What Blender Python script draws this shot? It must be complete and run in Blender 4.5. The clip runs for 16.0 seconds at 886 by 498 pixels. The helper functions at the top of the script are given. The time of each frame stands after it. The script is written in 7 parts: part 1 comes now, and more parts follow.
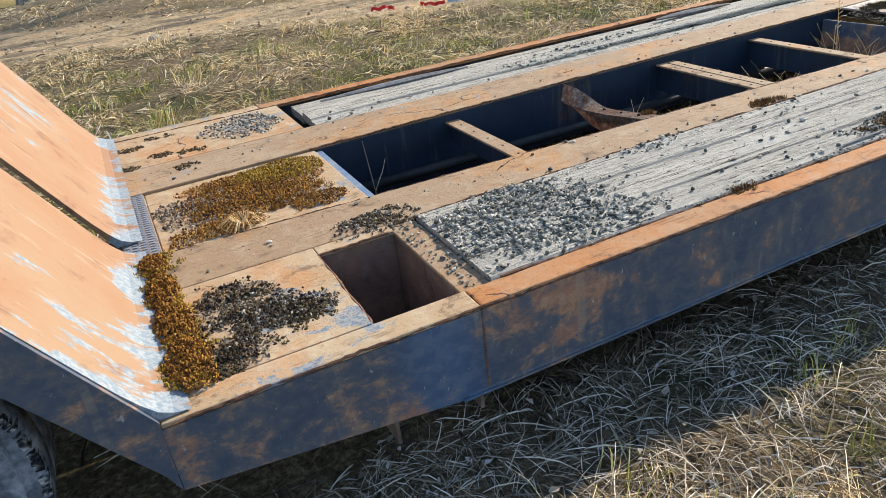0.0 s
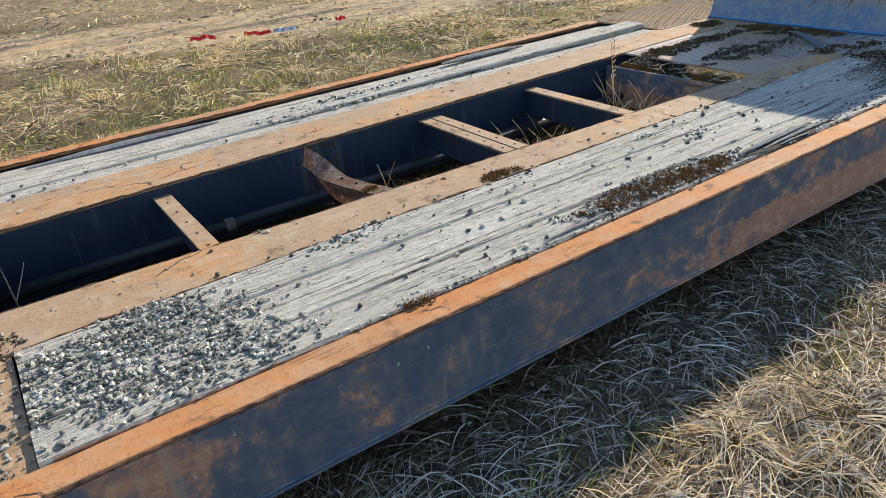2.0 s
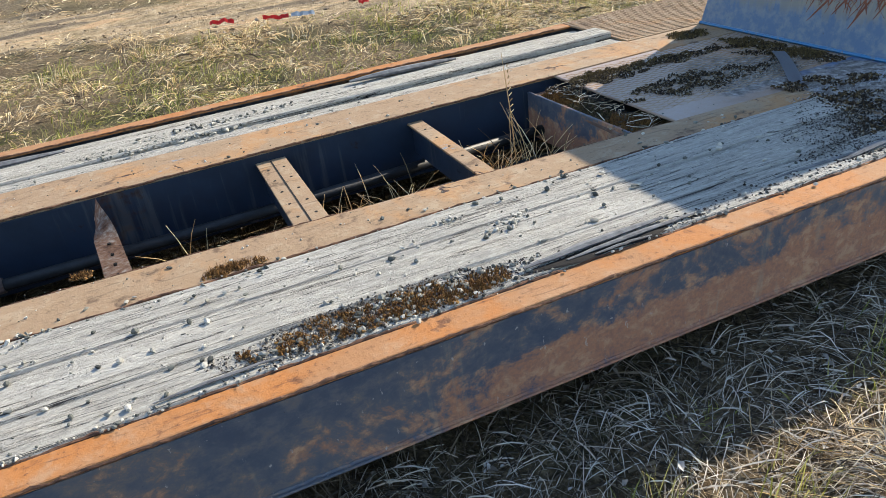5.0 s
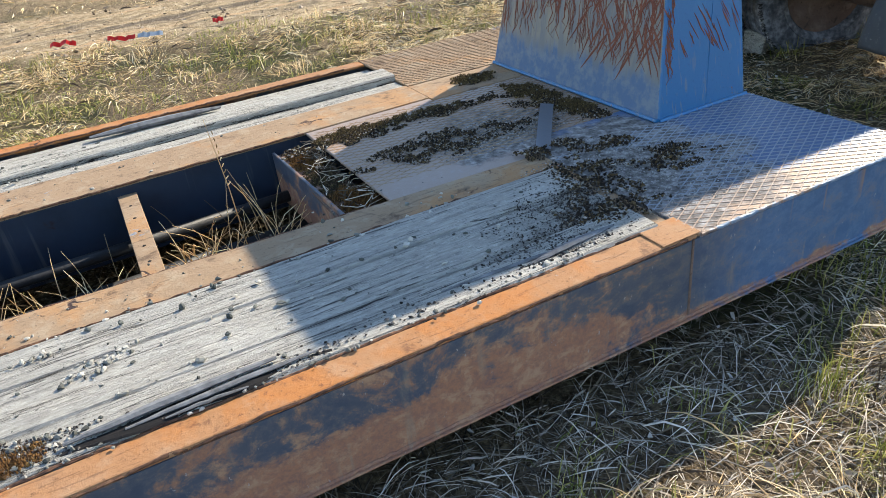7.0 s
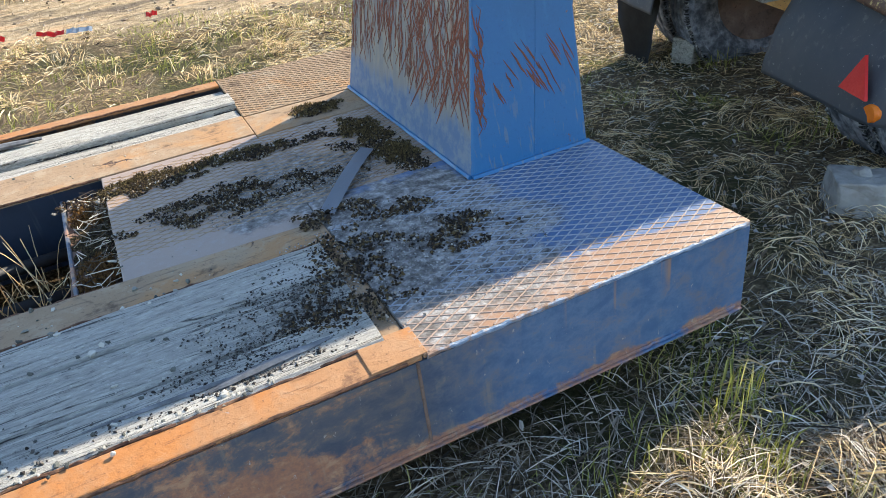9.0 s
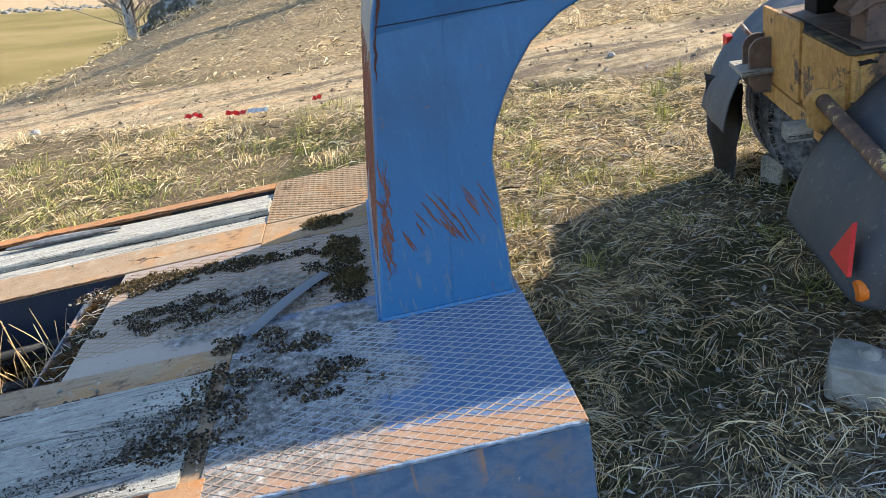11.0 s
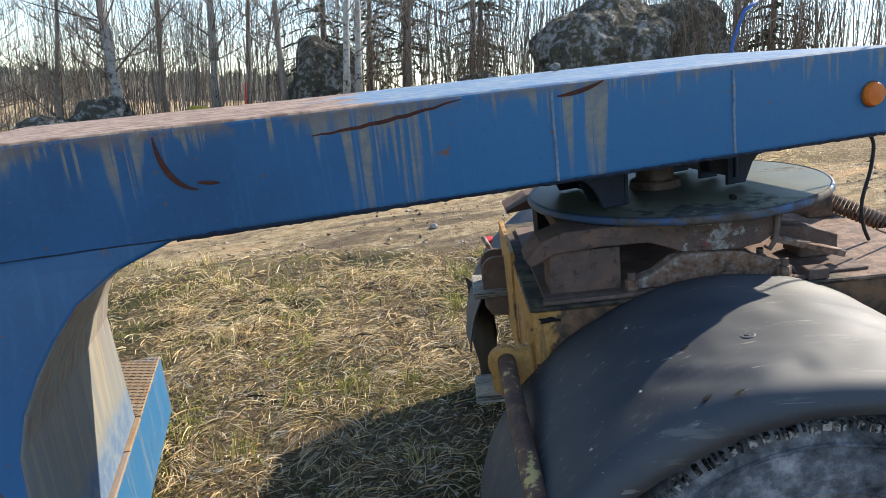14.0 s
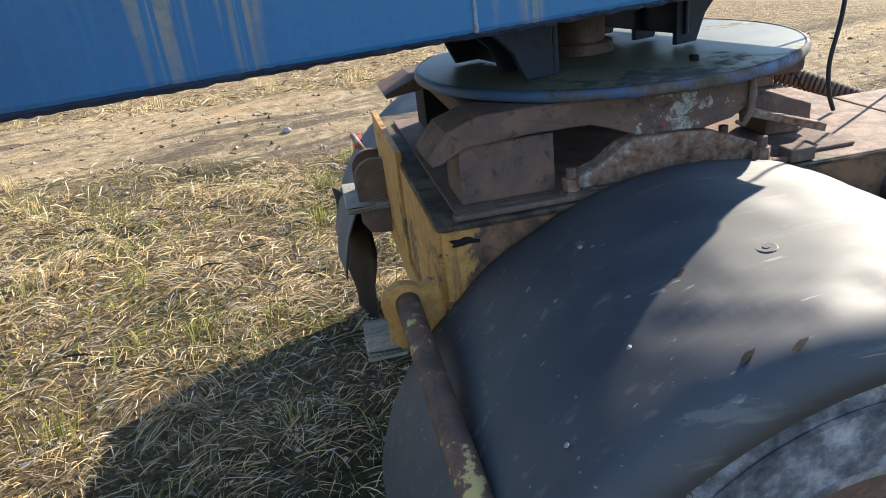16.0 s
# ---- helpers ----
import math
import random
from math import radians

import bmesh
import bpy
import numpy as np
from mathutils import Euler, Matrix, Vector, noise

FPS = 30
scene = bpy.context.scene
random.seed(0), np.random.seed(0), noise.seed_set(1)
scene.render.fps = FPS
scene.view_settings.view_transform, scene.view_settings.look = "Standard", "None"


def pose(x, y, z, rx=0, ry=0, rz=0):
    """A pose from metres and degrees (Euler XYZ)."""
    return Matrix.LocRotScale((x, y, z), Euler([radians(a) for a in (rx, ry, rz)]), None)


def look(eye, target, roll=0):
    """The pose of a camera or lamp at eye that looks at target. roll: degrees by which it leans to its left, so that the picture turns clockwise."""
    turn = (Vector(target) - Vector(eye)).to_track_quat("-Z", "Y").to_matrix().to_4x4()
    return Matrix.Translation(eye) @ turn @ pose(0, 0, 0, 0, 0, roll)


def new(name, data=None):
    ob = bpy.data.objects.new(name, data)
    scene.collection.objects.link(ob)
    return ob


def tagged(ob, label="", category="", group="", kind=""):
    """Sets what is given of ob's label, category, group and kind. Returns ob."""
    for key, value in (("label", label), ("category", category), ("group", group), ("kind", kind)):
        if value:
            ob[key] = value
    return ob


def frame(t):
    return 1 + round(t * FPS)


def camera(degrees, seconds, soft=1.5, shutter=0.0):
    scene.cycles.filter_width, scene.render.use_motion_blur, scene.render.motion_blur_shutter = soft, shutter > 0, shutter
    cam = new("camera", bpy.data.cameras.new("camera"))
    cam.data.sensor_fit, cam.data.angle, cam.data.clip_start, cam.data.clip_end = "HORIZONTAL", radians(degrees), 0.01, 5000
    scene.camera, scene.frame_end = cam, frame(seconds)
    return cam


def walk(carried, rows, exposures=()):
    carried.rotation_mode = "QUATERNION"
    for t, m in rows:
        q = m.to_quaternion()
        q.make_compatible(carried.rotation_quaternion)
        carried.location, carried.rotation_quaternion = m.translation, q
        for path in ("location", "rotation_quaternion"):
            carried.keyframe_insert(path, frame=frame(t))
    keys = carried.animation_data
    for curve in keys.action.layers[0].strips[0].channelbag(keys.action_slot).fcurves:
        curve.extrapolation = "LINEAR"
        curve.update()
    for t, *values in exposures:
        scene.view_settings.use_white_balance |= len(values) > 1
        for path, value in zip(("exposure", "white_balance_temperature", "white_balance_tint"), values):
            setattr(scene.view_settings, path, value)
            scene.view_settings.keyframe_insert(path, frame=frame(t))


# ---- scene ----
# The trailer stands nose-up on sloping ground. BED turns its own axes
# (x along the deck, y across, z square to the deck) into the world's.
cam = camera(63.51, 16.0, soft=0.8)
BED = pose(0, 0, 0, 1.594, -7.215, 0)
PATH = [
    (0.0, (0.295, 0.148, 1.464), (0.996, 1.777, 0.540), -7.28),
    (0.5, (0.474, 0.135, 1.466), (1.269, 1.726, 0.551), -6.77),
    (1.0, (0.734, 0.211, 1.465), (1.611, 1.760, 0.553), -6.26),
    (1.5, (0.968, 0.262, 1.478), (1.902, 1.779, 0.569), -5.87),
    (2.0, (1.202, 0.234, 1.463), (2.146, 1.741, 0.546), -5.55),
    (2.5, (1.449, 0.171, 1.490), (2.374, 1.686, 0.569), -5.18),
    (3.0, (1.634, 0.174, 1.477), (2.518, 1.711, 0.552), -4.99),
    (5.5, (2.946, 0.307, 1.471), (3.530, 1.949, 0.489), -7.90),
    (6.0, (3.219, 0.369, 1.465), (3.862, 1.985, 0.477), -7.49),
    (6.5, (3.437, 0.388, 1.484), (4.129, 1.983, 0.496), -7.26),
    (7.0, (3.690, 0.321, 1.481), (4.403, 1.904, 0.487), -7.37),
    (7.5, (3.933, 0.283, 1.494), (4.650, 1.857, 0.490), -7.56),
    (8.0, (4.169, 0.398, 1.481), (4.878, 1.966, 0.461), -7.67),
    (8.5, (4.367, 0.456, 1.483), (5.050, 2.023, 0.445), -7.90),
    (9.0, (4.622, 0.391, 1.484), (5.252, 1.975, 0.439), -8.16),
    (11.5, (5.788, 0.206, 1.625), (5.811, 2.071, 0.903), -10.14),
    (12.0, (5.930, 0.223, 1.652), (5.944, 2.128, 1.042), -8.73),
    (12.5, (6.085, 0.372, 1.660), (6.147, 2.303, 1.144), -7.35),
    (13.0, (6.197, 0.482, 1.661), (6.358, 2.419, 1.190), -6.60),
    (13.5, (6.362, 0.573, 1.660), (6.659, 2.494, 1.187), -6.35),
    (14.0, (6.561, 0.662, 1.672), (7.004, 2.542, 1.156), -6.44),
    (14.5, (6.652, 0.760, 1.641), (7.234, 2.582, 1.054), -6.18),
    (15.0, (6.670, 0.955, 1.600), (7.353, 2.712, 0.932), -6.04),
    (15.5, (6.654, 1.126, 1.540), (7.384, 2.833, 0.796), -6.20),
    (16.0, (6.687, 1.267, 1.493), (7.433, 2.938, 0.686), -6.86),
]
walk(cam, [(t, BED @ look(eye, target, roll)) for t, eye, target, roll in PATH],
     exposures=((0.0, 0.95), (3.0, 1.02), (6.0, 1.18), (8.0, 1.38), (9.0, 1.5), (11.5, 1.4), (12.5, 1.1), (13.0, 0.95), (14.0, 0.98), (15.0, 1.18), (16.0, 1.32)))

# ---- light ----
SUN = (BED.to_3x3() @ Vector((1.83, 0.68, 1.1))).normalized()
world = bpy.data.worlds.new("sky")
world.use_nodes = True
scene.world = world
wn = world.node_tree
sky = wn.nodes.new("ShaderNodeTexSky")
sky.sky_type = "NISHITA"
sky.sun_disc = False
sky.sun_elevation = math.asin(SUN.z)
sky.sun_rotation = math.atan2(SUN.x, SUN.y)
sky.air_density, sky.dust_density, sky.ozone_density = 1.0, 0.05, 1.4
wn.links.new(sky.outputs[0], wn.nodes["Background"].inputs[0])
wn.nodes["Background"].inputs[1].default_value = 0.15
sun_data = bpy.data.lights.new("sun", "SUN")
sun_data.energy, sun_data.angle, sun_data.color = 4.5, radians(0.55), (1.0, 0.895, 0.725)
sun = new("sun", sun_data)
sun.matrix_world = look(SUN * 30, (0, 0, 0))


# ---- materials ----
def material(name, rough=0.6, metal=0.0, spec=0.4):
    m = bpy.data.materials.new(name)
    m.use_nodes = True
    b = m.node_tree.nodes["Principled BSDF"]
    b.inputs["Roughness"].default_value = rough
    b.inputs["Metallic"].default_value = metal
    b.inputs["Specular IOR Level"].default_value = spec
    return m, m.node_tree, b


def node(nt, kind, **values):
    n = nt.nodes.new(kind)
    for k, v in values.items():
        n.inputs[k.replace("_", " ")].default_value = v
    return n


def coords(nt, scale=(1, 1, 1), turn=(0, 0, 0), shift=(0, 0, 0)):
    tc = nt.nodes.new("ShaderNodeTexCoord")
    mp = nt.nodes.new("ShaderNodeMapping")
    mp.inputs["Scale"].default_value = scale
    mp.inputs["Rotation"].default_value = [radians(a) for a in turn]
    mp.inputs["Location"].default_value = shift
    nt.links.new(tc.outputs["Object"], mp.inputs["Vector"])
    return mp.outputs[0]


def fbm(nt, vec, scale, detail=6.0, rough=0.6, distort=0.0):
    n = node(nt, "ShaderNodeTexNoise", Scale=scale, Detail=detail, Roughness=rough, Distortion=distort)
    nt.links.new(vec, n.inputs["Vector"])
    return n.outputs[0]


def step(nt, fac, low, high):
    n = nt.nodes.new("ShaderNodeMapRange")
    n.interpolation_type = "SMOOTHSTEP"
    n.inputs[1].default_value, n.inputs[2].default_value = low, high
    nt.links.new(fac, n.inputs[0])
    return n.outputs[0]


def mix(nt, fac, a, b):
    n = nt.nodes.new("ShaderNodeMix")
    n.data_type = "RGBA"
    for value, socket in ((fac, n.inputs[0]), (a, n.inputs[6]), (b, n.inputs[7])):
        if isinstance(value, (int, float)):
            socket.default_value = value
        elif isinstance(value, tuple):
            socket.default_value = (*value, 1)
        else:
            nt.links.new(value, socket)
    return n.outputs[2]


def maths(nt, op, a, b):
    n = nt.nodes.new("ShaderNodeMath")
    n.operation = op
    n.use_clamp = True
    for value, socket in ((a, n.inputs[0]), (b, n.inputs[1])):
        if isinstance(value, (int, float)):
            socket.default_value = value
        else:
            nt.links.new(value, socket)
    return n.outputs[0]


def bump(nt, b, height, strength=0.4, distance=0.004):
    n = nt.nodes.new("ShaderNodeBump")
    n.inputs["Strength"].default_value, n.inputs["Distance"].default_value = strength, distance
    nt.links.new(height, n.inputs["Height"])
    nt.links.new(n.outputs[0], b.inputs["Normal"])


def island(nt):
    return nt.nodes.new("ShaderNodeNewGeometry").outputs["Random Per Island"]


def ramp(nt, fac, stops):
    n = nt.nodes.new("ShaderNodeValToRGB")
    e = n.color_ramp.elements
    while len(e) < len(stops):
        e.new(0.5)
    for el, (p, c) in zip(e, stops):
        el.position, el.color = p, (*c, 1)
    nt.links.new(fac, n.inputs[0])
    return n.outputs[0]


def painted(name, paint, worn, rust_from, streaks=0.0, rough=0.45, pale=(0.42, 0.36, 0.28), shift=(0, 0, 0)):
    """Old paint over steel: rust where noise passes rust_from, rain streaks down the face."""
    m, nt, b = material(name, rough)
    p = coords(nt, shift=shift)
    big = fbm(nt, p, 2.3, 5, 0.6, 0.3)
    small = fbm(nt, p, 24, 6, 0.65)
    tone = mix(nt, step(nt, fbm(nt, p, 5, 4), 0.35, 0.75), paint, tuple(c * 0.62 for c in paint))
    rust = mix(nt, step(nt, small, 0.35, 0.7), worn, tuple(c * s for c, s in zip(worn, (0.5, 0.42, 0.36))))
    mask = maths(nt, "ADD", maths(nt, "MULTIPLY", big, 0.75), maths(nt, "MULTIPLY", small, 0.25))
    col = mix(nt, step(nt, mask, rust_from, rust_from + 0.07), tone, rust)
    if streaks:
        st = fbm(nt, coords(nt, (1, 1, 0.07), shift=(3, 1, 7)), 22, 4, 0.6)
        fade = fbm(nt, p, 1.7, 3)
        col = mix(nt, maths(nt, "MULTIPLY", step(nt, maths(nt, "ADD", maths(nt, "MULTIPLY", st, 0.7), maths(nt, "MULTIPLY", fade, 0.3)), 0.54, 0.64), streaks), col, pale)
    nt.links.new(col, b.inputs["Base Color"])
    nt.links.new(maths(nt, "ADD", maths(nt, "MULTIPLY", step(nt, mask, rust_from, rust_from + 0.07), 0.4), rough), b.inputs["Roughness"])
    bump(nt, b, small, 0.35, 0.003)
    return m


def axis_x(nt, p, n=0):
    sx = nt.nodes.new("ShaderNodeSeparateXYZ")
    nt.links.new(p, sx.inputs[0])
    return sx.outputs[n]


def band(nt, x, a, b, soft):
    """1 between a and b, fading over soft at either end."""
    return maths(nt, "MULTIPLY", step(nt, x, a - soft, a + soft), step(nt, x, b + soft, b - soft))


def cracks(nt, p, scale, wide):
    v = nt.nodes.new("ShaderNodeTexVoronoi")
    v.feature = "DISTANCE_TO_EDGE"
    v.inputs["Scale"].default_value = scale
    w = nt.nodes.new("ShaderNodeMix")
    w.data_type = "VECTOR"
    w.inputs[0].default_value = 0.12
    n = node(nt, "ShaderNodeTexNoise", Scale=9.0, Detail=4.0)
    nt.links.new(p, n.inputs["Vector"])
    nt.links.new(p, w.inputs[4])
    nt.links.new(n.outputs[1], w.inputs[5])
    nt.links.new(w.outputs[1], v.inputs["Vector"])
    return step(nt, v.outputs["Distance"], wide, wide * 0.3)


def corroded(name, base, warm, dark, pale, blue=0.0, orange=0.5, shift=(0, 0, 0), scratch=0.5):
    """Steel rusted through its paint: warm and dusty patches, pits, cracks, scuffs, blue remnants."""
    m, nt, b = material(name, 0.8, 0, 0.25)
    p = coords(nt, shift=shift)
    big = fbm(nt, p, 2.6, 6, 0.65, 0.4)
    mid = fbm(nt, p, 11, 7, 0.68, 0.3)
    fine = fbm(nt, p, 70, 6, 0.75)
    col = mix(nt, step(nt, big, 0.62 - 0.25 * orange, 0.72 - 0.2 * orange), base, warm)
    col = mix(nt, maths(nt, "MULTIPLY", step(nt, mid, 0.5, 0.68), 0.75), col, pale)
    col = mix(nt, maths(nt, "MULTIPLY", step(nt, mid, 0.44, 0.32), 0.8), col, dark)
    col = mix(nt, maths(nt, "MULTIPLY", step(nt, fbm(nt, p, 1.1, 5, 0.7, 0.6), 0.5, 0.66), 0.5), col, pale)
    if blue:
        patch = fbm(nt, coords(nt, (0.8, 1.2, 1), shift=(7, 3, 1)), 3.4, 8, 0.72, 0.5)
        lit = mix(nt, step(nt, fine, 0.4, 0.6), (0.13, 0.17, 0.22), (0.32, 0.31, 0.28))
        col = mix(nt, step(nt, patch, 0.66 - 0.19 * blue, 0.69 - 0.19 * blue), col, lit)
    col = mix(nt, maths(nt, "MULTIPLY", step(nt, fine, 0.56, 0.68), 0.7), col, dark)
    col = mix(nt, maths(nt, "MULTIPLY", step(nt, fine, 0.4, 0.3), 0.5), col, pale)
    scuff = fbm(nt, coords(nt, (0.12, 1, 1), shift=(1, 4, 2)), 60, 4, 0.6)
    col = mix(nt, maths(nt, "MULTIPLY", step(nt, scuff, 0.58, 0.68), scratch), col, dark)
    gap = maths(nt, "MULTIPLY", cracks(nt, p, 1.3, 0.006), step(nt, big, 0.54, 0.6))
    col = mix(nt, gap, col, (0.05, 0.03, 0.025))
    nt.links.new(col, b.inputs["Base Color"])
    bump(nt, b, maths(nt, "SUBTRACT", maths(nt, "ADD", maths(nt, "MULTIPLY", mid, 0.6), maths(nt, "MULTIPLY", fine, 0.4)), maths(nt, "MULTIPLY", gap, 0.4)), 0.75, 0.008)
    return m


def mat_side():
    """Side plates: dusty dark blue, brown films and rust patches lying lengthwise, cleaner blue at the front."""
    m, nt, b = material("weathered_blue_side", 0.5, 0, 0.4)
    p = coords(nt)
    x, z = axis_x(nt, p), axis_x(nt, p, 2)
    flow = coords(nt, (0.75, 1, 0.95), shift=(2, 0, 1))
    big, mid, fine = fbm(nt, flow, 4.6, 10, 0.7, 0.5), fbm(nt, flow, 22, 8, 0.72, 0.3), fbm(nt, p, 90, 5, 0.75)
    dust = mix(nt, step(nt, big, 0.35, 0.65), (0.042, 0.06, 0.094), (0.088, 0.1, 0.12))
    col = mix(nt, maths(nt, "MULTIPLY", step(nt, mid, 0.42, 0.62), 0.5), dust, (0.115, 0.125, 0.14))
    front = maths(nt, "MAXIMUM", step(nt, x, 4.9, 5.3), maths(nt, "MULTIPLY", band(nt, x, 0.75, 0.97, 0.08), 0.5))
    blue = mix(nt, step(nt, mid, 0.35, 0.65), (0.05, 0.12, 0.235), (0.1, 0.185, 0.31))
    col = mix(nt, maths(nt, "MULTIPLY", front, 0.85), col, blue)
    film = step(nt, maths(nt, "ADD", maths(nt, "MULTIPLY", big, 0.5), maths(nt, "MULTIPLY", mid, 0.5)), 0.47, 0.62)
    col = mix(nt, maths(nt, "MULTIPLY", film, 0.5), col, (0.19, 0.125, 0.08))
    rusty = maths(nt, "MAXIMUM", maths(nt, "MULTIPLY", band(nt, x, 2.95, 4.6, 0.5), 0.055), maths(nt, "MULTIPLY", band(nt, x, 0.0, 1.7, 0.3), 0.035))
    low = maths(nt, "MULTIPLY", band(nt, x, 3.2, 4.85, 0.25), maths(nt, "MULTIPLY", step(nt, z, 0.37, 0.29), 0.13))
    foot = maths(nt, "MULTIPLY", step(nt, x, 4.7, 5.1), maths(nt, "MULTIPLY", step(nt, z, 0.25, 0.212), 0.19))
    lacks = maths(nt, "MULTIPLY", step(nt, x, 4.75, 5.2), 0.075)
    seek = maths(nt, "ADD", maths(nt, "MULTIPLY", big, 0.62), maths(nt, "ADD", maths(nt, "MULTIPLY", mid, 0.3), maths(nt, "ADD", rusty, maths(nt, "ADD", low, foot))))
    seek = maths(nt, "SUBTRACT", seek, lacks)
    patch = step(nt, seek, 0.5, 0.585)
    rust = mix(nt, step(nt, fine, 0.38, 0.64), (0.36, 0.165, 0.085), (0.25, 0.125, 0.08))
    rust = mix(nt, step(nt, mid, 0.48, 0.66), rust, (0.42, 0.25, 0.145))
    col = mix(nt, maths(nt, "MULTIPLY", patch, 0.88), col, rust)
    run = fbm(nt, coords(nt, (1, 1, 0.05), shift=(3, 1, 7)), 30, 3, 0.55)
    col = mix(nt, maths(nt, "MULTIPLY", maths(nt, "MULTIPLY", step(nt, run, 0.58, 0.68), step(nt, big, 0.44, 0.6)), 0.5), col, (0.27, 0.22, 0.16))
    drop = maths(nt, "MULTIPLY", step(nt, x, 4.95, 5.1), step(nt, fbm(nt, coords(nt, (1, 1, 0.03), shift=(1, 5, 2)), 13, 3, 0.55), 0.6, 0.66))
    drop = maths(nt, "MULTIPLY", drop, step(nt, maths(nt, "ADD", z, maths(nt, "MULTIPLY", mid, 0.16)), 0.42, 0.5))
    col = mix(nt, maths(nt, "MULTIPLY", drop, 0.7), col, (0.33, 0.19, 0.1))
    chip = fbm(nt, coords(nt, (1, 1, 0.5), shift=(8, 1, 2)), 55, 4, 0.7)
    col = mix(nt, maths(nt, "MULTIPLY", step(nt, chip, 0.66, 0.7), 0.8), col, (0.36, 0.34, 0.31))
    col = mix(nt, maths(nt, "MULTIPLY", step(nt, fine, 0.34, 0.28), 0.6), col, (0.02, 0.018, 0.02))
    nt.links.new(col, b.inputs["Base Color"])
    nt.links.new(maths(nt, "ADD", maths(nt, "MULTIPLY", patch, 0.3), 0.45), b.inputs["Roughness"])
    bump(nt, b, maths(nt, "ADD", maths(nt, "MULTIPLY", mid, 0.5), maths(nt, "MULTIPLY", fine, 0.5)), 0.3, 0.004)
    return m


BLUE_SIDE = mat_side()
# Blue paint inside the well; the shade there is put into its near-black tone.
BLUE_SHADED = painted("blue_inside_shade", (0.014, 0.026, 0.048), (0.07, 0.04, 0.03), 0.6, 0.1, 0.5)

def mat_neck():
    """Blue paint with tan rain streaks running down from the top edge."""
    m, nt, b = material("blue_gooseneck_paint", 0.33, 0, 0.5)
    p = coords(nt)
    cloud = fbm(nt, p, 3.0, 5, 0.6)
    col = mix(nt, step(nt, cloud, 0.35, 0.7), (0.012, 0.1, 0.24), (0.01, 0.076, 0.185))
    sx = nt.nodes.new("ShaderNodeSeparateXYZ")
    nt.links.new(p, sx.inputs[0])
    # Lighter blue forward along the beam and down the column.
    paler = maths(nt, "ADD", step(nt, sx.outputs[0], 6.3, 7.3), maths(nt, "MULTIPLY", step(nt, sx.outputs[2], 1.15, 0.6), 0.9))
    col = mix(nt, maths(nt, "MULTIPLY", paler, maths(nt, "ADD", maths(nt, "MULTIPLY", cloud, 0.6), 0.4)), col, (0.026, 0.165, 0.35))
    drip = fbm(nt, coords(nt, (1, 1, 0.02), shift=(0.7, 0, 0)), 52, 3, 0.6)
    reach = fbm(nt, coords(nt, (1, 0.01, 0.0), shift=(4.7, 0, 0)), 17, 2, 0.5)
    where = None
    for centre, wide in ((6.36, 0.13), (6.81, 0.18), (7.37, 0.07)):
        far = nt.nodes.new("ShaderNodeMath")
        far.operation = "ABSOLUTE"
        off = nt.nodes.new("ShaderNodeMath")
        off.operation = "SUBTRACT"
        nt.links.new(sx.outputs[0], off.inputs[0])
        off.inputs[1].default_value = centre
        nt.links.new(off.outputs[0], far.inputs[0])
        bell = step(nt, far.outputs[0], wide * 1.25, wide * 0.5)
        where = bell if where is None else maths(nt, "MAXIMUM", where, bell)
    depth = maths(nt, "SUBTRACT", 1.585, sx.outputs[2])
    run = maths(nt, "ADD", maths(nt, "MULTIPLY", step(nt, reach, 0.35, 0.68), maths(nt, "ADD", maths(nt, "MULTIPLY", where, 0.34), 0.1)), 0.02)
    fade = step(nt, maths(nt, "DIVIDE", depth, run), 1.0, 0.3)
    lat = step(nt, maths(nt, "ADD", drip, maths(nt, "MULTIPLY", where, 0.06)), 0.52, 0.58)
    mask = maths(nt, "MULTIPLY", maths(nt, "MULTIPLY", lat, fade), 0.7)
    thin = step(nt, fbm(nt, coords(nt, (1, 1, 0.02), shift=(9, 0, 0)), 70, 2, 0.5), 0.58, 0.66)
    low = step(nt, sx.outputs[2], 0.86, 0.5)
    mask = maths(nt, "MAXIMUM", mask, maths(nt, "MULTIPLY", maths(nt, "MULTIPLY", thin, 0.35), maths(nt, "MAXIMUM", low, maths(nt, "MULTIPLY", fade, where))))
    col = mix(nt, mask, col, mix(nt, step(nt, fbm(nt, p, 30, 4), 0.4, 0.6), (0.33, 0.26, 0.14), (0.24, 0.2, 0.14)))
    wash = maths(nt, "MULTIPLY", maths(nt, "MULTIPLY", band(nt, sx.outputs[0], 6.68, 6.93, 0.03), step(nt, sx.outputs[2], 1.52, 1.535)), step(nt, drip, 0.35, 0.55))
    col = mix(nt, maths(nt, "MULTIPLY", wash, 0.65), col, (0.2, 0.18, 0.15))
    top = maths(nt, "MULTIPLY", step(nt, sx.outputs[2], 1.54, 1.58), step(nt, fbm(nt, p, 9, 6, 0.75), 0.42, 0.52))
    col = mix(nt, maths(nt, "MULTIPLY", top, 0.8), col, (0.16, 0.12, 0.1))
    grit = fbm(nt, p, 85, 6, 0.8)
    col = mix(nt, maths(nt, "MULTIPLY", step(nt, grit, 0.54, 0.66), 0.25), col, (0.04, 0.17, 0.33))
    col = mix(nt, maths(nt, "MULTIPLY", step(nt, grit, 0.44, 0.34), 0.35), col, (0.012, 0.05, 0.14))
    wash = fbm(nt, coords(nt, (1, 1, 0.06), shift=(2, 0, 5)), 30, 5, 0.7)
    col = mix(nt, maths(nt, "MULTIPLY", step(nt, wash, 0.52, 0.7), 0.3), col, (0.035, 0.17, 0.33))
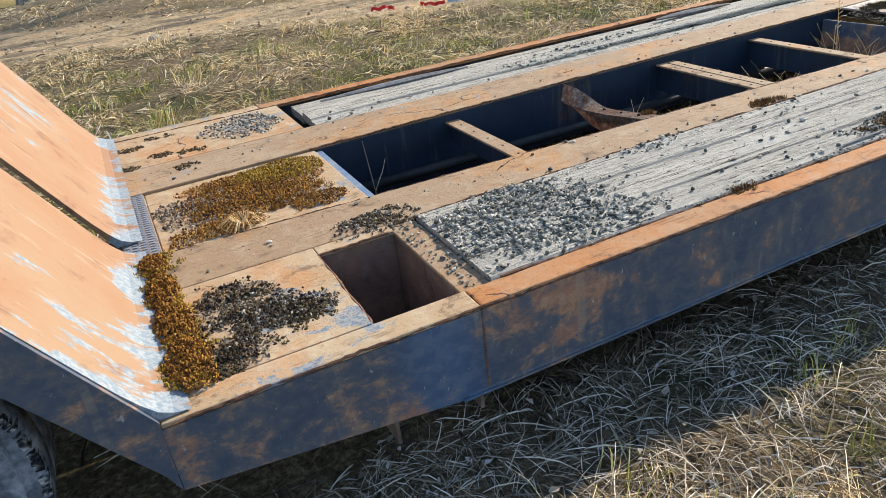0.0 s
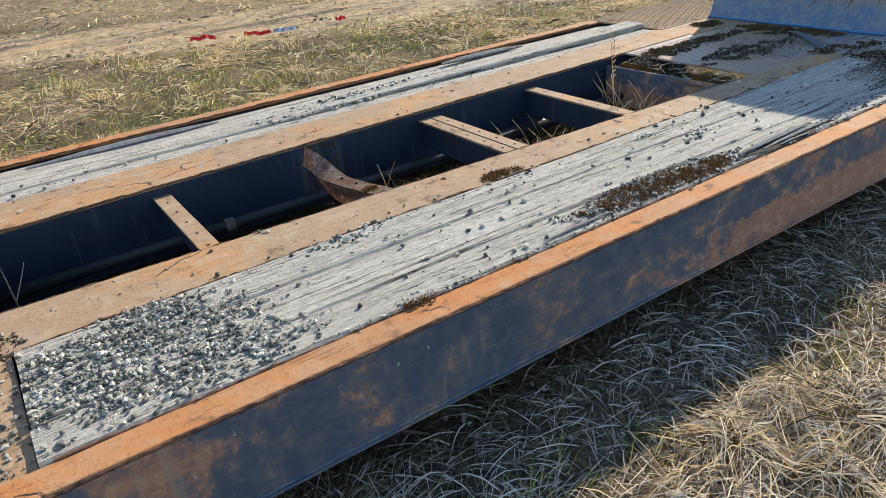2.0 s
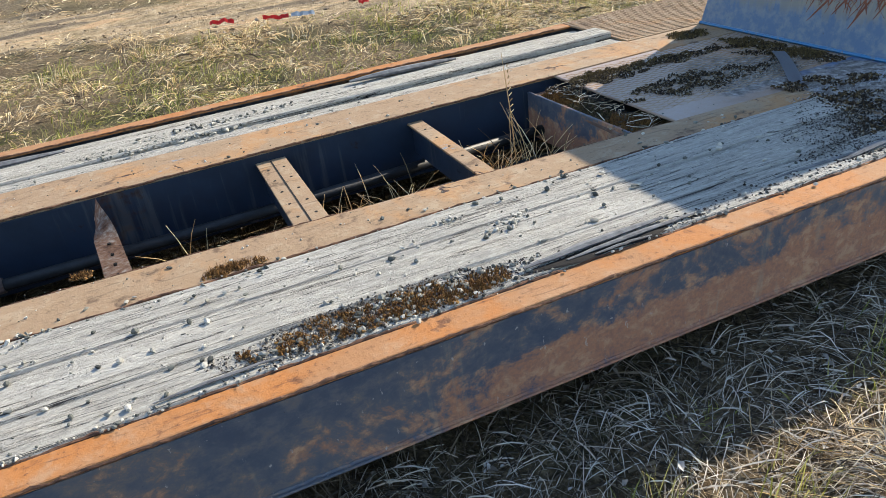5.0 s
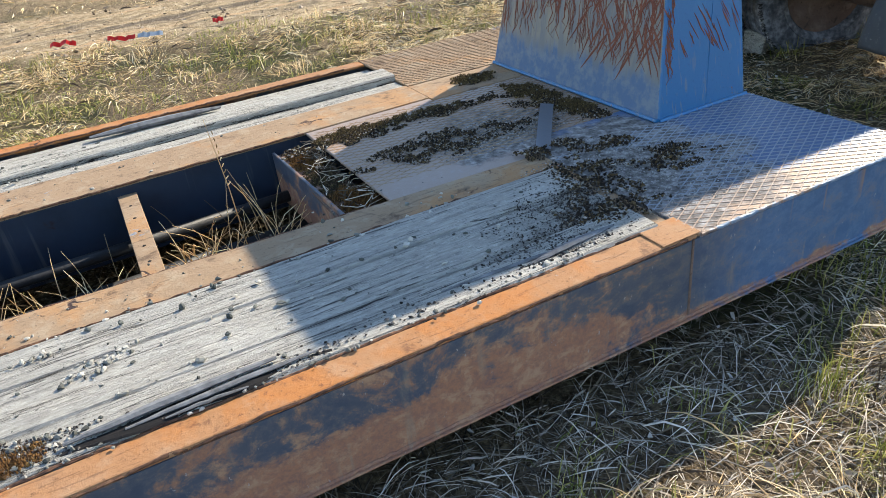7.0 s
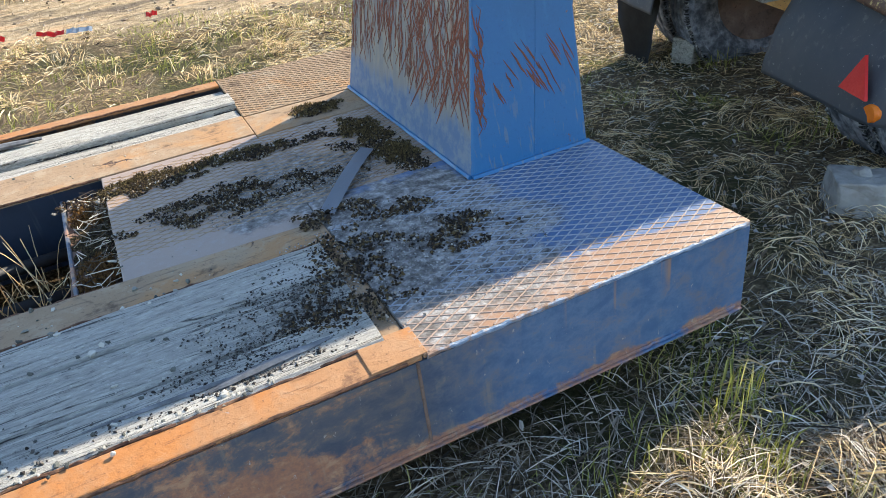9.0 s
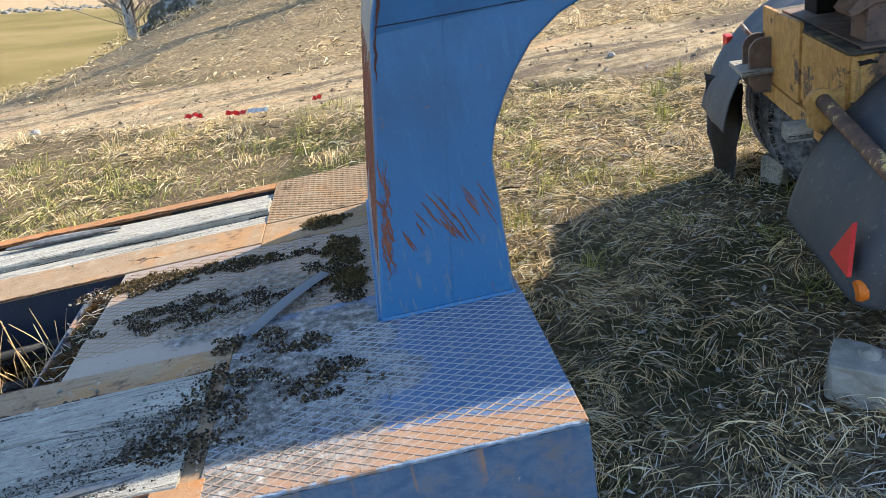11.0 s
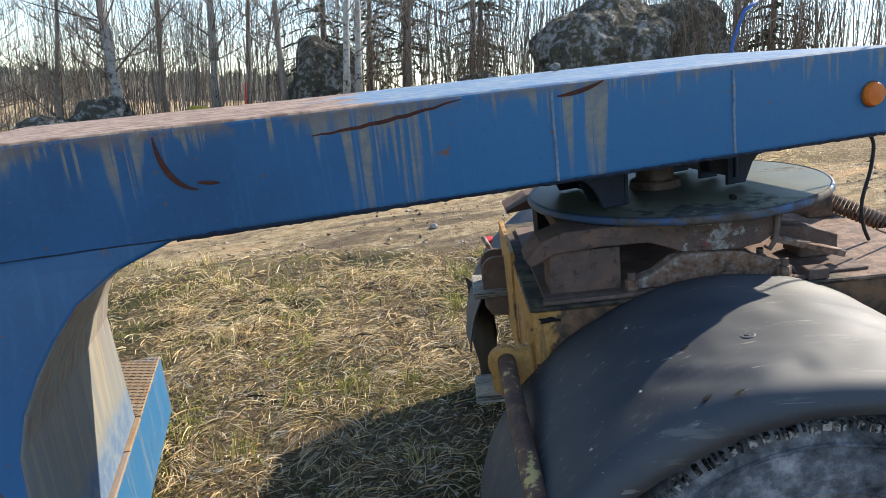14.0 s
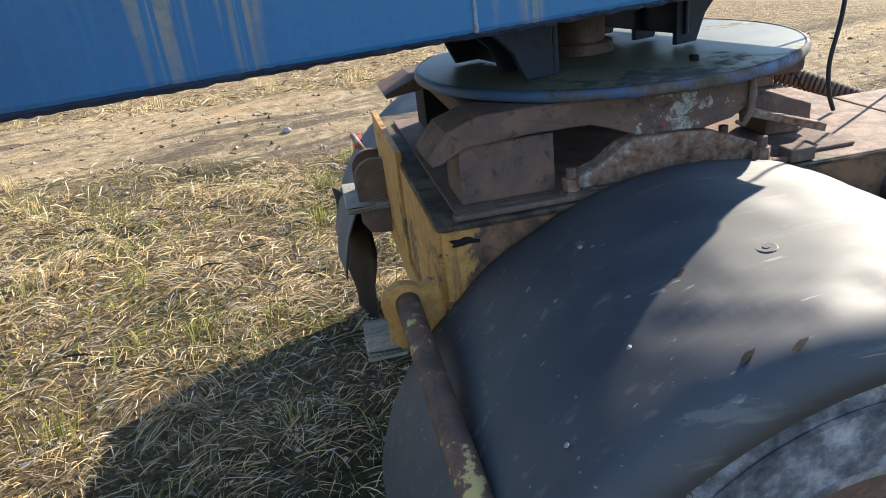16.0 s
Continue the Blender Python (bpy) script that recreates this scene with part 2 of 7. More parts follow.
    spots = step(nt, fbm(nt, p, 26, 4, 0.7), 0.66, 0.72)
    col = mix(nt, spots, col, (0.2, 0.08, 0.04))
    nt.links.new(col, b.inputs["Base Color"])
    nt.links.new(maths(nt, "ADD", maths(nt, "MULTIPLY", mask, 0.35), 0.33), b.inputs["Roughness"])
    bump(nt, b, fbm(nt, p, 40, 4, 0.6), 0.12, 0.002)
    return m


BLUE_NECK = mat_neck()
RUST_TOP = corroded("sandy_rust", (0.29, 0.195, 0.115), (0.36, 0.2, 0.09), (0.1, 0.062, 0.038), (0.36, 0.275, 0.18), 0.16, 0.5, (4, 2, 0))
RUST_EDGE = corroded("orange_flange", (0.34, 0.17, 0.075), (0.39, 0.155, 0.045), (0.1, 0.045, 0.026), (0.37, 0.225, 0.125), 0.06, 0.8, (1, 7, 3))
REAR_RUST = corroded("rusty_rear_plate", (0.39, 0.27, 0.155), (0.42, 0.225, 0.1), (0.13, 0.075, 0.045), (0.47, 0.385, 0.265), 0.55, 0.45, (2, 9, 1))
RUST_BROWN = corroded("brown_steel", (0.13, 0.086, 0.068), (0.21, 0.11, 0.065), (0.045, 0.032, 0.027), (0.24, 0.175, 0.14), 0.0, 0.35, (3, 5, 2), 0.25)


def mat_chassis():
    """Yellow paint left near the rear corner, rust and grease elsewhere."""
    m, nt, b = material("yellow_chassis", 0.6, 0, 0.35)
    p = coords(nt)
    x, y = axis_x(nt, p), axis_x(nt, p, 1)
    big, mid, fine = fbm(nt, p, 6, 6, 0.65, 0.4), fbm(nt, p, 24, 6, 0.7), fbm(nt, p, 90, 5, 0.75)
    grime = mix(nt, step(nt, mid, 0.35, 0.62), (0.06, 0.045, 0.034), (0.21, 0.115, 0.065))
    grime = mix(nt, step(nt, big, 0.52, 0.64), grime, (0.24, 0.12, 0.06))
    paint = mix(nt, step(nt, mid, 0.38, 0.66), (0.4, 0.2, 0.052), (0.54, 0.3, 0.095))
    keep = maths(nt, "ADD", maths(nt, "MULTIPLY", step(nt, x, 0.24, -0.02), 0.26), maths(nt, "ADD", maths(nt, "MULTIPLY", big, 0.6), maths(nt, "MULTIPLY", mid, 0.22)))
    col = mix(nt, step(nt, keep, 0.58, 0.62), grime, paint)
    run = fbm(nt, coords(nt, (1, 1, 0.08), shift=(3, 1, 7)), 40, 4, 0.6)
    col = mix(nt, maths(nt, "MULTIPLY", step(nt, run, 0.58, 0.7), 0.5), col, (0.12, 0.075, 0.04))
    col = mix(nt, step(nt, fine, 0.6, 0.68), col, (0.05, 0.035, 0.025))
    nt.links.new(col, b.inputs["Base Color"])
    bump(nt, b, mid, 0.6, 0.006)
    return m


def mat_chassis_top():
    m, nt, b = material("grimy_top", 0.75, 0, 0.3)
    p = coords(nt)
    x, y = axis_x(nt, p), axis_x(nt, p, 1)
    big, mid, fine = fbm(nt, p, 5, 6, 0.65, 0.4), fbm(nt, p, 22, 6, 0.7), fbm(nt, p, 80, 5, 0.75)
    dark = mix(nt, step(nt, mid, 0.35, 0.65), (0.025, 0.022, 0.02), (0.1, 0.075, 0.05))
    dark = mix(nt, step(nt, big, 0.5, 0.62), dark, (0.15, 0.12, 0.06))
    rust = mix(nt, step(nt, mid, 0.38, 0.62), (0.12, 0.07, 0.05), (0.27, 0.17, 0.12))
    far = maths(nt, "ADD", step(nt, x, 0.75, 1.05), maths(nt, "MULTIPLY", maths(nt, "SUBTRACT", big, 0.45), 0.8))
    col = mix(nt, step(nt, far, 0.4, 0.6), dark, rust)
    col = mix(nt, maths(nt, "MULTIPLY", step(nt, fine, 0.58, 0.68), 0.7), col, (0.05, 0.035, 0.03))
    nt.links.new(col, b.inputs["Base Color"])
    bump(nt, b, mid, 0.6, 0.006)
    return m


YELLOW, TOPGRIME = mat_chassis(), mat_chassis_top()
DISC = painted("greasy_disc", (0.165, 0.17, 0.12), (0.075, 0.085, 0.08), 0.56, 0.0, 0.42)
DISC_RIM = painted("blue_disc_rim", (0.05, 0.1, 0.2), (0.12, 0.1, 0.08), 0.53, 0.0, 0.45)


def mat_cast():
    """Brown cast steel, its old paint flaked to pale grey and red towards the front."""
    m, nt, b = material("brown_cast_steel", 0.7, 0, 0.3)
    p = coords(nt)
    x = axis_x(nt, p)
    big, mid, fine = fbm(nt, p, 7, 6, 0.65, 0.4), fbm(nt, p, 30, 7, 0.72, 0.3), fbm(nt, p, 110, 5, 0.75)
    col = mix(nt, step(nt, big, 0.4, 0.62), (0.12, 0.082, 0.068), (0.2, 0.118, 0.085))
    col = mix(nt, maths(nt, "MULTIPLY", step(nt, mid, 0.46, 0.34), 0.7), col, (0.035, 0.027, 0.024))
    flake = maths(nt, "ADD", maths(nt, "MULTIPLY", band(nt, x, 0.44, 0.66, 0.07), 0.13), maths(nt, "ADD", maths(nt, "MULTIPLY", mid, 0.6), maths(nt, "MULTIPLY", big, 0.4)))
    col = mix(nt, step(nt, flake, 0.62, 0.65), col, mix(nt, step(nt, fine, 0.4, 0.62), (0.2, 0.19, 0.18), (0.42, 0.4, 0.37)))
    red = maths(nt, "MULTIPLY", band(nt, x, 0.44, 0.64, 0.05), step(nt, fbm(nt, coords(nt, shift=(4, 4, 4)), 34, 4, 0.6), 0.6, 0.66))
    col = mix(nt, maths(nt, "MULTIPLY", red, 0.7), col, (0.3, 0.06, 0.05))
    col = mix(nt, maths(nt, "MULTIPLY", step(nt, fine, 0.6, 0.7), 0.5), col, (0.22, 0.15, 0.11))
    nt.links.new(col, b.inputs["Base Color"])
    bump(nt, b, maths(nt, "ADD", maths(nt, "MULTIPLY", mid, 0.6), maths(nt, "MULTIPLY", fine, 0.4)), 0.6, 0.006)
    return m


CAST = mat_cast()


def mat_wood():
    m, nt, b = material("grey_weathered_wood", 0.9, 0, 0.15)
    oi = nt.nodes.new("ShaderNodeObjectInfo")
    p = coords(nt, (0.13, 1, 1))
    grain = fbm(nt, p, 60, 10, 0.78, 0.5)
    hair = fbm(nt, coords(nt, (0.09, 1, 1), shift=(5, 0, 0)), 200, 5, 0.72)
    patch = fbm(nt, coords(nt, (0.3, 1, 1), shift=(2, 2, 2)), 4.5, 7, 0.68, 0.3)
    speck = fbm(nt, coords(nt, (0.4, 1, 1), shift=(3, 1, 0)), 95, 7, 0.8)
    col = ramp(nt, grain, [(0.3, (0.12, 0.112, 0.1)), (0.41, (0.3, 0.28, 0.235)), (0.56, (0.42, 0.395, 0.335)), (0.72, (0.55, 0.515, 0.44))])
    col = mix(nt, maths(nt, "MULTIPLY", step(nt, patch, 0.5, 0.68), 0.5), col, (0.56, 0.53, 0.465))
    col = mix(nt, maths(nt, "MULTIPLY", step(nt, patch, 0.42, 0.28), 0.45), col, (0.2, 0.19, 0.175))
    col = mix(nt, maths(nt, "MULTIPLY", step(nt, hair, 0.54, 0.66), 0.45), col, (0.12, 0.115, 0.11))
    col = mix(nt, maths(nt, "MULTIPLY", step(nt, speck, 0.55, 0.64), 0.7), col, (0.1, 0.095, 0.085))
    col = mix(nt, maths(nt, "MULTIPLY", step(nt, speck, 0.46, 0.36), 0.55), col, (0.66, 0.625, 0.54))
    line = fbm(nt, coords(nt, (0.02, 1, 1), shift=(1, 3, 0)), 30, 5, 0.55, 1.0)
    off = nt.nodes.new("ShaderNodeMath")
    off.operation = "SUBTRACT"
    nt.links.new(line, off.inputs[0])
    off.inputs[1].default_value = 0.5
    dist = nt.nodes.new("ShaderNodeMath")
    dist.operation = "ABSOLUTE"
    nt.links.new(off.outputs[0], dist.inputs[0])
    crack = maths(nt, "MULTIPLY", step(nt, dist.outputs[0], 0.011, 0.003), step(nt, patch, 0.38, 0.46))
    col = mix(nt, crack, col, (0.02, 0.018, 0.016))
    col = mix(nt, maths(nt, "MULTIPLY", oi.outputs["Random"], 0.25), col, (0.32, 0.31, 0.29))
    nt.links.new(col, b.inputs["Base Color"])
    bump(nt, b, maths(nt, "SUBTRACT", maths(nt, "ADD", maths(nt, "MULTIPLY", grain, 0.7), maths(nt, "MULTIPLY", hair, 0.3)), maths(nt, "MULTIPLY", crack, 0.5)), 1.0, 0.01)
    return m


WOOD = mat_wood()


def plain(name, stops, scale=8, rough=0.8, strength=0.4, distance=0.004, spec=0.3, by_island=0.0, metal=0.0):
    m, nt, b = material(name, rough, metal, spec)
    p = coords(nt)
    f = maths(nt, "ADD", maths(nt, "MULTIPLY", fbm(nt, p, scale, 8, 0.65), 0.65), maths(nt, "MULTIPLY", fbm(nt, p, scale * 0.2, 3), 0.35))
    if by_island:
        f = maths(nt, "ADD", maths(nt, "MULTIPLY", f, 1 - by_island), maths(nt, "MULTIPLY", island(nt), by_island))
    nt.links.new(ramp(nt, f, stops), b.inputs["Base Color"])
    bump(nt, b, fbm(nt, p, scale * 4, 6, 0.7), strength, distance)
    return m


RUBBER = plain("rubber", [(0.3, (0.012, 0.012, 0.013)), (0.7, (0.035, 0.034, 0.034))], 14, 0.6)
TYRE = plain("dusty_tyre", [(0.34, (0.025, 0.028, 0.034)), (0.48, (0.12, 0.13, 0.15)), (0.58, (0.28, 0.29, 0.32)), (0.7, (0.5, 0.51, 0.53))], 22, 0.85)


def mat_fender():
    """Black plastic gone slightly chalky: broad sheen, scuffs, dust."""
    m, nt, b = material("black_plastic", 0.66, 0, 0.8)
    p = coords(nt)
    cloud, fine = fbm(nt, coords(nt, (0.4, 1, 1)), 6, 7, 0.68, 0.5), fbm(nt, p, 60, 5, 0.7)
    col = mix(nt, step(nt, cloud, 0.35, 0.65), (0.02, 0.026, 0.037), (0.04, 0.044, 0.05))
    rub = fbm(nt, coords(nt, (0.1, 1, 1), (0, 20, 35), (1, 2, 3)), 34, 4, 0.6)
    col = mix(nt, maths(nt, "MULTIPLY", maths(nt, "MULTIPLY", step(nt, rub, 0.58, 0.68), step(nt, cloud, 0.42, 0.58)), 0.5), col, (0.15, 0.145, 0.13))
    nick = fbm(nt, coords(nt, (0.05, 1, 1), (0, 60, -50), (4, 2, 3)), 70, 2, 0.5)
    col = mix(nt, maths(nt, "MULTIPLY", step(nt, nick, 0.7, 0.74), 0.7), col, (0.22, 0.21, 0.19))
    col = mix(nt, maths(nt, "MULTIPLY", step(nt, fine, 0.66, 0.72), 0.5), col, (0.17, 0.16, 0.145))
    nt.links.new(col, b.inputs["Base Color"])
    nt.links.new(maths(nt, "ADD", maths(nt, "MULTIPLY", cloud, 0.3), 0.5), b.inputs["Roughness"])
    bump(nt, b, maths(nt, "ADD", maths(nt, "MULTIPLY", fine, 0.5), maths(nt, "MULTIPLY", cloud, 0.5)), 0.12, 0.003)
    return m


FENDER = mat_fender()
GRAVEL = plain("gravel", [(0.22, (0.05, 0.052, 0.045)), (0.42, (0.125, 0.127, 0.108)), (0.58, (0.23, 0.222, 0.185)), (0.76, (0.5, 0.465, 0.39))], 30, 0.9, by_island=0.6)
CLOD = plain("dry_clod", [(0.25, (0.12, 0.085, 0.055)), (0.5, (0.27, 0.2, 0.135)), (0.8, (0.45, 0.37, 0.28))], 20, 0.95, by_island=0.6)
NAVY = plain("dark_navy_paint", [(0.3, (0.008, 0.012, 0.022)), (0.6, (0.018, 0.028, 0.05)), (0.72, (0.08, 0.05, 0.04))], 14, 0.5)
PALEBLUE = plain("pale_blue_weld", [(0.35, (0.08, 0.12, 0.18)), (0.52, (0.22, 0.28, 0.35)), (0.6, (0.24, 0.15, 0.1))], 26, 0.5)
TREADWORN = plain("worn_shoulder", [(0.44, (0.012, 0.012, 0.013)), (0.5, (0.08, 0.08, 0.08)), (0.56, (0.38, 0.38, 0.37)), (0.7, (0.62, 0.62, 0.6))], 60, 0.9)
GRIT = plain("brown_grit", [(0.25, (0.05, 0.037, 0.025)), (0.5, (0.13, 0.1, 0.068)), (0.8, (0.36, 0.31, 0.24))], 30, 0.9, by_island=0.6)
GRIT_DARK = plain("dark_soil", [(0.25, (0.02, 0.017, 0.014)), (0.55, (0.06, 0.05, 0.042)), (0.8, (0.26, 0.24, 0.21))], 30, 0.95, by_island=0.6)
MOSS = plain("orange_moss", [(0.25, (0.05, 0.02, 0.007)), (0.45, (0.17, 0.07, 0.013)), (0.6, (0.29, 0.13, 0.02)), (0.8, (0.4, 0.24, 0.038))], 25, 1.0, by_island=0.5)
MOSS_OLIVE = plain("olive_moss", [(0.25, (0.024, 0.016, 0.009)), (0.45, (0.07, 0.047, 0.02)), (0.65, (0.14, 0.098, 0.034)), (0.85, (0.28, 0.2, 0.075))], 25, 1.0, by_island=0.5)
MOSS_GOLD = plain("golden_moss", [(0.25, (0.09, 0.045, 0.01)), (0.45, (0.25, 0.145, 0.02)), (0.65, (0.39, 0.255, 0.035)), (0.85, (0.48, 0.36, 0.07))], 12, 1.0, by_island=0.45)
MOSS_AMBER = plain("amber_moss", [(0.25, (0.045, 0.02, 0.008)), (0.42, (0.15, 0.065, 0.014)), (0.58, (0.32, 0.15, 0.025)), (0.8, (0.46, 0.29, 0.06))], 9, 1.0, by_island=0.45)
MOSS_CRUST = plain("brown_moss_crust", [(0.2, (0.012, 0.009, 0.007)), (0.48, (0.032, 0.021, 0.013)), (0.6, (0.075, 0.048, 0.021)), (0.72, (0.13, 0.088, 0.036)), (0.79, (0.36, 0.33, 0.29))], 25, 1.0, by_island=0.6)
MOSS_DARK = plain("dark_moss", [(0.25, (0.02, 0.015, 0.01)), (0.5, (0.055, 0.04, 0.02)), (0.72, (0.12, 0.085, 0.035)), (0.85, (0.26, 0.2, 0.08))], 25, 1.0, by_island=0.5)
ROCK = plain("mossy_rock", [(0.36, (0.025, 0.022, 0.018)), (0.44, (0.12, 0.11, 0.1)), (0.49, (0.1, 0.09, 0.04)), (0.54, (0.26, 0.245, 0.225)), (0.64, (0.5, 0.48, 0.45))], 7, 0.95, 1.0, 0.09)
BARK = plain("grey_bark", [(0.3, (0.1, 0.08, 0.064)), (0.7, (0.34, 0.285, 0.235))], 20, 0.95, by_island=0.4)
BIRCH = plain("birch_bark", [(0.4, (0.04, 0.036, 0.032)), (0.46, (0.36, 0.34, 0.31)), (0.8, (0.62, 0.6, 0.56))], 11, 0.8)
SPRUCE = plain("spruce_green", [(0.2, (0.012, 0.022, 0.01)), (0.6, (0.04, 0.06, 0.02)), (0.9, (0.09, 0.1, 0.04))], 6, 0.9, by_island=0.6)
TREADWEAR = plain("pale_worn_rubber", [(0.3, (0.2, 0.2, 0.2)), (0.7, (0.5, 0.5, 0.49))], 30, 0.9)
STONE = plain("concrete", [(0.3, (0.17, 0.155, 0.135)), (0.5, (0.3, 0.28, 0.25)), (0.7, (0.4, 0.375, 0.335))], 14, 0.9, 0.7, 0.006)
RED = plain("red_plastic", [(0.3, (0.5, 0.015, 0.012)), (0.7, (0.65, 0.03, 0.02))], 20, 0.4)
ORANGE = plain("orange_lens", [(0.3, (0.6, 0.13, 0.01)), (0.7, (0.75, 0.2, 0.02))], 60, 0.25)
BLACK = plain("black_hose", [(0.3, (0.012, 0.012, 0.012)), (0.7, (0.04, 0.04, 0.04))], 20, 0.5)


def mat_grass(name, stops):
    """Dry or green blades: thin enough for the light to shine through."""
    m, nt, b = material(name, 0.7, 0, 0.3)
    col = ramp(nt, island(nt), stops)
    nt.links.new(col, b.inputs["Base Color"])
    thin = nt.nodes.new("ShaderNodeBsdfTranslucent")
    nt.links.new(col, thin.inputs[0])
    both = nt.nodes.new("ShaderNodeMixShader")
    both.inputs[0].default_value = 0.3
    nt.links.new(b.outputs[0], both.inputs[1])
    nt.links.new(thin.outputs[0], both.inputs[2])
    nt.links.new(both.outputs[0], nt.nodes["Material Output"].inputs[0])
    return m


STRAW = [(0.0, (0.11, 0.074, 0.036)), (0.18, (0.4, 0.27, 0.125)), (0.34, (0.66, 0.46, 0.22)), (0.7, (0.92, 0.71, 0.39)), (1.0, (0.97, 0.86, 0.6))]
# Less saturated than STRAW: the neutral tone of shade beside the trailer is mixed in.
PALE_STRAW = [(0.0, (0.04, 0.032, 0.024)), (0.3, (0.18, 0.145, 0.105)), (0.5, (0.5, 0.415, 0.31)), (0.8, (0.8, 0.7, 0.56)), (1.0, (0.88, 0.82, 0.72))]
GREEN = [(0.0, (0.1, 0.12, 0.022)), (0.5, (0.29, 0.29, 0.06)), (1.0, (0.56, 0.5, 0.17))]
GRASS_DRY, GRASS_PALE, GRASS_GREEN = mat_grass("dry_grass", STRAW), mat_grass("pale_straw", PALE_STRAW), mat_grass("green_grass", GREEN)


EDGE_DARK = plain("flaking_edge", [(0.35, (0.04, 0.024, 0.018)), (0.55, (0.16, 0.08, 0.045)), (0.7, (0.38, 0.2, 0.1))], 45, 0.9)
# Near-black: the shade inside holes and gaps is put into the colour.
VOID = plain("gap_shade", [(0.3, (0.006, 0.005, 0.005)), (0.7, (0.015, 0.013, 0.012))], 20, 0.9)
PIPE = plain("rusty_pipe", [(0.42, (0.08, 0.05, 0.04)), (0.55, (0.16, 0.09, 0.06)), (0.58, (0.52, 0.38, 0.15)), (0.8, (0.55, 0.4, 0.14))], 26, 0.6)
PALERUST = plain("scaly_rust", [(0.38, (0.09, 0.055, 0.04)), (0.47, (0.22, 0.12, 0.075)), (0.55, (0.27, 0.2, 0.16)), (0.63, (0.44, 0.4, 0.355))], 42, 0.85, 0.7, 0.006)
RUSTLINE = plain("dark_rust_line", [(0.3, (0.05, 0.02, 0.015)), (0.7, (0.12, 0.042, 0.028))], 40, 0.9)
SCRATCH = plain("bare_rust", [(0.3, (0.13, 0.042, 0.027)), (0.7, (0.27, 0.105, 0.06))], 30, 0.85)


def mat_tread(name, blue, rust, edge, dirt_x, dirt_y, dirt_r):
    """Tread plate: blue paint, rust towards the worn outer edge, soil spread round one place."""
    m, nt, b = material(name, 0.42, 0, 0.5)
    p = coords(nt)
    n1, n2 = fbm(nt, p, 4, 6, 0.65), fbm(nt, p, 30, 6, 0.7)
    sx = nt.nodes.new("ShaderNodeSeparateXYZ")
    nt.links.new(p, sx.inputs[0])
    worn = maths(nt, "ADD", maths(nt, "MULTIPLY", n1, 0.7), step(nt, sx.outputs[1], edge + 0.15, edge))
    worn = maths(nt, "SUBTRACT", worn, maths(nt, "MULTIPLY", step(nt, sx.outputs[0], 5.35, 5.9), 0.3))
    col = mix(nt, step(nt, worn, 0.42, 0.56), blue, rust)
    col = mix(nt, maths(nt, "MULTIPLY", step(nt, n2, 0.5, 0.7), 0.45), col, (0.3, 0.27, 0.24))
    near = nt.nodes.new("ShaderNodeVectorMath")
    near.operation = "DISTANCE"
    nt.links.new(p, near.inputs[0])
    near.inputs[1].default_value = (dirt_x, dirt_y, DECK_Z)
    soil = maths(nt, "ADD", maths(nt, "MULTIPLY", maths(nt, "SUBTRACT", 1.0, maths(nt, "DIVIDE", near.outputs["Value"], dirt_r)), 0.8), maths(nt, "MULTIPLY", maths(nt, "SUBTRACT", n1, 0.3), 0.9))
    dirt = ramp(nt, n2, [(0.35, (0.05, 0.042, 0.035)), (0.5, (0.17, 0.155, 0.14)), (0.68, (0.42, 0.4, 0.37))])
    mask = step(nt, soil, 0.38, 0.5)
    col = mix(nt, mask, col, dirt)
    nt.links.new(col, b.inputs["Base Color"])
    nt.links.new(maths(nt, "ADD", maths(nt, "MULTIPLY", mask, 0.5), 0.42), b.inputs["Roughness"])
    bump(nt, b, n2, 0.5, 0.004)
    return m


DECK_Z = 0.475
TREAD_BLUE = mat_tread("worn_blue_tread", (0.24, 0.26, 0.29), (0.33, 0.23, 0.165), 1.6, 5.1, 2.0, 0.3)
TREAD_BASE = mat_tread("blue_tread_base", (0.06, 0.115, 0.22), (0.3, 0.17, 0.095), 1.56, 5.06, 2.02, 0.72)
TREAD_MID = mat_tread("sandy_tread", (0.28, 0.205, 0.155), (0.26, 0.22, 0.2), 0.0, 5.0, 2.6, 0.4)

def mat_ramp():
    """Rear ramp: tan rust film, pale blue paint left in flakes drawn out down the slope and at the foot."""
    m, nt, b = material("flaking_ramp", 0.65, 0, 0.3)
    p = coords(nt)
    slope = coords(nt, (0.3, 1, 0.3), shift=(3, 8, 2))
    z, y = axis_x(nt, p, 2), axis_x(nt, p, 1)
    big, dash, fine = fbm(nt, p, 2.2, 6, 0.62, 0.5), fbm(nt, slope, 14, 7, 0.68, 0.2), fbm(nt, p, 70, 5, 0.75)
    rust = mix(nt, step(nt, big, 0.4, 0.6), (0.29, 0.155, 0.08), (0.3, 0.185, 0.105))
    rust = mix(nt, maths(nt, "MULTIPLY", step(nt, fbm(nt, p, 5, 6, 0.7, 0.4), 0.54, 0.64), 0.6), rust, (0.15, 0.062, 0.035))
    rust = mix(nt, maths(nt, "MULTIPLY", step(nt, dash, 0.55, 0.64), 0.5), rust, (0.36, 0.26, 0.17))
    blue = mix(nt, step(nt, fine, 0.42, 0.6), (0.17, 0.22, 0.265), (0.31, 0.33, 0.33))
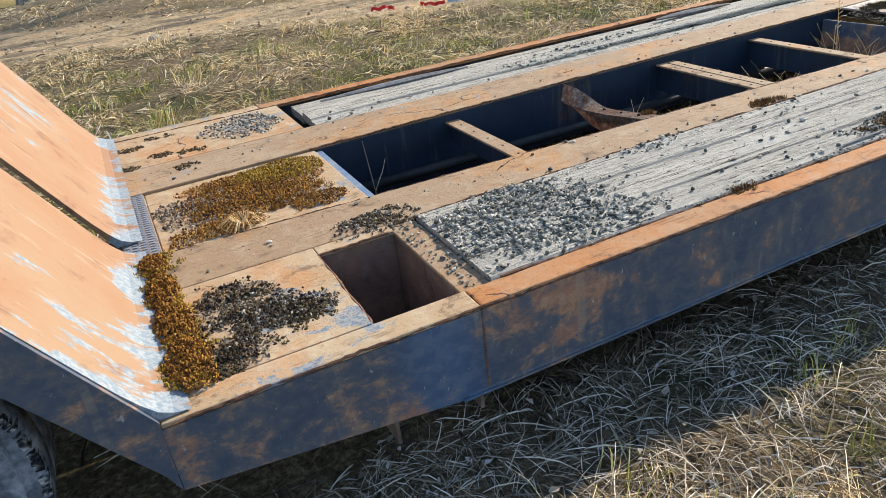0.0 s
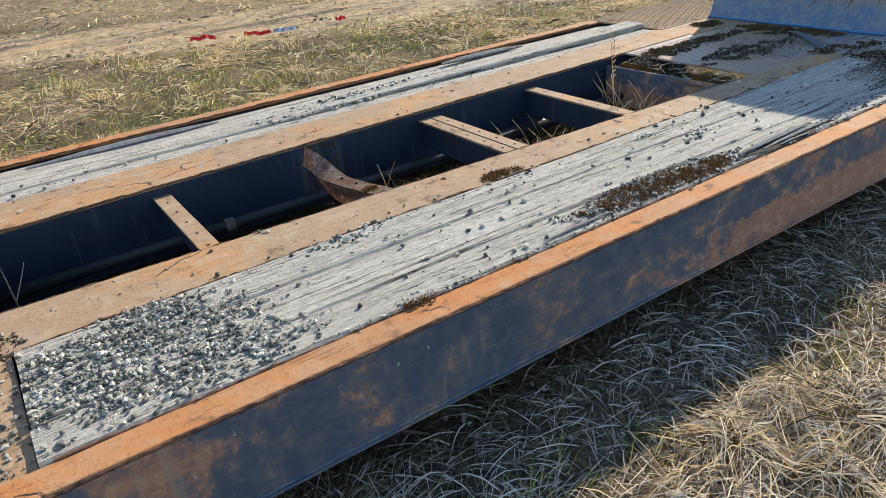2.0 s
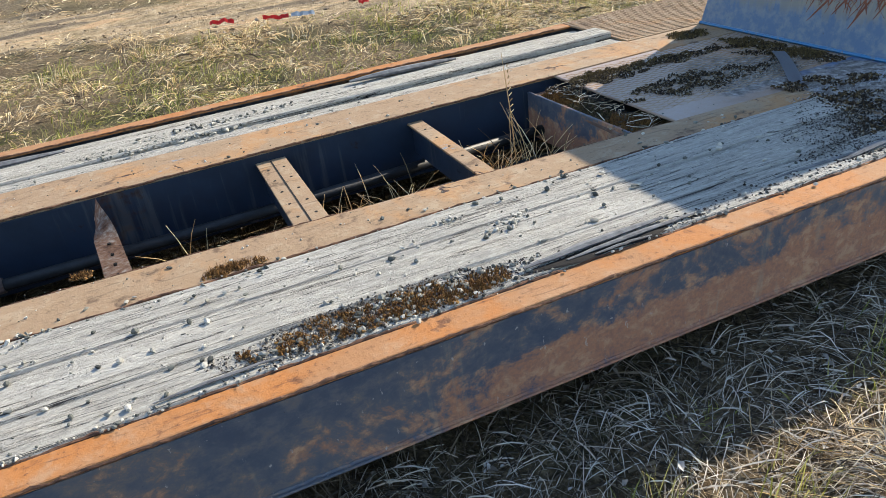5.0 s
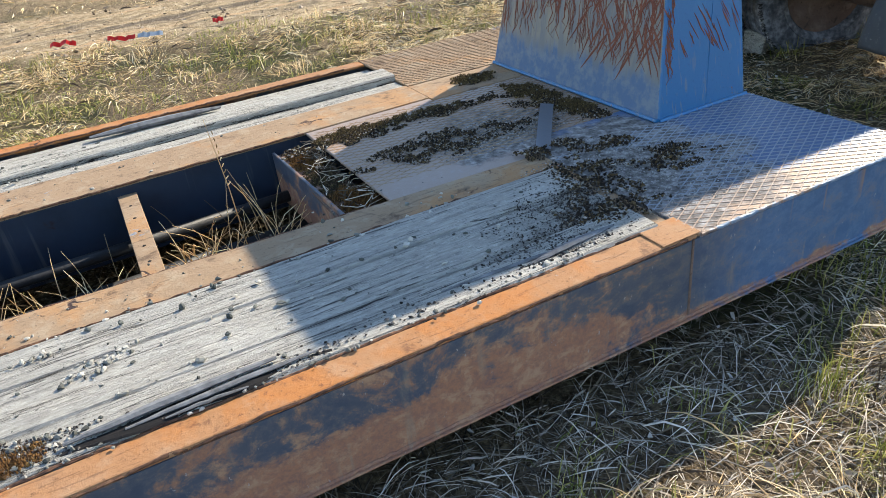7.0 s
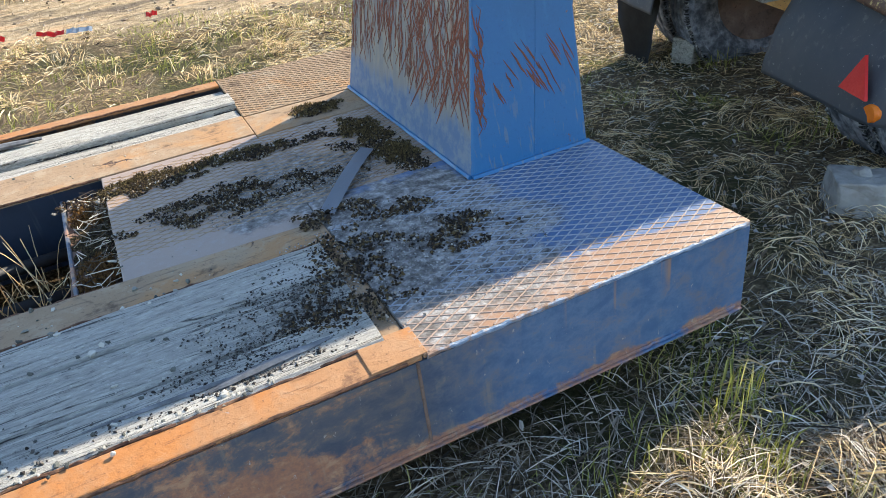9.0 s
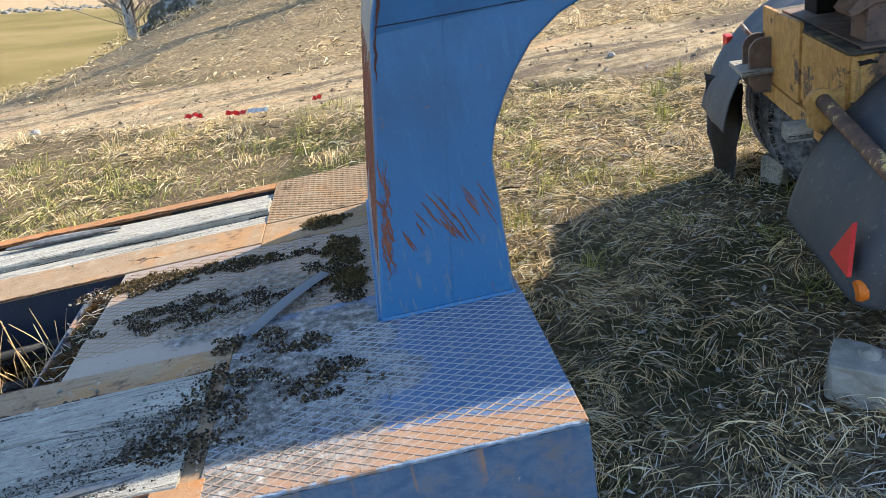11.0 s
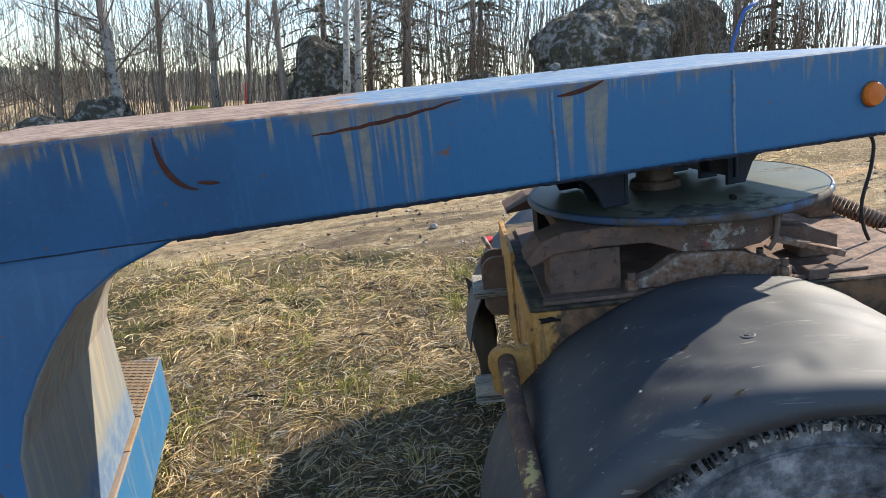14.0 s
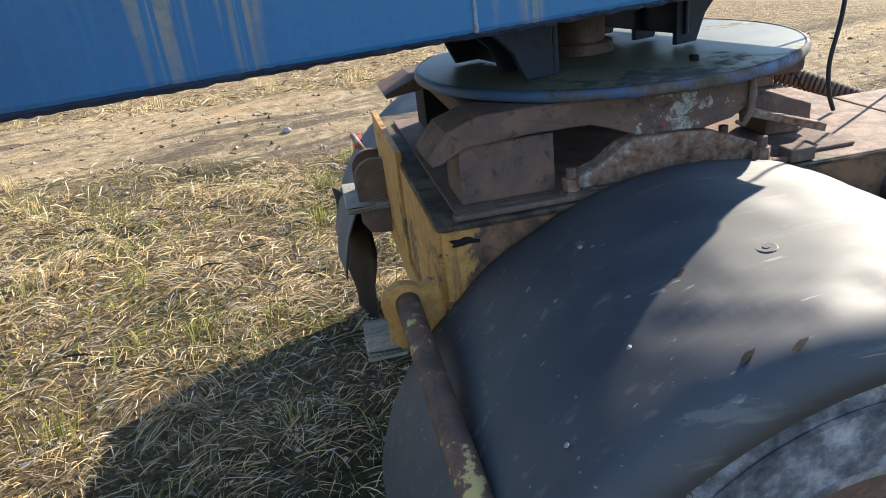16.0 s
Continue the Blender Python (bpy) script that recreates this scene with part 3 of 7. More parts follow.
    keep = maths(nt, "ADD", maths(nt, "MULTIPLY", big, 0.5), maths(nt, "ADD", maths(nt, "MULTIPLY", dash, 0.4), maths(nt, "ADD", maths(nt, "MULTIPLY", step(nt, z, 0.58, 0.48), 0.09), maths(nt, "MULTIPLY", step(nt, z, 0.75, 1.2), 0.05))))
    col = mix(nt, step(nt, keep, 0.505, 0.535), rust, blue)
    col = mix(nt, maths(nt, "MULTIPLY", step(nt, fine, 0.6, 0.68), 0.5), col, (0.14, 0.07, 0.045))
    nt.links.new(col, b.inputs["Base Color"])
    bump(nt, b, maths(nt, "ADD", maths(nt, "MULTIPLY", dash, 0.5), maths(nt, "MULTIPLY", fine, 0.5)), 0.5, 0.005)
    return m


RAMP = mat_ramp()
GRAVEL_PALE = plain("pale_grit", [(0.25, (0.07, 0.066, 0.06)), (0.5, (0.21, 0.2, 0.185)), (0.8, (0.42, 0.4, 0.37))], 30, 0.9, by_island=0.6)
MOSS_RUST = plain("brown_moss", [(0.25, (0.07, 0.035, 0.015)), (0.6, (0.2, 0.1, 0.03)), (0.8, (0.3, 0.17, 0.05))], 25, 1.0, by_island=0.5)

def mat_neck_back():
    """Back of the neck: chalky grey-tan paint, blue left at the foot, rain streaks and red rust stains higher up."""
    m, nt, b = material("dusty_blue_back", 0.6, 0, 0.3)
    p = coords(nt)
    z = axis_x(nt, p, 2)
    big, mid, fine = fbm(nt, p, 3, 6, 0.65, 0.4), fbm(nt, p, 16, 6, 0.7), fbm(nt, p, 80, 5, 0.75)
    run = fbm(nt, coords(nt, (1, 1, 0.04), shift=(3, 1, 7)), 24, 4, 0.6)
    chalk = mix(nt, step(nt, run, 0.4, 0.62), (0.2, 0.205, 0.2), (0.29, 0.26, 0.2))
    blue = mix(nt, step(nt, mid, 0.4, 0.65), (0.1, 0.16, 0.26), (0.19, 0.23, 0.27))
    foot = maths(nt, "ADD", step(nt, z, 0.72, 0.5), maths(nt, "MULTIPLY", maths(nt, "SUBTRACT", run, 0.42), 1.6))
    col = mix(nt, step(nt, foot, 0.3, 0.8), chalk, blue)
    stain = maths(nt, "MULTIPLY", step(nt, z, 0.7, 1.0), step(nt, fbm(nt, coords(nt, (1, 1, 0.1), shift=(1, 1, 1)), 36, 5, 0.7), 0.48, 0.62))
    col = mix(nt, maths(nt, "MULTIPLY", stain, 0.7), col, (0.24, 0.105, 0.065))
    col = mix(nt, maths(nt, "MULTIPLY", step(nt, fine, 0.62, 0.7), 0.5), col, (0.1, 0.07, 0.05))
    nt.links.new(col, b.inputs["Base Color"])
    bump(nt, b, mid, 0.2, 0.003)
    return m


NECK_BACK = mat_neck_back()


def mat_neck_top():
    m, nt, b = material("worn_glare_beam_top", 0.6, 0, 0.3)
    p = coords(nt)
    x = axis_x(nt, p)
    big, mid, fine = fbm(nt, p, 4, 6, 0.65, 0.4), fbm(nt, p, 20, 6, 0.7), fbm(nt, p, 80, 5, 0.75)
    # Sun glare on the top face is put into this pale blue; rust is wear.
    blue = mix(nt, step(nt, mid, 0.4, 0.62), (0.1, 0.19, 0.32), (0.24, 0.29, 0.34))
    rust = mix(nt, step(nt, mid, 0.38, 0.62), (0.17, 0.1, 0.07), (0.4, 0.29, 0.21))
    keep = maths(nt, "ADD", step(nt, x, 6.4, 7.4), maths(nt, "MULTIPLY", maths(nt, "SUBTRACT", big, 0.4), 1.2))
    col = mix(nt, step(nt, keep, 0.5, 0.62), rust, blue)
    col = mix(nt, maths(nt, "MULTIPLY", step(nt, fine, 0.58, 0.68), 0.7), col, (0.12, 0.08, 0.06))
    nt.links.new(col, b.inputs["Base Color"])
    bump(nt, b, mid, 0.3, 0.004)
    return m


NECK_TOP = mat_neck_top()
WOOD_DARK = plain("dark_split_wood", [(0.3, (0.05, 0.05, 0.05)), (0.6, (0.2, 0.2, 0.2)), (0.8, (0.4, 0.4, 0.39))], 30, 0.9)

# Straw for shaded ground, with the grey of the shade put into its colour.
GRASS_GREY = mat_grass("shade_grey_grass", [(0.0, (0.1, 0.095, 0.08)), (0.35, (0.38, 0.345, 0.28)), (0.7, (0.7, 0.645, 0.54)), (1.0, (0.85, 0.8, 0.7))])
GRASS_DARK = mat_grass("dead_grass", [(0.0, (0.035, 0.026, 0.018)), (0.6, (0.13, 0.095, 0.062)), (1.0, (0.3, 0.235, 0.155))])
LEAF = mat_grass("dead_leaf", [(0.0, (0.14, 0.11, 0.08)), (0.5, (0.33, 0.29, 0.24)), (1.0, (0.58, 0.55, 0.5))])
GREYBLUE = plain("grey_blue_plastic", [(0.3, (0.3, 0.36, 0.42)), (0.7, (0.5, 0.55, 0.6))], 20, 0.5)
MOSS_YELLOW = plain("yellow_moss", [(0.3, (0.09, 0.07, 0.03)), (0.55, (0.3, 0.27, 0.04)), (0.8, (0.42, 0.36, 0.06))], 5, 1.0, 1.0, 0.05)
BARK_WARM = plain("brown_twigs", [(0.3, (0.09, 0.06, 0.04)), (0.7, (0.26, 0.19, 0.13))], 20, 0.95, by_island=0.5)
# Far trees: haze of the distance is mixed into these pale greyed colours.
HAZE_GREEN = plain("far_spruce_haze", [(0.2, (0.09, 0.11, 0.09)), (0.8, (0.16, 0.175, 0.13))], 0.2, 1.0, by_island=0.6)
HAZE_BROWN = plain("far_birch_haze", [(0.2, (0.17, 0.145, 0.12)), (0.8, (0.33, 0.29, 0.245))], 0.2, 1.0, by_island=0.6)
BLUEPOLE = plain("blue_pipe_paint", [(0.3, (0.03, 0.09, 0.3)), (0.7, (0.05, 0.14, 0.42))], 9, 0.4)


# ---- building helpers ----
def part(name, bm, mat, parent, label="", smooth=False):
    me = bpy.data.meshes.new(name)
    bm.normal_update()
    bm.to_mesh(me)
    bm.free()
    me.materials.append(mat)
    if smooth:
        me.shade_smooth()
    ob = new(name, me)
    ob.parent = parent
    if label:
        ob["label"] = label
    return ob


def thing(name, label, category, m=None, group="", kind=""):
    ob = new(name)
    ob.empty_display_size = 0.2
    ob.matrix_basis = m if m is not None else BED.copy()
    return tagged(ob, label, category, group, kind)


def mesh_thing(name, bm, mat, m, label, category="", group="", kind="", smooth=False):
    ob = part(name, bm, mat, None, "", smooth)
    ob.matrix_basis = m
    return tagged(ob, label, category, group, kind)


def from_arrays(name, verts, faces, mat, m, label, category="", kind="stuff", group="", parent=None):
    me = bpy.data.meshes.new(name)
    me.from_pydata(verts, [], faces)
    me.materials.append(mat)
    ob = new(name, me)
    if parent is None:
        ob.matrix_basis = m
    else:
        ob.parent = parent
    return tagged(ob, label, category, group, kind)


def add_box(bm, x0, x1, y0, y1, z0, z1, bevel=0.0):
    r = bmesh.ops.create_cube(bm, size=1)
    bmesh.ops.transform(bm, matrix=Matrix.LocRotScale(((x0 + x1) / 2, (y0 + y1) / 2, (z0 + z1) / 2), None, (x1 - x0, y1 - y0, z1 - z0)), verts=r["verts"])
    if bevel:
        edges = {e for v in r["verts"] for e in v.link_edges}
        bmesh.ops.bevel(bm, geom=list(edges), offset=bevel, segments=2, affect="EDGES", profile=0.5)
    return r["verts"]


def box(x0, x1, y0, y1, z0, z1, bevel=0.004):
    bm = bmesh.new()
    add_box(bm, x0, x1, y0, y1, z0, z1, bevel)
    return bm


def prism(outline, y0, y1, bm=None, taper=None, bevel=0.0):
    """Extrude an x,z outline across y; taper(z, side) may move each rim."""
    bm = bm or bmesh.new()
    a = [bm.verts.new((x, taper(z, 0) if taper else y0, z)) for x, z in outline]
    c = [bm.verts.new((x, taper(z, 1) if taper else y1, z)) for x, z in outline]
    fa = bm.faces.new(a)
    fc = bm.faces.new(c[::-1])
    n = len(a)
    for i in range(n):
        bm.faces.new((a[i], c[i], c[(i + 1) % n], a[(i + 1) % n]))
    bmesh.ops.recalc_face_normals(bm, faces=bm.faces)
    if bevel:
        bmesh.ops.bevel(bm, geom=list(fa.edges) + list(fc.edges), offset=bevel, segments=3, affect="EDGES", profile=0.5)
    return bm


def add_tube(bm, pts, radii, sides=10, cap=True):
    pts = [Vector(p) for p in pts]
    rings = []
    for i, p in enumerate(pts):
        d = (pts[min(i + 1, len(pts) - 1)] - pts[max(i - 1, 0)]).normalized()
        side = d.orthogonal().normalized() if i == 0 else (side - d * side.dot(d)).normalized()
        up = d.cross(side)
        r = radii[i] if isinstance(radii, (list, tuple)) else radii
        rings.append([bm.verts.new(p + r * (math.cos(a) * side + math.sin(a) * up)) for a in (2 * math.pi * k / sides for k in range(sides))])
    for a, c in zip(rings, rings[1:]):
        for k in range(sides):
            bm.faces.new((a[k], a[(k + 1) % sides], c[(k + 1) % sides], c[k]))
    if cap:
        bm.faces.new(rings[0][::-1])
        bm.faces.new(rings[-1])
    return bm


def tube(pts, radii, sides=10, cap=True):
    return add_tube(bmesh.new(), pts, radii, sides, cap)


def lathe(profile, centre, axis="y", sides=40, closed=True):
    """Turn a (radius, along) profile about an axis through centre."""
    bm = bmesh.new()
    rings = []
    for k in range(sides):
        a = 2 * math.pi * k / sides
        c, s = math.cos(a), math.sin(a)
        ring = []
        for r, t in profile:
            v = (r * c, t, r * s) if axis == "y" else (r * c, r * s, t)
            ring.append(bm.verts.new(Vector(v) + Vector(centre)))
        rings.append(ring)
    n = len(profile)
    for k in range(sides):
        a, c = rings[k], rings[(k + 1) % sides]
        for i in range(n if closed else n - 1):
            bm.faces.new((a[i], a[(i + 1) % n], c[(i + 1) % n], c[i]))
    bmesh.ops.recalc_face_normals(bm, faces=bm.faces)
    return bm


def rough_up(bm, amount, scale, seed=0.0):
    for v in bm.verts:
        v.co += amount * noise.noise_vector(v.co * scale + Vector((seed, seed * 2, 0)))
    return bm


def stone_bm(radius, seed, flat=0.7, sub=2, amount=0.35):
    bm = bmesh.new()
    bmesh.ops.create_icosphere(bm, subdivisions=sub, radius=1)
    for v in bm.verts:
        n1 = noise.noise(v.co * 1.1 + Vector((seed, 0, 0)))
        n2 = noise.noise(v.co * 2.9 + Vector((0, seed, 0)))
        v.co *= radius * (1 + amount * n1 + amount * 0.4 * n2)
        v.co.z *= flat
    return bm


# ---- ground ----
def smooth(a, b, v):
    t = max(0.0, min(1.0, (v - a) / (b - a)))
    return t * t * (3 - 2 * t)


def height(x, y):
    """Ground height in the world."""
    base = -1.5 + 3.4 * smooth(45.0, 200.0, math.hypot(x, y))
    lean = 0.1267 * max(-14.0, min(16.0, x)) + 0.0278 * max(-20.0, min(9.0, y))
    h = lean
    ridge = smooth(-3.5, 3.0, x + 0.12 * (y - 12)) * smooth(11.5, 19.0, y)
    h += ridge * 1.15
    fall = smooth(13, 30, y) * (1 - smooth(-4.0, 3.5, x - 0.02 * (y - 20)))
    fall = max(fall, smooth(28, 55, y), smooth(30, 60, -y), smooth(25, 60, abs(x)))
    h = h * (1 - fall) + fall * base
    s = y + 0.5 * x
    track = smooth(9.6, 10.4, s) * (1 - smooth(13.2, 14.0, s))
    if track > 0:
        h += track * (0.05 * noise.noise(Vector((s * 2.6, (x - 0.5 * y) * 0.12, 7))) + 0.025 * noise.noise(Vector((x * 4, y * 4, 1))))
    h += 0.05 * noise.noise(Vector((x * 0.5, y * 0.5, 0))) + 0.02 * noise.noise(Vector((x * 2.1, y * 2.1, 3)))
    return h


def axis_steps(lo, hi, fine_lo, fine_hi, fine, far):
    out = list(np.arange(fine_lo, fine_hi, fine))
    s, v = fine, fine_hi
    while v < hi:
        out.append(v)
        s *= far
        v += s
    out.append(hi)
    s, v = fine, fine_lo - fine
    left = []
    while v > lo:
        left.append(v)
        s *= far
        v -= s
    left.append(lo)
    return left[::-1] + out


def mat_ground():
    m, nt, b = material("grassy_ground", 0.95, 0, 0.15)
    p = coords(nt)
    fine = fbm(nt, p, 40, 8, 0.75)
    mid, clod = fbm(nt, p, 1.1, 6, 0.6), fbm(nt, p, 11, 8, 0.72)
    dry = ramp(nt, fine, [(0.3, (0.024, 0.017, 0.011)), (0.5, (0.13, 0.093, 0.052)), (0.72, (0.42, 0.32, 0.19))])
    grn = ramp(nt, fine, [(0.3, (0.018, 0.018, 0.008)), (0.6, (0.08, 0.075, 0.03)), (0.8, (0.22, 0.19, 0.1))])
    grass = mix(nt, step(nt, mid, 0.45, 0.62), dry, grn)
    rut = fbm(nt, coords(nt, (0.1, 1, 1), (0, 0, 26.57)), 2.2, 6, 0.65, 0.3)
    dirt = ramp(nt, fbm(nt, p, 9, 8, 0.7), [(0.3, (0.13, 0.098, 0.055)), (0.5, (0.35, 0.26, 0.15)), (0.72, (0.58, 0.46, 0.3))])
    dirt = mix(nt, step(nt, rut, 0.52, 0.64), dirt, mix(nt, 0.65, dirt, (0.54, 0.34, 0.18)))
    dirt = mix(nt, step(nt, rut, 0.5, 0.38), dirt, mix(nt, 0.75, dirt, (0.085, 0.066, 0.052)))
    sx = nt.nodes.new("ShaderNodeSeparateXYZ")
    nt.links.new(p, sx.inputs[0])
    wob = maths(nt, "MULTIPLY", fbm(nt, p, 0.35, 5, 0.6), 1.0)
    n = nt.nodes.new("ShaderNodeMath")
    n.operation = "MULTIPLY_ADD"
    nt.links.new(wob, n.inputs[0])
    n.inputs[1].default_value = 3.0
    diag = nt.nodes.new("ShaderNodeMath")
    diag.operation = "MULTIPLY_ADD"
    nt.links.new(sx.outputs[0], diag.inputs[0])
    diag.inputs[1].default_value = 0.5
    nt.links.new(sx.outputs[1], diag.inputs[2])
    nt.links.new(diag.outputs[0], n.inputs[2])
    road = maths(nt, "MULTIPLY", step(nt, n.outputs[0], 11.6, 12.5), maths(nt, "SUBTRACT", 1.0, step(nt, n.outputs[0], 15.0, 15.8)))
    col = mix(nt, road, grass, dirt)
    bank = ramp(nt, maths(nt, "ADD", maths(nt, "MULTIPLY", fine, 0.5), maths(nt, "MULTIPLY", clod, 0.5)), [(0.35, (0.07, 0.048, 0.028)), (0.5, (0.24, 0.175, 0.1)), (0.64, (0.48, 0.37, 0.22))])
    col = mix(nt, step(nt, n.outputs[0], 15.2, 16.2), col, bank)
    far = step(nt, sx.outputs[1], 24, 30)
    stubble = ramp(nt, fbm(nt, p, 0.06, 6, 0.6), [(0.35, (0.125, 0.1, 0.026)), (0.5, (0.2, 0.148, 0.052)), (0.65, (0.26, 0.19, 0.085))])
    stubble = mix(nt, step(nt, sx.outputs[1], 86, 95), stubble, mix(nt, step(nt, fine, 0.4, 0.6), (0.29, 0.205, 0.11), (0.39, 0.29, 0.17)))
    col = mix(nt, far, col, stubble)
    nt.links.new(col, b.inputs["Base Color"])
    bump(nt, b, maths(nt, "ADD", maths(nt, "MULTIPLY", fine, 0.35), maths(nt, "ADD", maths(nt, "MULTIPLY", clod, 0.4), maths(nt, "MULTIPLY", rut, 0.25))), 1.0, 0.06)
    return m


GROUND = mat_ground()


def build_ground():
    xs = axis_steps(-2500, 2500, -4, 14, 0.17, 1.14)
    ys = axis_steps(-2500, 2500, -2, 15, 0.17, 1.14)
    verts = [(x, y, height(x, y)) for y in ys for x in xs]
    w = len(xs)
    faces = [(j * w + i, j * w + i + 1, (j + 1) * w + i + 1, (j + 1) * w + i) for j in range(len(ys) - 1) for i in range(w - 1)]
    me = bpy.data.meshes.new("ground")
    me.from_pydata(verts, [], faces)
    me.materials.append(GROUND)
    me.shade_smooth()
    tagged(new("ground", me), "dry spring grass ground with a dirt track and fields", "ground", kind="structure")


build_ground()

# ---- trailer ----
DECK, LOW = 0.475, 0.2
NEAR, FAR = 1.55, 4.03
WELL_NEAR, WELL_FAR = (2.45, 2.30), (3.09, 3.17)
trailer = thing("lowbed_trailer", "blue rusty gooseneck lowbed trailer with grey wooden deck planks", "trailer")


def side_beam(name, outer, inward):
    """Outer channel of the deck: web plate and top flange."""
    a, c = sorted((outer, outer + inward * 0.012))
    web = prism([(0.18, 0.28), (0.9, LOW), (5.948, LOW), (5.948, DECK - 0.014), (0.18, DECK - 0.014)], a, c)
    part(name, web, BLUE_SIDE, trailer, "dark blue web plate streaked with rust")
    a, c = sorted((outer, outer + inward * 0.092))
    bm = bmesh.new()
    add_box(bm, 0.985, 5.0, a, c, DECK - 0.014, DECK, 0.005)
    part("top_flange", bm, RUST_EDGE, trailer, "orange rusted steel flange")
    part("top_flange", box(0.18, 0.983, a, c, DECK - 0.014, DECK, 0.005), REAR_RUST, trailer, "sandy flange with blue paint remnants")
    a, c = sorted((outer + inward * 0.012, outer + inward * 0.07))
    part("bottom_flange", box(0.95, 5.94, a, c, LOW, LOW + 0.012, 0.003), RUST_BROWN, trailer)


side_beam("side_beam", NEAR, 1)
side_beam("side_beam", FAR, -1)


def slab(corners, z0, z1):
    """A flat plate from x,y corners."""
    bm = bmesh.new()
    lo = [bm.verts.new((x, y, z0)) for x, y in corners]
    hi = [bm.verts.new((x, y, z1)) for x, y in corners]
    bm.faces.new(lo[::-1])
    bm.faces.new(hi)
    for i in range(len(lo)):
        k = (i + 1) % len(lo)
        bm.faces.new((lo[i], lo[k], hi[k], hi[i]))
    bmesh.ops.recalc_face_normals(bm, faces=bm.faces)
    bmesh.ops.bevel(bm, geom=[e for e in bm.edges if abs(e.verts[0].co.z - e.verts[1].co.z) < 0.001], offset=0.004, segments=2, affect="EDGES", profile=0.5)
    return bm


def edge_rust(points, r=0.0045, mat=None):
    """Flaking, chipped rim along a plate's edge."""
    pts = []
    for (x0, y0, z0), (x1, y1, z1) in zip(points, points[1:]):
        n = max(2, int(math.hypot(x1 - x0, y1 - y0) / 0.018))
        pts += [(x0 + (x1 - x0) * k / n, y0 + (y1 - y0) * k / n, z0 + (z1 - z0) * k / n) for k in range(n)]
    bm = tube(pts, r, 6)
    rough_up(bm, 0.004, 45)
    rough_up(bm, 0.004, 11, 3.0)
    return part("edge_rust", bm, mat or EDGE_DARK, trailer)


def inner_beam(outer, rear, front, way):
    """Inner beam; the well between the two widens towards the front."""
    part("inner_flange", slab([(0.18, outer), (5.0, outer), (5.0, front), (0.18, rear)], DECK - 0.014, DECK), RUST_TOP, trailer, "sandy rusted steel flange")
    a, c = rear + 0.01 * way, front + 0.01 * way
    part("inner_beam", slab([(0.9, a), (5.0, c), (5.0, c + 0.012 * way), (0.9, a + 0.012 * way)], 0.17, DECK - 0.0145), BLUE_SHADED, trailer, "blue beam web darkened for the shade of the well")


inner_beam(2.165, WELL_NEAR[0], WELL_NEAR[1], -1)
inner_beam(3.42, WELL_FAR[0], WELL_FAR[1], 1)


def plank(x0, x1, y0, y1, z1, seed, thick=0.045, lift=0.0):
    bm = bmesh.new()
    n = 90
    rows = []
    for i in range(n + 1):
        x = x0 + (x1 - x0) * i / n
        e0 = 0.006 * noise.noise(Vector((x * 2.3, seed, 0))) + 0.003 * noise.noise(Vector((x * 14, seed, 5)))
        e1 = 0.006 * noise.noise(Vector((x * 2.3, seed, 9))) + 0.003 * noise.noise(Vector((x * 14, seed, 15)))
        dz = 0.006 * noise.noise(Vector((x * 1.2, seed, 4))) + lift * i / n
        a, c = y0 + e0, y1 + e1
        row = [(a, z1 - thick), (a, z1 - 0.008), (a + 0.007, z1)]
        for k in range(1, 6):
            yy = a + (c - a) * k / 6
            row.append((yy, z1 + 0.004 * noise.noise(Vector((x * 3, yy * 30, seed)))))
        row += [(c - 0.007, z1), (c, z1 - 0.008), (c, z1 - thick)]
        jag = 0.012 * noise.noise(Vector((seed, 3, 0))) if i in (0, n) else 0
        rows.append([bm.verts.new((x + jag, yy, zz + dz)) for yy, zz in row])
    m = len(rows[0])
    for a, c in zip(rows, rows[1:]):
        for k in range(m):
            bm.faces.new((a[k], c[k], c[(k + 1) % m], a[(k + 1) % m]))
    bm.faces.new(rows[0])
    bm.faces.new(rows[-1][::-1])
    bmesh.ops.recalc_face_normals(bm, faces=bm.faces)
    return part("plank", bm, WOOD, trailer)


for i, (y0, y1) in enumerate(((1.645, 1.79), (1.795, 1.985), (1.99, 2.16))):
    plank(1.075, 4.95, y0, y1, 0.481, i + 1.3)
for i, (y0, y1, z, lift) in enumerate(((3.425, 3.54, 0.468, 0.0), (3.545, 3.70, 0.47, 0.03), (3.705, 3.925, 0.452, 0.0))):
    plank(1.14, 5.0, y0, y1, z, i + 11.7, lift=lift)

def well(x, edge):
    return edge[0] + (edge[1] - edge[0]) * (x - 0.18) / 4.82


# rear plates with the two openings
def plate(name, x0, x1, y0, y1, z=DECK, thick=0.012, mat=RUST_TOP, label=""):
    return part(name, box(x0, x1, y0, y1, z - thick, z, 0.003), mat, trailer, label)


plate("deck_plate", 0.18, 0.72, NEAR + 0.094, 2.163, mat=REAR_RUST)
plate("deck_plate", 0.722, 0.975, 2.105, 2.163, mat=REAR_RUST)
plate("cross_strip", 0.977, 1.07, NEAR + 0.094, 2.163, DECK - 0.01)
plate("deck_plate", 0.18, 1.07, 3.422, 3.936, mat=REAR_RUST)
part("centre_plate", slab([(0.3, well(0.3, WELL_NEAR) + 0.002), (1.02, well(1.02, WELL_NEAR) + 0.002), (1.02, well(1.02, WELL_FAR) - 0.002), (0.3, well(0.3, WELL_FAR) - 0.002)], DECK - 0.024, DECK - 0.012), REAR_RUST, trailer)
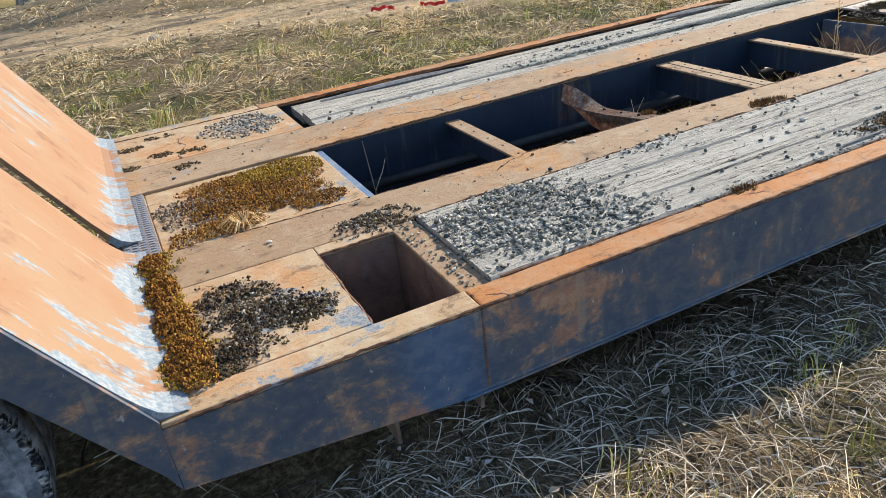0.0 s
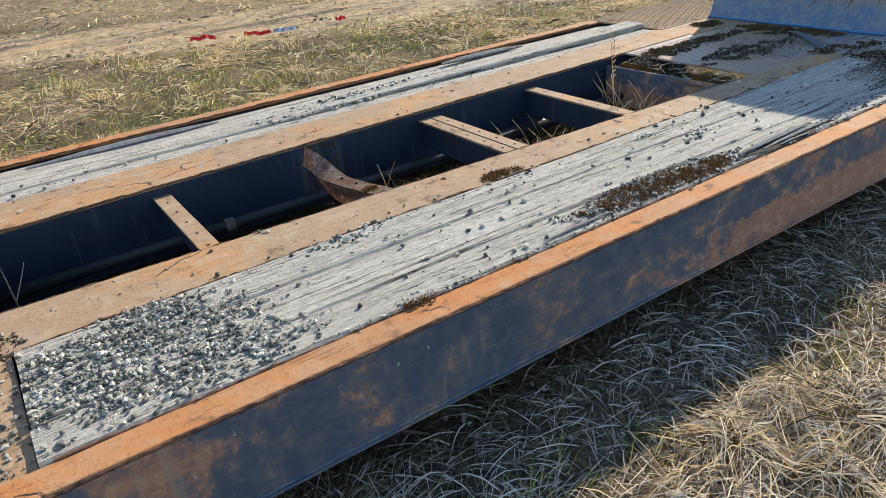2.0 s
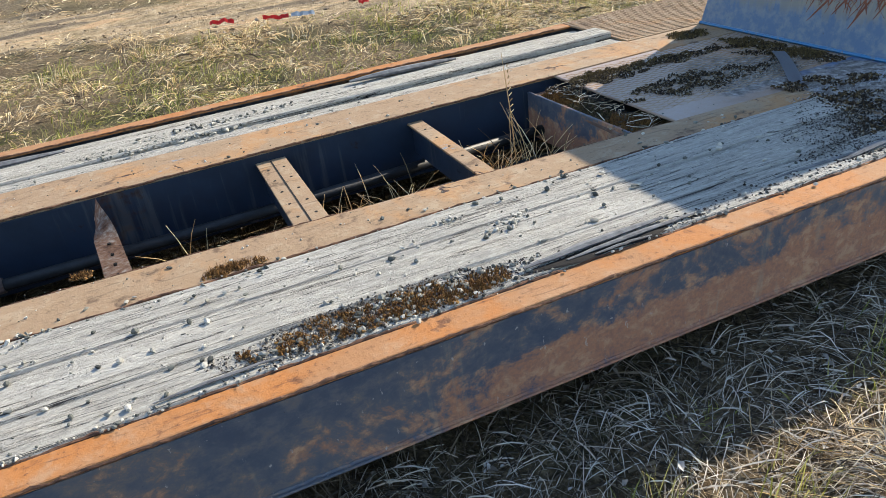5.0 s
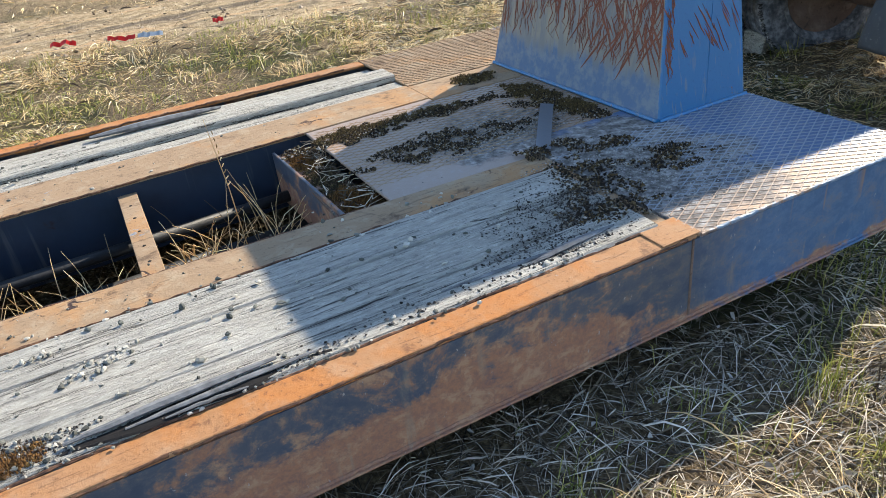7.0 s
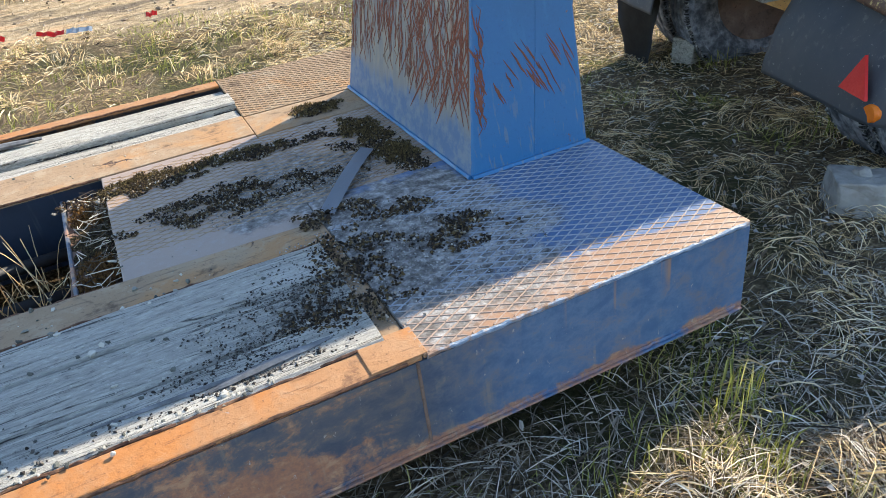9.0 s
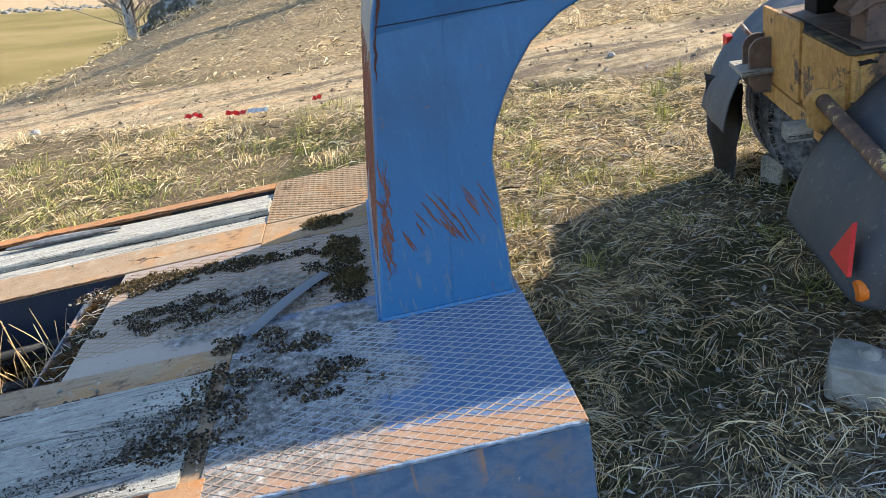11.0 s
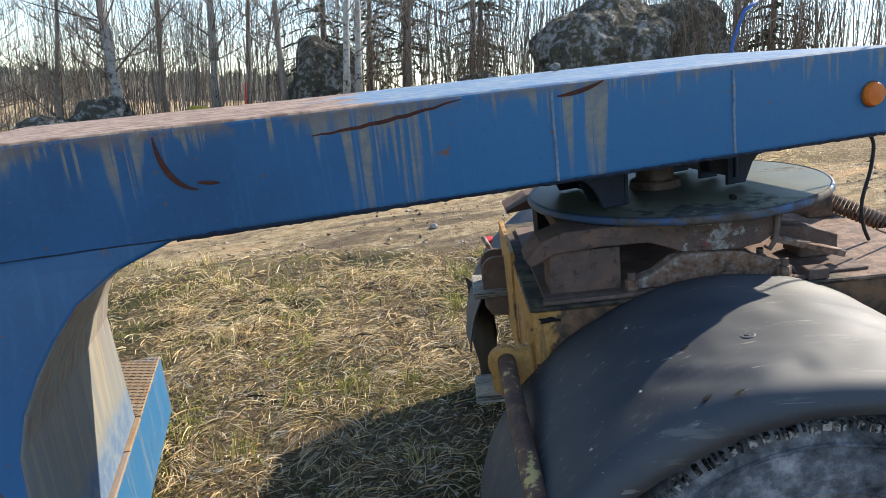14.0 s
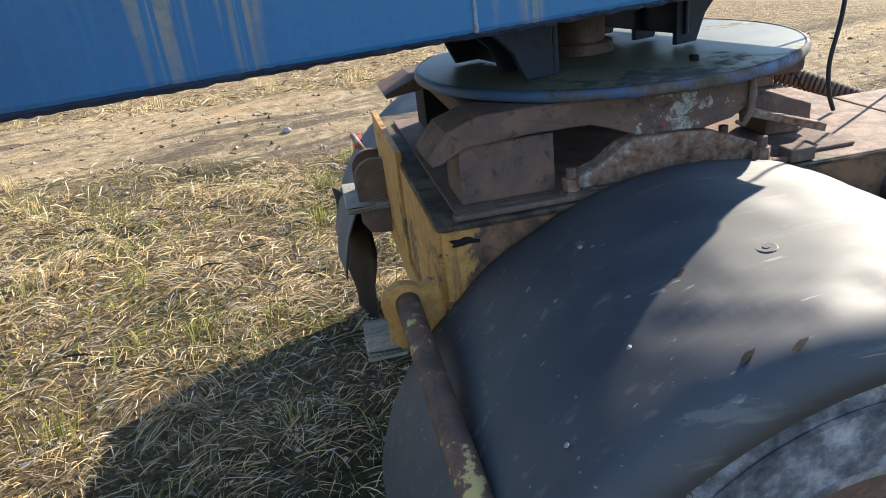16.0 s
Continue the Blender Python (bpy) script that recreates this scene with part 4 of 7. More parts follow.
plate("tread_strip", 0.18, 0.298, 2.452, 3.088, DECK - 0.006)
part("hole_wall", box(0.716, 0.728, 1.6, 2.15, 0.1, DECK - 0.014, 0.002), RUST_BROWN, trailer)
part("hole_wall", box(0.977, 0.99, 1.6, 2.15, 0.1, DECK - 0.024, 0.002), RUST_BROWN, trailer)
part("hole_wall", box(0.73, 0.976, 2.115, 2.127, 0.1, DECK - 0.014, 0.002), RUST_BROWN, trailer)
part("well_end", box(1.008, 1.02, 2.43, 3.1, 0.2, DECK - 0.026, 0.002), BLUE_SHADED, trailer)

# steep rear ramp up over the axle
def ramp_plate(y0, y1, z_lift=0.0):
    foot = [(0.25, 0.0035), (0.215, 0.009), (0.185, 0.024), (0.155, 0.058), (0.12, 0.108)]
    return prism([(x, DECK + z + z_lift) for x, z in foot] + [(-0.42, DECK + 0.985 + z_lift), (-0.42, DECK + 0.965 + z_lift), (0.168, DECK + 0.002 + z_lift)], y0, y1)


part("ramp_plate", ramp_plate(NEAR + 0.014, 2.5), RAMP, trailer, "steep rusty plate with flaking pale blue paint")
part("ramp_plate", ramp_plate(2.6, FAR - 0.014), RAMP, trailer, "steep rusty plate with flaking pale blue paint")
for y0, y1 in ((NEAR, NEAR + 0.012), (FAR - 0.012, FAR)):
    part("ramp_side", prism([(0.18, DECK + 0.004), (-0.42, DECK + 0.984), (-0.62, DECK + 0.98), (-0.59, 1.2), (-0.06, 0.66), (0.155, 0.335), (0.178, 0.28)], y0, y1), BLUE_SIDE, trailer, "blue side plate")
part("rear_bed", box(-2.6, -0.43, NEAR, FAR, 1.34, 1.44, 0.01), BLUE_SIDE, trailer)

# front platform
plate("deck_plate", 4.93, 5.0, NEAR + 0.094, 2.163, DECK - 0.004)
plate("front_plate", 5.002, 5.948, NEAR, 2.24, DECK + 0.002, mat=TREAD_BASE, label="blue diamond tread plate worn to rust")
plate("front_plate", 5.002, 5.948, 3.4, FAR, DECK + 0.002, label="rusty diamond tread plate")
part("centre_plate", slab([(4.425, well(4.425, WELL_NEAR) + 0.002), (5.0, WELL_NEAR[1] + 0.002), (5.0, 2.442), (5.948, 2.442), (5.948, 3.128), (5.0, 3.128), (5.0, WELL_FAR[1] - 0.002), (4.41, well(4.41, WELL_FAR) - 0.002)], DECK - 0.016, DECK - 0.004), TREAD_MID, trailer)
plate("centre_plate", 5.002, 5.948, 2.242, 2.44, DECK - 0.002, mat=TREAD_BASE)
plate("centre_plate", 5.002, 5.948, 3.13, 3.398, DECK - 0.002)
part("front_web", box(5.936, 5.948, NEAR + 0.012, FAR - 0.012, LOW, DECK - 0.014, 0.002), BLUE_NECK, trailer)
part("well_end", slab([(4.285, 2.335), (4.297, 2.335), (4.262, 3.15), (4.25, 3.15)], 0.22, 0.432), BLUE_SIDE, trailer, "blue end plate of the well")
part("channel_floor", rough_up(box(4.27, 4.42, 2.335, 3.15, 0.40, 0.415, 0.003), 0.003, 20), RUST_BROWN, trailer)
part("well_strip", box(1.021, 1.05, 2.44, 3.1, DECK - 0.03, DECK - 0.02, 0.002), NECK_BACK, trailer, "pale blue edge strip")


def cross(x0, x1, z, depth=0.1):
    lo, hi = well(x0, WELL_NEAR), well(x0, WELL_FAR)
    strap = part("cross_member", box(x0, x1, lo, hi, z - 0.01, z, 0.002), RUST_TOP, trailer, "rusty steel cross member with bolt holes")
    part("member_web", box(x0 + 0.02, x0 + 0.03, lo, hi, z - depth, z - 0.0105, 0.0), BLUE_SHADED, strap)


cross(1.665, 1.735, 0.43)
cross(2.95, 3.075, 0.43, 0.14)
cross(3.635, 3.705, 0.43, 0.14)

edge_rust([(0.2, NEAR + 0.001, DECK - 0.006), (4.98, NEAR + 0.001, DECK - 0.006)])
edge_rust([(1.1, NEAR + 0.094, DECK - 0.001), (4.9, NEAR + 0.094, DECK - 0.001)])
edge_rust([(1.1, 2.165, DECK - 0.001), (4.95, 2.165, DECK - 0.001)])
edge_rust([(1.0, well(1.0, WELL_NEAR) - 0.001, DECK - 0.004), (4.42, well(4.42, WELL_NEAR) - 0.001, DECK - 0.004)])
edge_rust([(1.0, well(1.0, WELL_FAR) + 0.001, DECK - 0.004), (4.42, well(4.42, WELL_FAR) + 0.001, DECK - 0.004)])
edge_rust([(0.72, 1.65, DECK - 0.003), (0.72, 2.105, DECK - 0.003), (0.975, 2.105, DECK - 0.003)])
edge_rust([(0.19, FAR - 0.092, DECK - 0.001), (4.9, FAR - 0.092, DECK - 0.001)])
edge_rust([(0.3, well(0.3, WELL_NEAR), DECK - 0.003), (1.0, well(1.0, WELL_NEAR), DECK - 0.003)])

# gooseneck
NECK = [(5.485, DECK), (5.641, 1.33), (5.655, 1.38), (5.7, 1.5), (5.735, 1.56), (5.79, 1.592), (5.85, 1.6), (6.7, 1.585), (8.325, 1.568),
        (8.33, 1.318), (7.3, 1.325), (6.45, 1.333), (6.33, 1.33), (6.21, 1.286), (6.11, 1.22), (6.05, 1.15), (6.006, 1.085), (5.96, 1.0), (5.934, 0.91), (5.928, DECK)]


def neck_side(z, far):
    k = min(1.0, max(0.0, (z - DECK) / 0.855))
    return 3.405 - 0.135 * k if far else 2.235 + 0.135 * k


def neck_bm():
    """Column and beam, with a fold across the side where the taper of the column ends."""
    bm = prism(NECK, 0, 0, taper=neck_side)
    for far in (0, 1):
        fold = [v for v in bm.verts if abs(v.co.z - 1.33) < 0.0005 and abs(v.co.y - neck_side(1.33, far)) < 0.001]
        bmesh.ops.connect_verts(bm, verts=fold)
    rim = [e for e in bm.edges if len(e.link_faces) == 2 and (abs(e.link_faces[0].normal.y) > 0.9) != (abs(e.link_faces[1].normal.y) > 0.9)]
    bmesh.ops.bevel(bm, geom=rim, offset=0.012, segments=3, affect="EDGES", profile=0.5)
    return bm


part("gooseneck", neck_bm(), BLUE_NECK, trailer, "blue painted gooseneck beam streaked with rust")

# ---- dolly under the gooseneck ----
DOLLY = BED @ pose(7.25, 2.5, 0, 0, 0, -15.0)
dolly = thing("dolly", "yellow rusty dolly with fifth wheel and black fenders", "dolly", DOLLY)
FC, FR = (0.515, 0.252), 0.74


GROOVES = ((66, -0.5, 77, -0.605, 0.016, 0.03), (75, -0.5, 87, -0.58, 0.012, 0.028), (80, -0.44, 92, -0.5, 0.007, 0.025), (88, -0.6, 104, -0.62, 0.01, 0.035), (95, -0.3, 112, -0.38, 0.008, 0.04))


def groove(a, v, a0, v0, a1, v1, wide):
    """Falls off with the distance of (a, v) from a line on the mudguard."""
    px, py, dx, dy = (a - a0) * FR, v - v0, (a1 - a0) * FR, v1 - v0
    k = max(0.0, min(1.0, (px * dx + py * dy) / (dx * dx + dy * dy)))
    d = math.hypot(px - k * dx, py - k * dy)
    return math.exp(-(d / wide) ** 2) - 0.35 * math.exp(-((d - 1.7 * wide) / wide) ** 2)


def dent_at(a, v, lip=-1):
    dent = 0.012 * noise.noise(Vector((a * 2.2, v * 5, 1.3))) + 0.004 * noise.noise(Vector((a * 7, v * 11, 4)))
    for a0, v0, a1, v1, deep, wide in GROOVES if lip < 0 else ():
        dent -= 0.34 * deep * groove(a, v, radians(a0), v0, radians(a1), v1, wide)
    return dent


def fender(v0, v1, lip):
    """Curved plastic mudguard with a rolled outer lip on the side of lip."""
    bm = bmesh.new()
    rows = []
    outer, inner = (v0, v1) if lip < 0 else (v1, v0)
    sections = [(FR - 0.07, outer), (FR - 0.045, outer - lip * 0.004), (FR - 0.018, outer - lip * 0.018), (FR - 0.004, outer - lip * 0.05)]
    span = abs(inner - outer)
    for k in range(1, 27):
        sections.append((FR, outer - lip * (0.05 + (span - 0.05) * k / 26)))
    n = 130
    for i in range(n + 1):
        a = radians(8.5 + 163.5 * i / n)
        row = []
        for r, v in sections:
            dent = dent_at(a, v, lip)
            rr = r + (dent if r > FR - 0.03 else dent * 0.4)
            row.append(bm.verts.new((FC[0] - rr * math.cos(a), v, FC[1] + rr * math.sin(a))))
        rows.append(row)
    for a, c in zip(rows, rows[1:]):
        for k in range(len(sections) - 1):
            bm.faces.new((a[k], a[k + 1], c[k + 1], c[k]))
    bmesh.ops.recalc_face_normals(bm, faces=bm.faces)
    bmesh.ops.solidify(bm, geom=bm.faces[:], thickness=0.006)
    return part("fender", bm, FENDER, dolly, "dented black plastic mudguard with dusty sheen", True)


near_fender = fender(-0.70, -0.012, -1)
far_fender = fender(1.085, 1.70, 1)


def on_fender(a, v, lift=0.0):
    lift += dent_at(radians(a), v)
    return (FC[0] - (FR + lift) * math.cos(radians(a)), v, FC[1] + (FR + lift) * math.sin(radians(a)))


def washer(a, v, r, mat, name, label):
    bm = lathe([(0.001, -0.004), (r, -0.004), (r, -0.0005), (r * 0.9, 0.0005), (r * 0.35, 0.0003), (r * 0.3, 0.0016), (0.001, 0.0016)], (0, 0, 0), "z", 20)
    ob = part(name, bm, mat, near_fender, label)
    ob.matrix_basis = Matrix.Translation(on_fender(a, v)) @ Matrix.Rotation(radians(a - 90), 4, "Y")
    return ob


washer(83.8, -0.418, 0.018, FENDER, "washer", "flush black washer")
washer(110, -0.42, 0.018, FENDER, "washer", "flush black washer")
for a, v, seed in ((72.8, -0.402, 1), (70.3, -0.635, 2), (75.0, -0.658, 3)):
    ob = part("tear", stone_bm(0.012, seed, 0.35, 2, 0.7), VOID, near_fender, "small tear in the plastic")
    ob.matrix_basis = Matrix.Translation(on_fender(a, v, 0.0005)) @ Matrix.Rotation(radians(a - 90), 4, "Y") @ Matrix.Rotation(0.5, 4, "Z") @ Matrix.Diagonal((1.2, 0.4, 0.12, 1))
for a, v, seed in ((50.1, -0.573, 4), (62, -0.5, 5), (66, -0.2, 6)):
    ob = part("paint_fleck", stone_bm(0.005, seed, 0.4, 1, 0.7), STONE, near_fender, "pale fleck")
    ob.matrix_basis = Matrix.Translation(on_fender(a, v, 0.004)) @ Matrix.Rotation(radians(a - 90), 4, "Y")


def wheel(v0, v1, parent, c, r):
    w, t = (v1 - v0) / 2, (v0 + v1) / 2
    prof = [(r * 0.56, -w * 0.7), (r * 0.62, -w * 0.95), (r * 0.72, -w), (r * 0.86, -w * 0.99), (r * 0.93, -w * 0.93), (r * 0.985, -w * 0.82), (r, -w * 0.6),
            (r, -w * 0.32), (r - 0.012, -w * 0.3), (r - 0.012, -w * 0.24), (r, -w * 0.22), (r, w * 0.22), (r - 0.012, w * 0.24), (r - 0.012, w * 0.3), (r, w * 0.32),
            (r, w * 0.6), (r * 0.985, w * 0.82), (r * 0.93, w * 0.93), (r * 0.86, w * 0.99), (r * 0.72, w), (r * 0.62, w * 0.95), (r * 0.56, w * 0.7)]
    tyre = part("tyre", lathe(prof, (c[0], t, c[1]), sides=72), TYRE, parent, "worn dusty tyre", True)
    bm = bmesh.new()
    rnd = random.Random(int(t * 1000))
    for k in range(210):
        a = 2 * math.pi * (k + rnd.uniform(-0.3, 0.3)) / 210
        for s in (-1, 1):
            lo, hi = sorted((s * w * 0.6, s * w * rnd.uniform(0.86, 0.95)))
            q = add_box(bm, -rnd.uniform(0.0015, 0.006), rnd.uniform(0.0015, 0.006), lo, hi, -0.018, rnd.uniform(-0.003, 0.002))
            bmesh.ops.transform(bm, matrix=Matrix.Translation((c[0], t, c[1])) @ Matrix.Rotation(a, 4, "Y") @ Matrix.Translation((0, 0, r - 0.004)), verts=q)
    tread = part("tread", bm, TREADWORN, tyre, "black and white worn shoulder tread")
    for ring in (0.68, 0.8, 0.9):
        for sd in (-1, 1):
            part("sidewall_ring", lathe([(r * ring - 0.005, sd * w * 0.97), (r * ring, sd * w * 1.012), (r * ring + 0.005, sd * w * 0.97)], (c[0], t, c[1]), "y", 72), TYRE, tyre)
    tread["kind"] = "stuff"
    part("rim", lathe([(0.03, -w * 0.3), (r * 0.3, -w * 0.35), (r * 0.5, -w * 0.75), (r * 0.58, -w * 0.8), (r * 0.57, w * 0.8), (r * 0.5, w * 0.75), (r * 0.3, w * 0.35), (0.03, w * 0.3)], (c[0], t, c[1]), sides=40), RUST_BROWN, tyre, "rusty steel rim")


for v0, v1 in ((-0.63, -0.36), (-0.33, -0.06), (1.13, 1.38), (1.41, 1.66)):
    wheel(v0, v1, dolly, (0.515, 0.37), 0.49)
part("axle", tube([(0.515, 0.0, 0.37), (0.515, 1.1, 0.37)], 0.06, 14), RUST_BROWN, dolly)

# chassis box: yellow side plates and a dark greasy top
chassis = part("chassis", box(-0.012, 1.22, 0.0, 1.06, 0.60, 0.93, 0.008), YELLOW, dolly, "flaking yellow chassis box")
part("drawbar", box(1.221, 2.6, 0.0, 0.42, 0.66, 0.93, 0.008), YELLOW, chassis, "rusty yellow drawbar beam")
part("drawbar_plate", rough_up(box(1.222, 2.6, -0.004, 0.44, 0.931, 0.943, 0.004), 0.003, 9), TOPGRIME, chassis, "pinkish rusted steel plate")
part("top_plate", rough_up(box(-0.02, 1.22, -0.004, 1.08, 0.931, 0.943, 0.004), 0.003, 9), TOPGRIME, chassis, "dark grimy steel top plate")
part("rear_plate", rough_up(box(-0.022, -0.008, 0.02, 0.5, 0.66, 0.93, 0.003), 0.004, 7), YELLOW, chassis, "bent yellow end plate")
part("rear_plate", rough_up(box(-0.03, -0.012, 0.505, 1.05, 0.64, 0.972, 0.003), 0.005, 7), YELLOW, chassis)
part("rear_beam", box(-0.03, 0.01, 0.02, 1.05, 0.55, 0.63, 0.006), YELLOW, chassis)
hole = part("plate_hole", stone_bm(0.022, 3.0, 0.6, 2, 0.8), VOID, chassis, "torn hole")
hole.matrix_basis = Matrix.Translation((0.035, -0.001, 0.905)) @ Matrix.Diagonal((1.3, 0.25, 0.7, 1))
part("side_seam", rough_up(tube([(-0.01, -0.002, 0.765), (0.6, -0.002, 0.765)], 0.006, 6), 0.004, 60), PALERUST, chassis)
part("edge_bead", rough_up(tube([(0.0, -0.006, 0.938), (2.59, -0.006, 0.938)], 0.006, 6), 0.004, 40), TOPGRIME, chassis)


def cheek(v):
    """Rounded mounting lug of the stub pipe."""
    bm = bmesh.new()
    n = 14
    pts = [(-0.105 + 0.05 * math.cos(a), 0.782 + 0.05 * math.sin(a)) for a in (math.pi * (0.25 + k / n) for k in range(n))]
    pts = [(-0.03, 0.835), *pts, (-0.145, 0.7), (-0.1, 0.665), (-0.03, 0.66)]
    return prism(pts, v, v + 0.025, bm)


lug = part("pipe_lug", cheek(0.0), YELLOW, dolly, "rusty yellow lug")
part("lug_board", rough_up(box(-0.2, -0.11, 0.05, 0.14, 0.63, 0.69, 0.005), 0.004, 15), WOOD, dolly, "pale end of a wooden board")
pipe = part("stub_pipe", tube([(-0.1, 0.02, 0.79), (-0.095, -0.3, 0.745), (-0.085, -0.655, 0.69)], 0.0265, 20, False), PIPE, dolly, "rusty pipe with flaking yellow paint", True)
part("pipe_bore", tube([(-0.085, -0.65, 0.691), (-0.089, -0.5, 0.714)], 0.0215, 16), VOID, pipe)
ear = [(-0.02, 0.85)] + [(-0.065 + 0.062 * math.cos(a), 0.79 + 0.062 * math.sin(a)) for a in (math.pi * (0.4 + 0.6 * k / 9) for k in range(10))] + [(-0.125, 0.64), (-0.1, 0.6), (-0.02, 0.59)]
part("far_bracket", prism(ear, 0.9, 0.925, bevel=0.003), RUST_BROWN, dolly, "rounded rusty bracket")
part("far_bracket", prism(ear, 1.02, 1.045, bevel=0.003), RUST_BROWN, dolly, "rounded rusty bracket")
part("far_rod", tube([(-0.05, 1.06, 0.8), (-0.08, 1.12, 0.84), (-0.1, 1.16, 0.875)], 0.011, 10), PALERUST, dolly, "thin pale steel rod", True)
part("bracket_board", rough_up(box(-0.17, -0.0, 0.86, 1.12, 0.69, 0.715, 0.005), 0.004, 9), WOOD, dolly, "grey wooden board")


def flap(u0, u1, v0, v1, z0, z1, seed):
    bm = bmesh.new()
    rows = []
    for i in range(13):
        z = z1 + (z0 - z1) * i / 12
        row = []
        for k in range(9):
            taper = 1 - 0.45 * smooth(0.2, 1.0, i / 12)
            q = 0.5 + (k / 8 - 0.5) * taper
            wob = 0.02 * noise.noise(Vector((z * 4, k * 0.4, seed)))
            edge = 0.03 * noise.noise(Vector((z * 7, seed, k > 4))) if k in (0, 8) else 0
            row.append(bm.verts.new((u0 + (u1 - u0) * q + edge, v0 + (v1 - v0) * q + wob, z)))
        rows.append(row)
    for a, c in zip(rows, rows[1:]):
        for k in range(8):
            bm.faces.new((a[k], a[k + 1], c[k + 1], c[k]))
    bmesh.ops.solidify(bm, geom=bm.faces[:], thickness=0.008)
    return part("mud_flap", bm, RUBBER, dolly, "torn black rubber mud flap", True)


flap(-0.2, -0.08, 1.6, 1.24, -0.02, 0.56, 3.0)
tri = bmesh.new()
tv = [tri.verts.new(v) for v in ((-0.228, -0.522, 0.463), (-0.186, -0.575, 0.584), (-0.226, -0.66, 0.452))]
tf = bmesh.ops.extrude_face_region(tri, geom=[tri.faces.new(tv)])
bmesh.ops.translate(tri, vec=(-0.012, 0, 0), verts=[v for v in tf["geom"] if isinstance(v, bmesh.types.BMVert)])
bmesh.ops.recalc_face_normals(tri, faces=tri.faces)
part("triangle_reflector", tri, RED, near_fender, "red triangular reflector")
part("tail_lens", lathe([(0.001, -0.225), (0.03, -0.225), (0.034, -0.215), (0.034, -0.2), (0.001, -0.2)], (0, 0, 0), "y", 24), ORANGE, near_fender, "round orange marker lens").matrix_basis = Matrix.Translation((0.015, -0.655, 0.40)) @ Matrix.Rotation(radians(-90), 4, "Z")
part("tail_lens", box(-0.075, -0.035, 1.6, 1.7, 0.60, 0.74, 0.006), RED, far_fender, "red tail lens")

# fifth wheel
disc = part("fifth_wheel_disc", lathe([(0.001, 0.001), (0.478, 0.001), (0.478, 0.0245), (0.001, 0.0262)], (0.535, 0.455, 1.147), "z", 96), DISC, dolly, "round greasy steel turntable disc")
part("disc_rim", rough_up(lathe([(0.4775, 0.0), (0.485, 0.002), (0.489, 0.008), (0.488, 0.018), (0.484, 0.024), (0.4775, 0.0262)], (0.535, 0.455, 1.147), "z", 140), 0.0018, 30), DISC_RIM, disc, "worn blue rim of the disc", True)
part("disc_bolt", rough_up(tube([(0.62, 0.138, 1.172), (0.62, 0.138, 1.185)], 0.011, 6), 0.003, 60), VOID, disc)


def arm(v0, v1):
    prof = [(-0.015, 1.07), (0.0, 1.05), (0.02, 1.053), (0.07, 1.082), (0.2, 1.087), (0.35, 1.085), (0.41, 1.062), (0.45, 1.05), (0.6, 1.038), (0.67, 1.052), (0.715, 1.082), (0.74, 1.145), (0.1, 1.145), (0.03, 1.12)]
    return prism(prof, v0, v1, bevel=0.006)


arm_bm = arm(0.06, 0.2)
bmesh.ops.triangulate(arm_bm, faces=arm_bm.faces[:])
bmesh.ops.subdivide_edges(arm_bm, edges=[e for e in arm_bm.edges if e.calc_length() > 0.05], cuts=3)
part("fifth_wheel_arm", rough_up(arm_bm, 0.004, 14), CAST, dolly, "brown cast side arm with pale flaking paint")
part("fifth_wheel_tail", prism([(-0.025, 1.105), (-0.02, 1.095), (0.22, 1.122), (0.22, 1.145), (0.06, 1.14)], 0.6, 0.8, bevel=0.005), CAST, dolly, "dark sloping tail of the fifth wheel")
part("base_plate", rough_up(box(0.03, 0.98, 0.05, 0.95, 0.944, 0.952, 0.003), 0.003, 12), RUST_BROWN, dolly, "dark brown mounting plate")
part("side_rail", rough_up(box(0.02, 0.78, 0.008, 0.03, 0.944, 0.958, 0.004), 0.003, 16), RUST_BROWN, dolly)
part("hook", tube([(0.712, 0.06, 1.135), (0.712, 0.052, 1.1), (0.706, 0.05, 1.06), (0.69, 0.05, 1.035), (0.675, 0.05, 1.045)], [0.009, 0.009, 0.008, 0.007, 0.005], 8), RUST_BROWN, dolly, "bent steel hook", True)
part("fifth_wheel_plate", box(0.1, 0.95, 0.2, 0.86, 1.09, 1.14, 0.015), RUST_BROWN, dolly, "brown cast fifth wheel plate")
part("support_and_gap_block", rough_up(box(0.055, 0.265, 0.075, 0.22, 0.953, 1.082, 0.004), 0.003, 12), CAST, dolly, "plain brown steel block")
# Black box added for the shaded gap under the disc; no steel block.
part("support_and_gap_block", box(0.1, 0.26, 0.72, 0.88, 0.953, 1.09, 0.004), VOID, dolly)
part("pedestal", rough_up(prism([(0.3, 0.953), (0.77, 0.953), (0.76, 0.974), (0.7, 1.0), (0.62, 1.032), (0.58, 1.04), (0.45, 1.047), (0.41, 1.035), (0.36, 1.0), (0.31, 0.982)], 0.05, 0.1, bevel=0.004), 0.003, 22), PALERUST, dolly, "pale scaly rusted pedestal")
part("pedestal", prism([(0.31, 0.953), (0.88, 0.953), (0.72, 1.0), (0.62, 1.085), (0.5, 1.085), (0.42, 1.02)], 0.6, 0.7), RUST_BROWN, dolly)
for u, v in ((0.285, 0.035), (0.72, 0.02), (0.7, 0.14), (0.56, 0.02)):
    b = part("bolt", tube([(u, v, 0.944), (u, v, 0.962)], 0.026, 6), RUST_BROWN, dolly)
    part("nut", tube([(u, v, 0.962), (u, v, 0.99)], 0.019, 6), PALERUST, b)
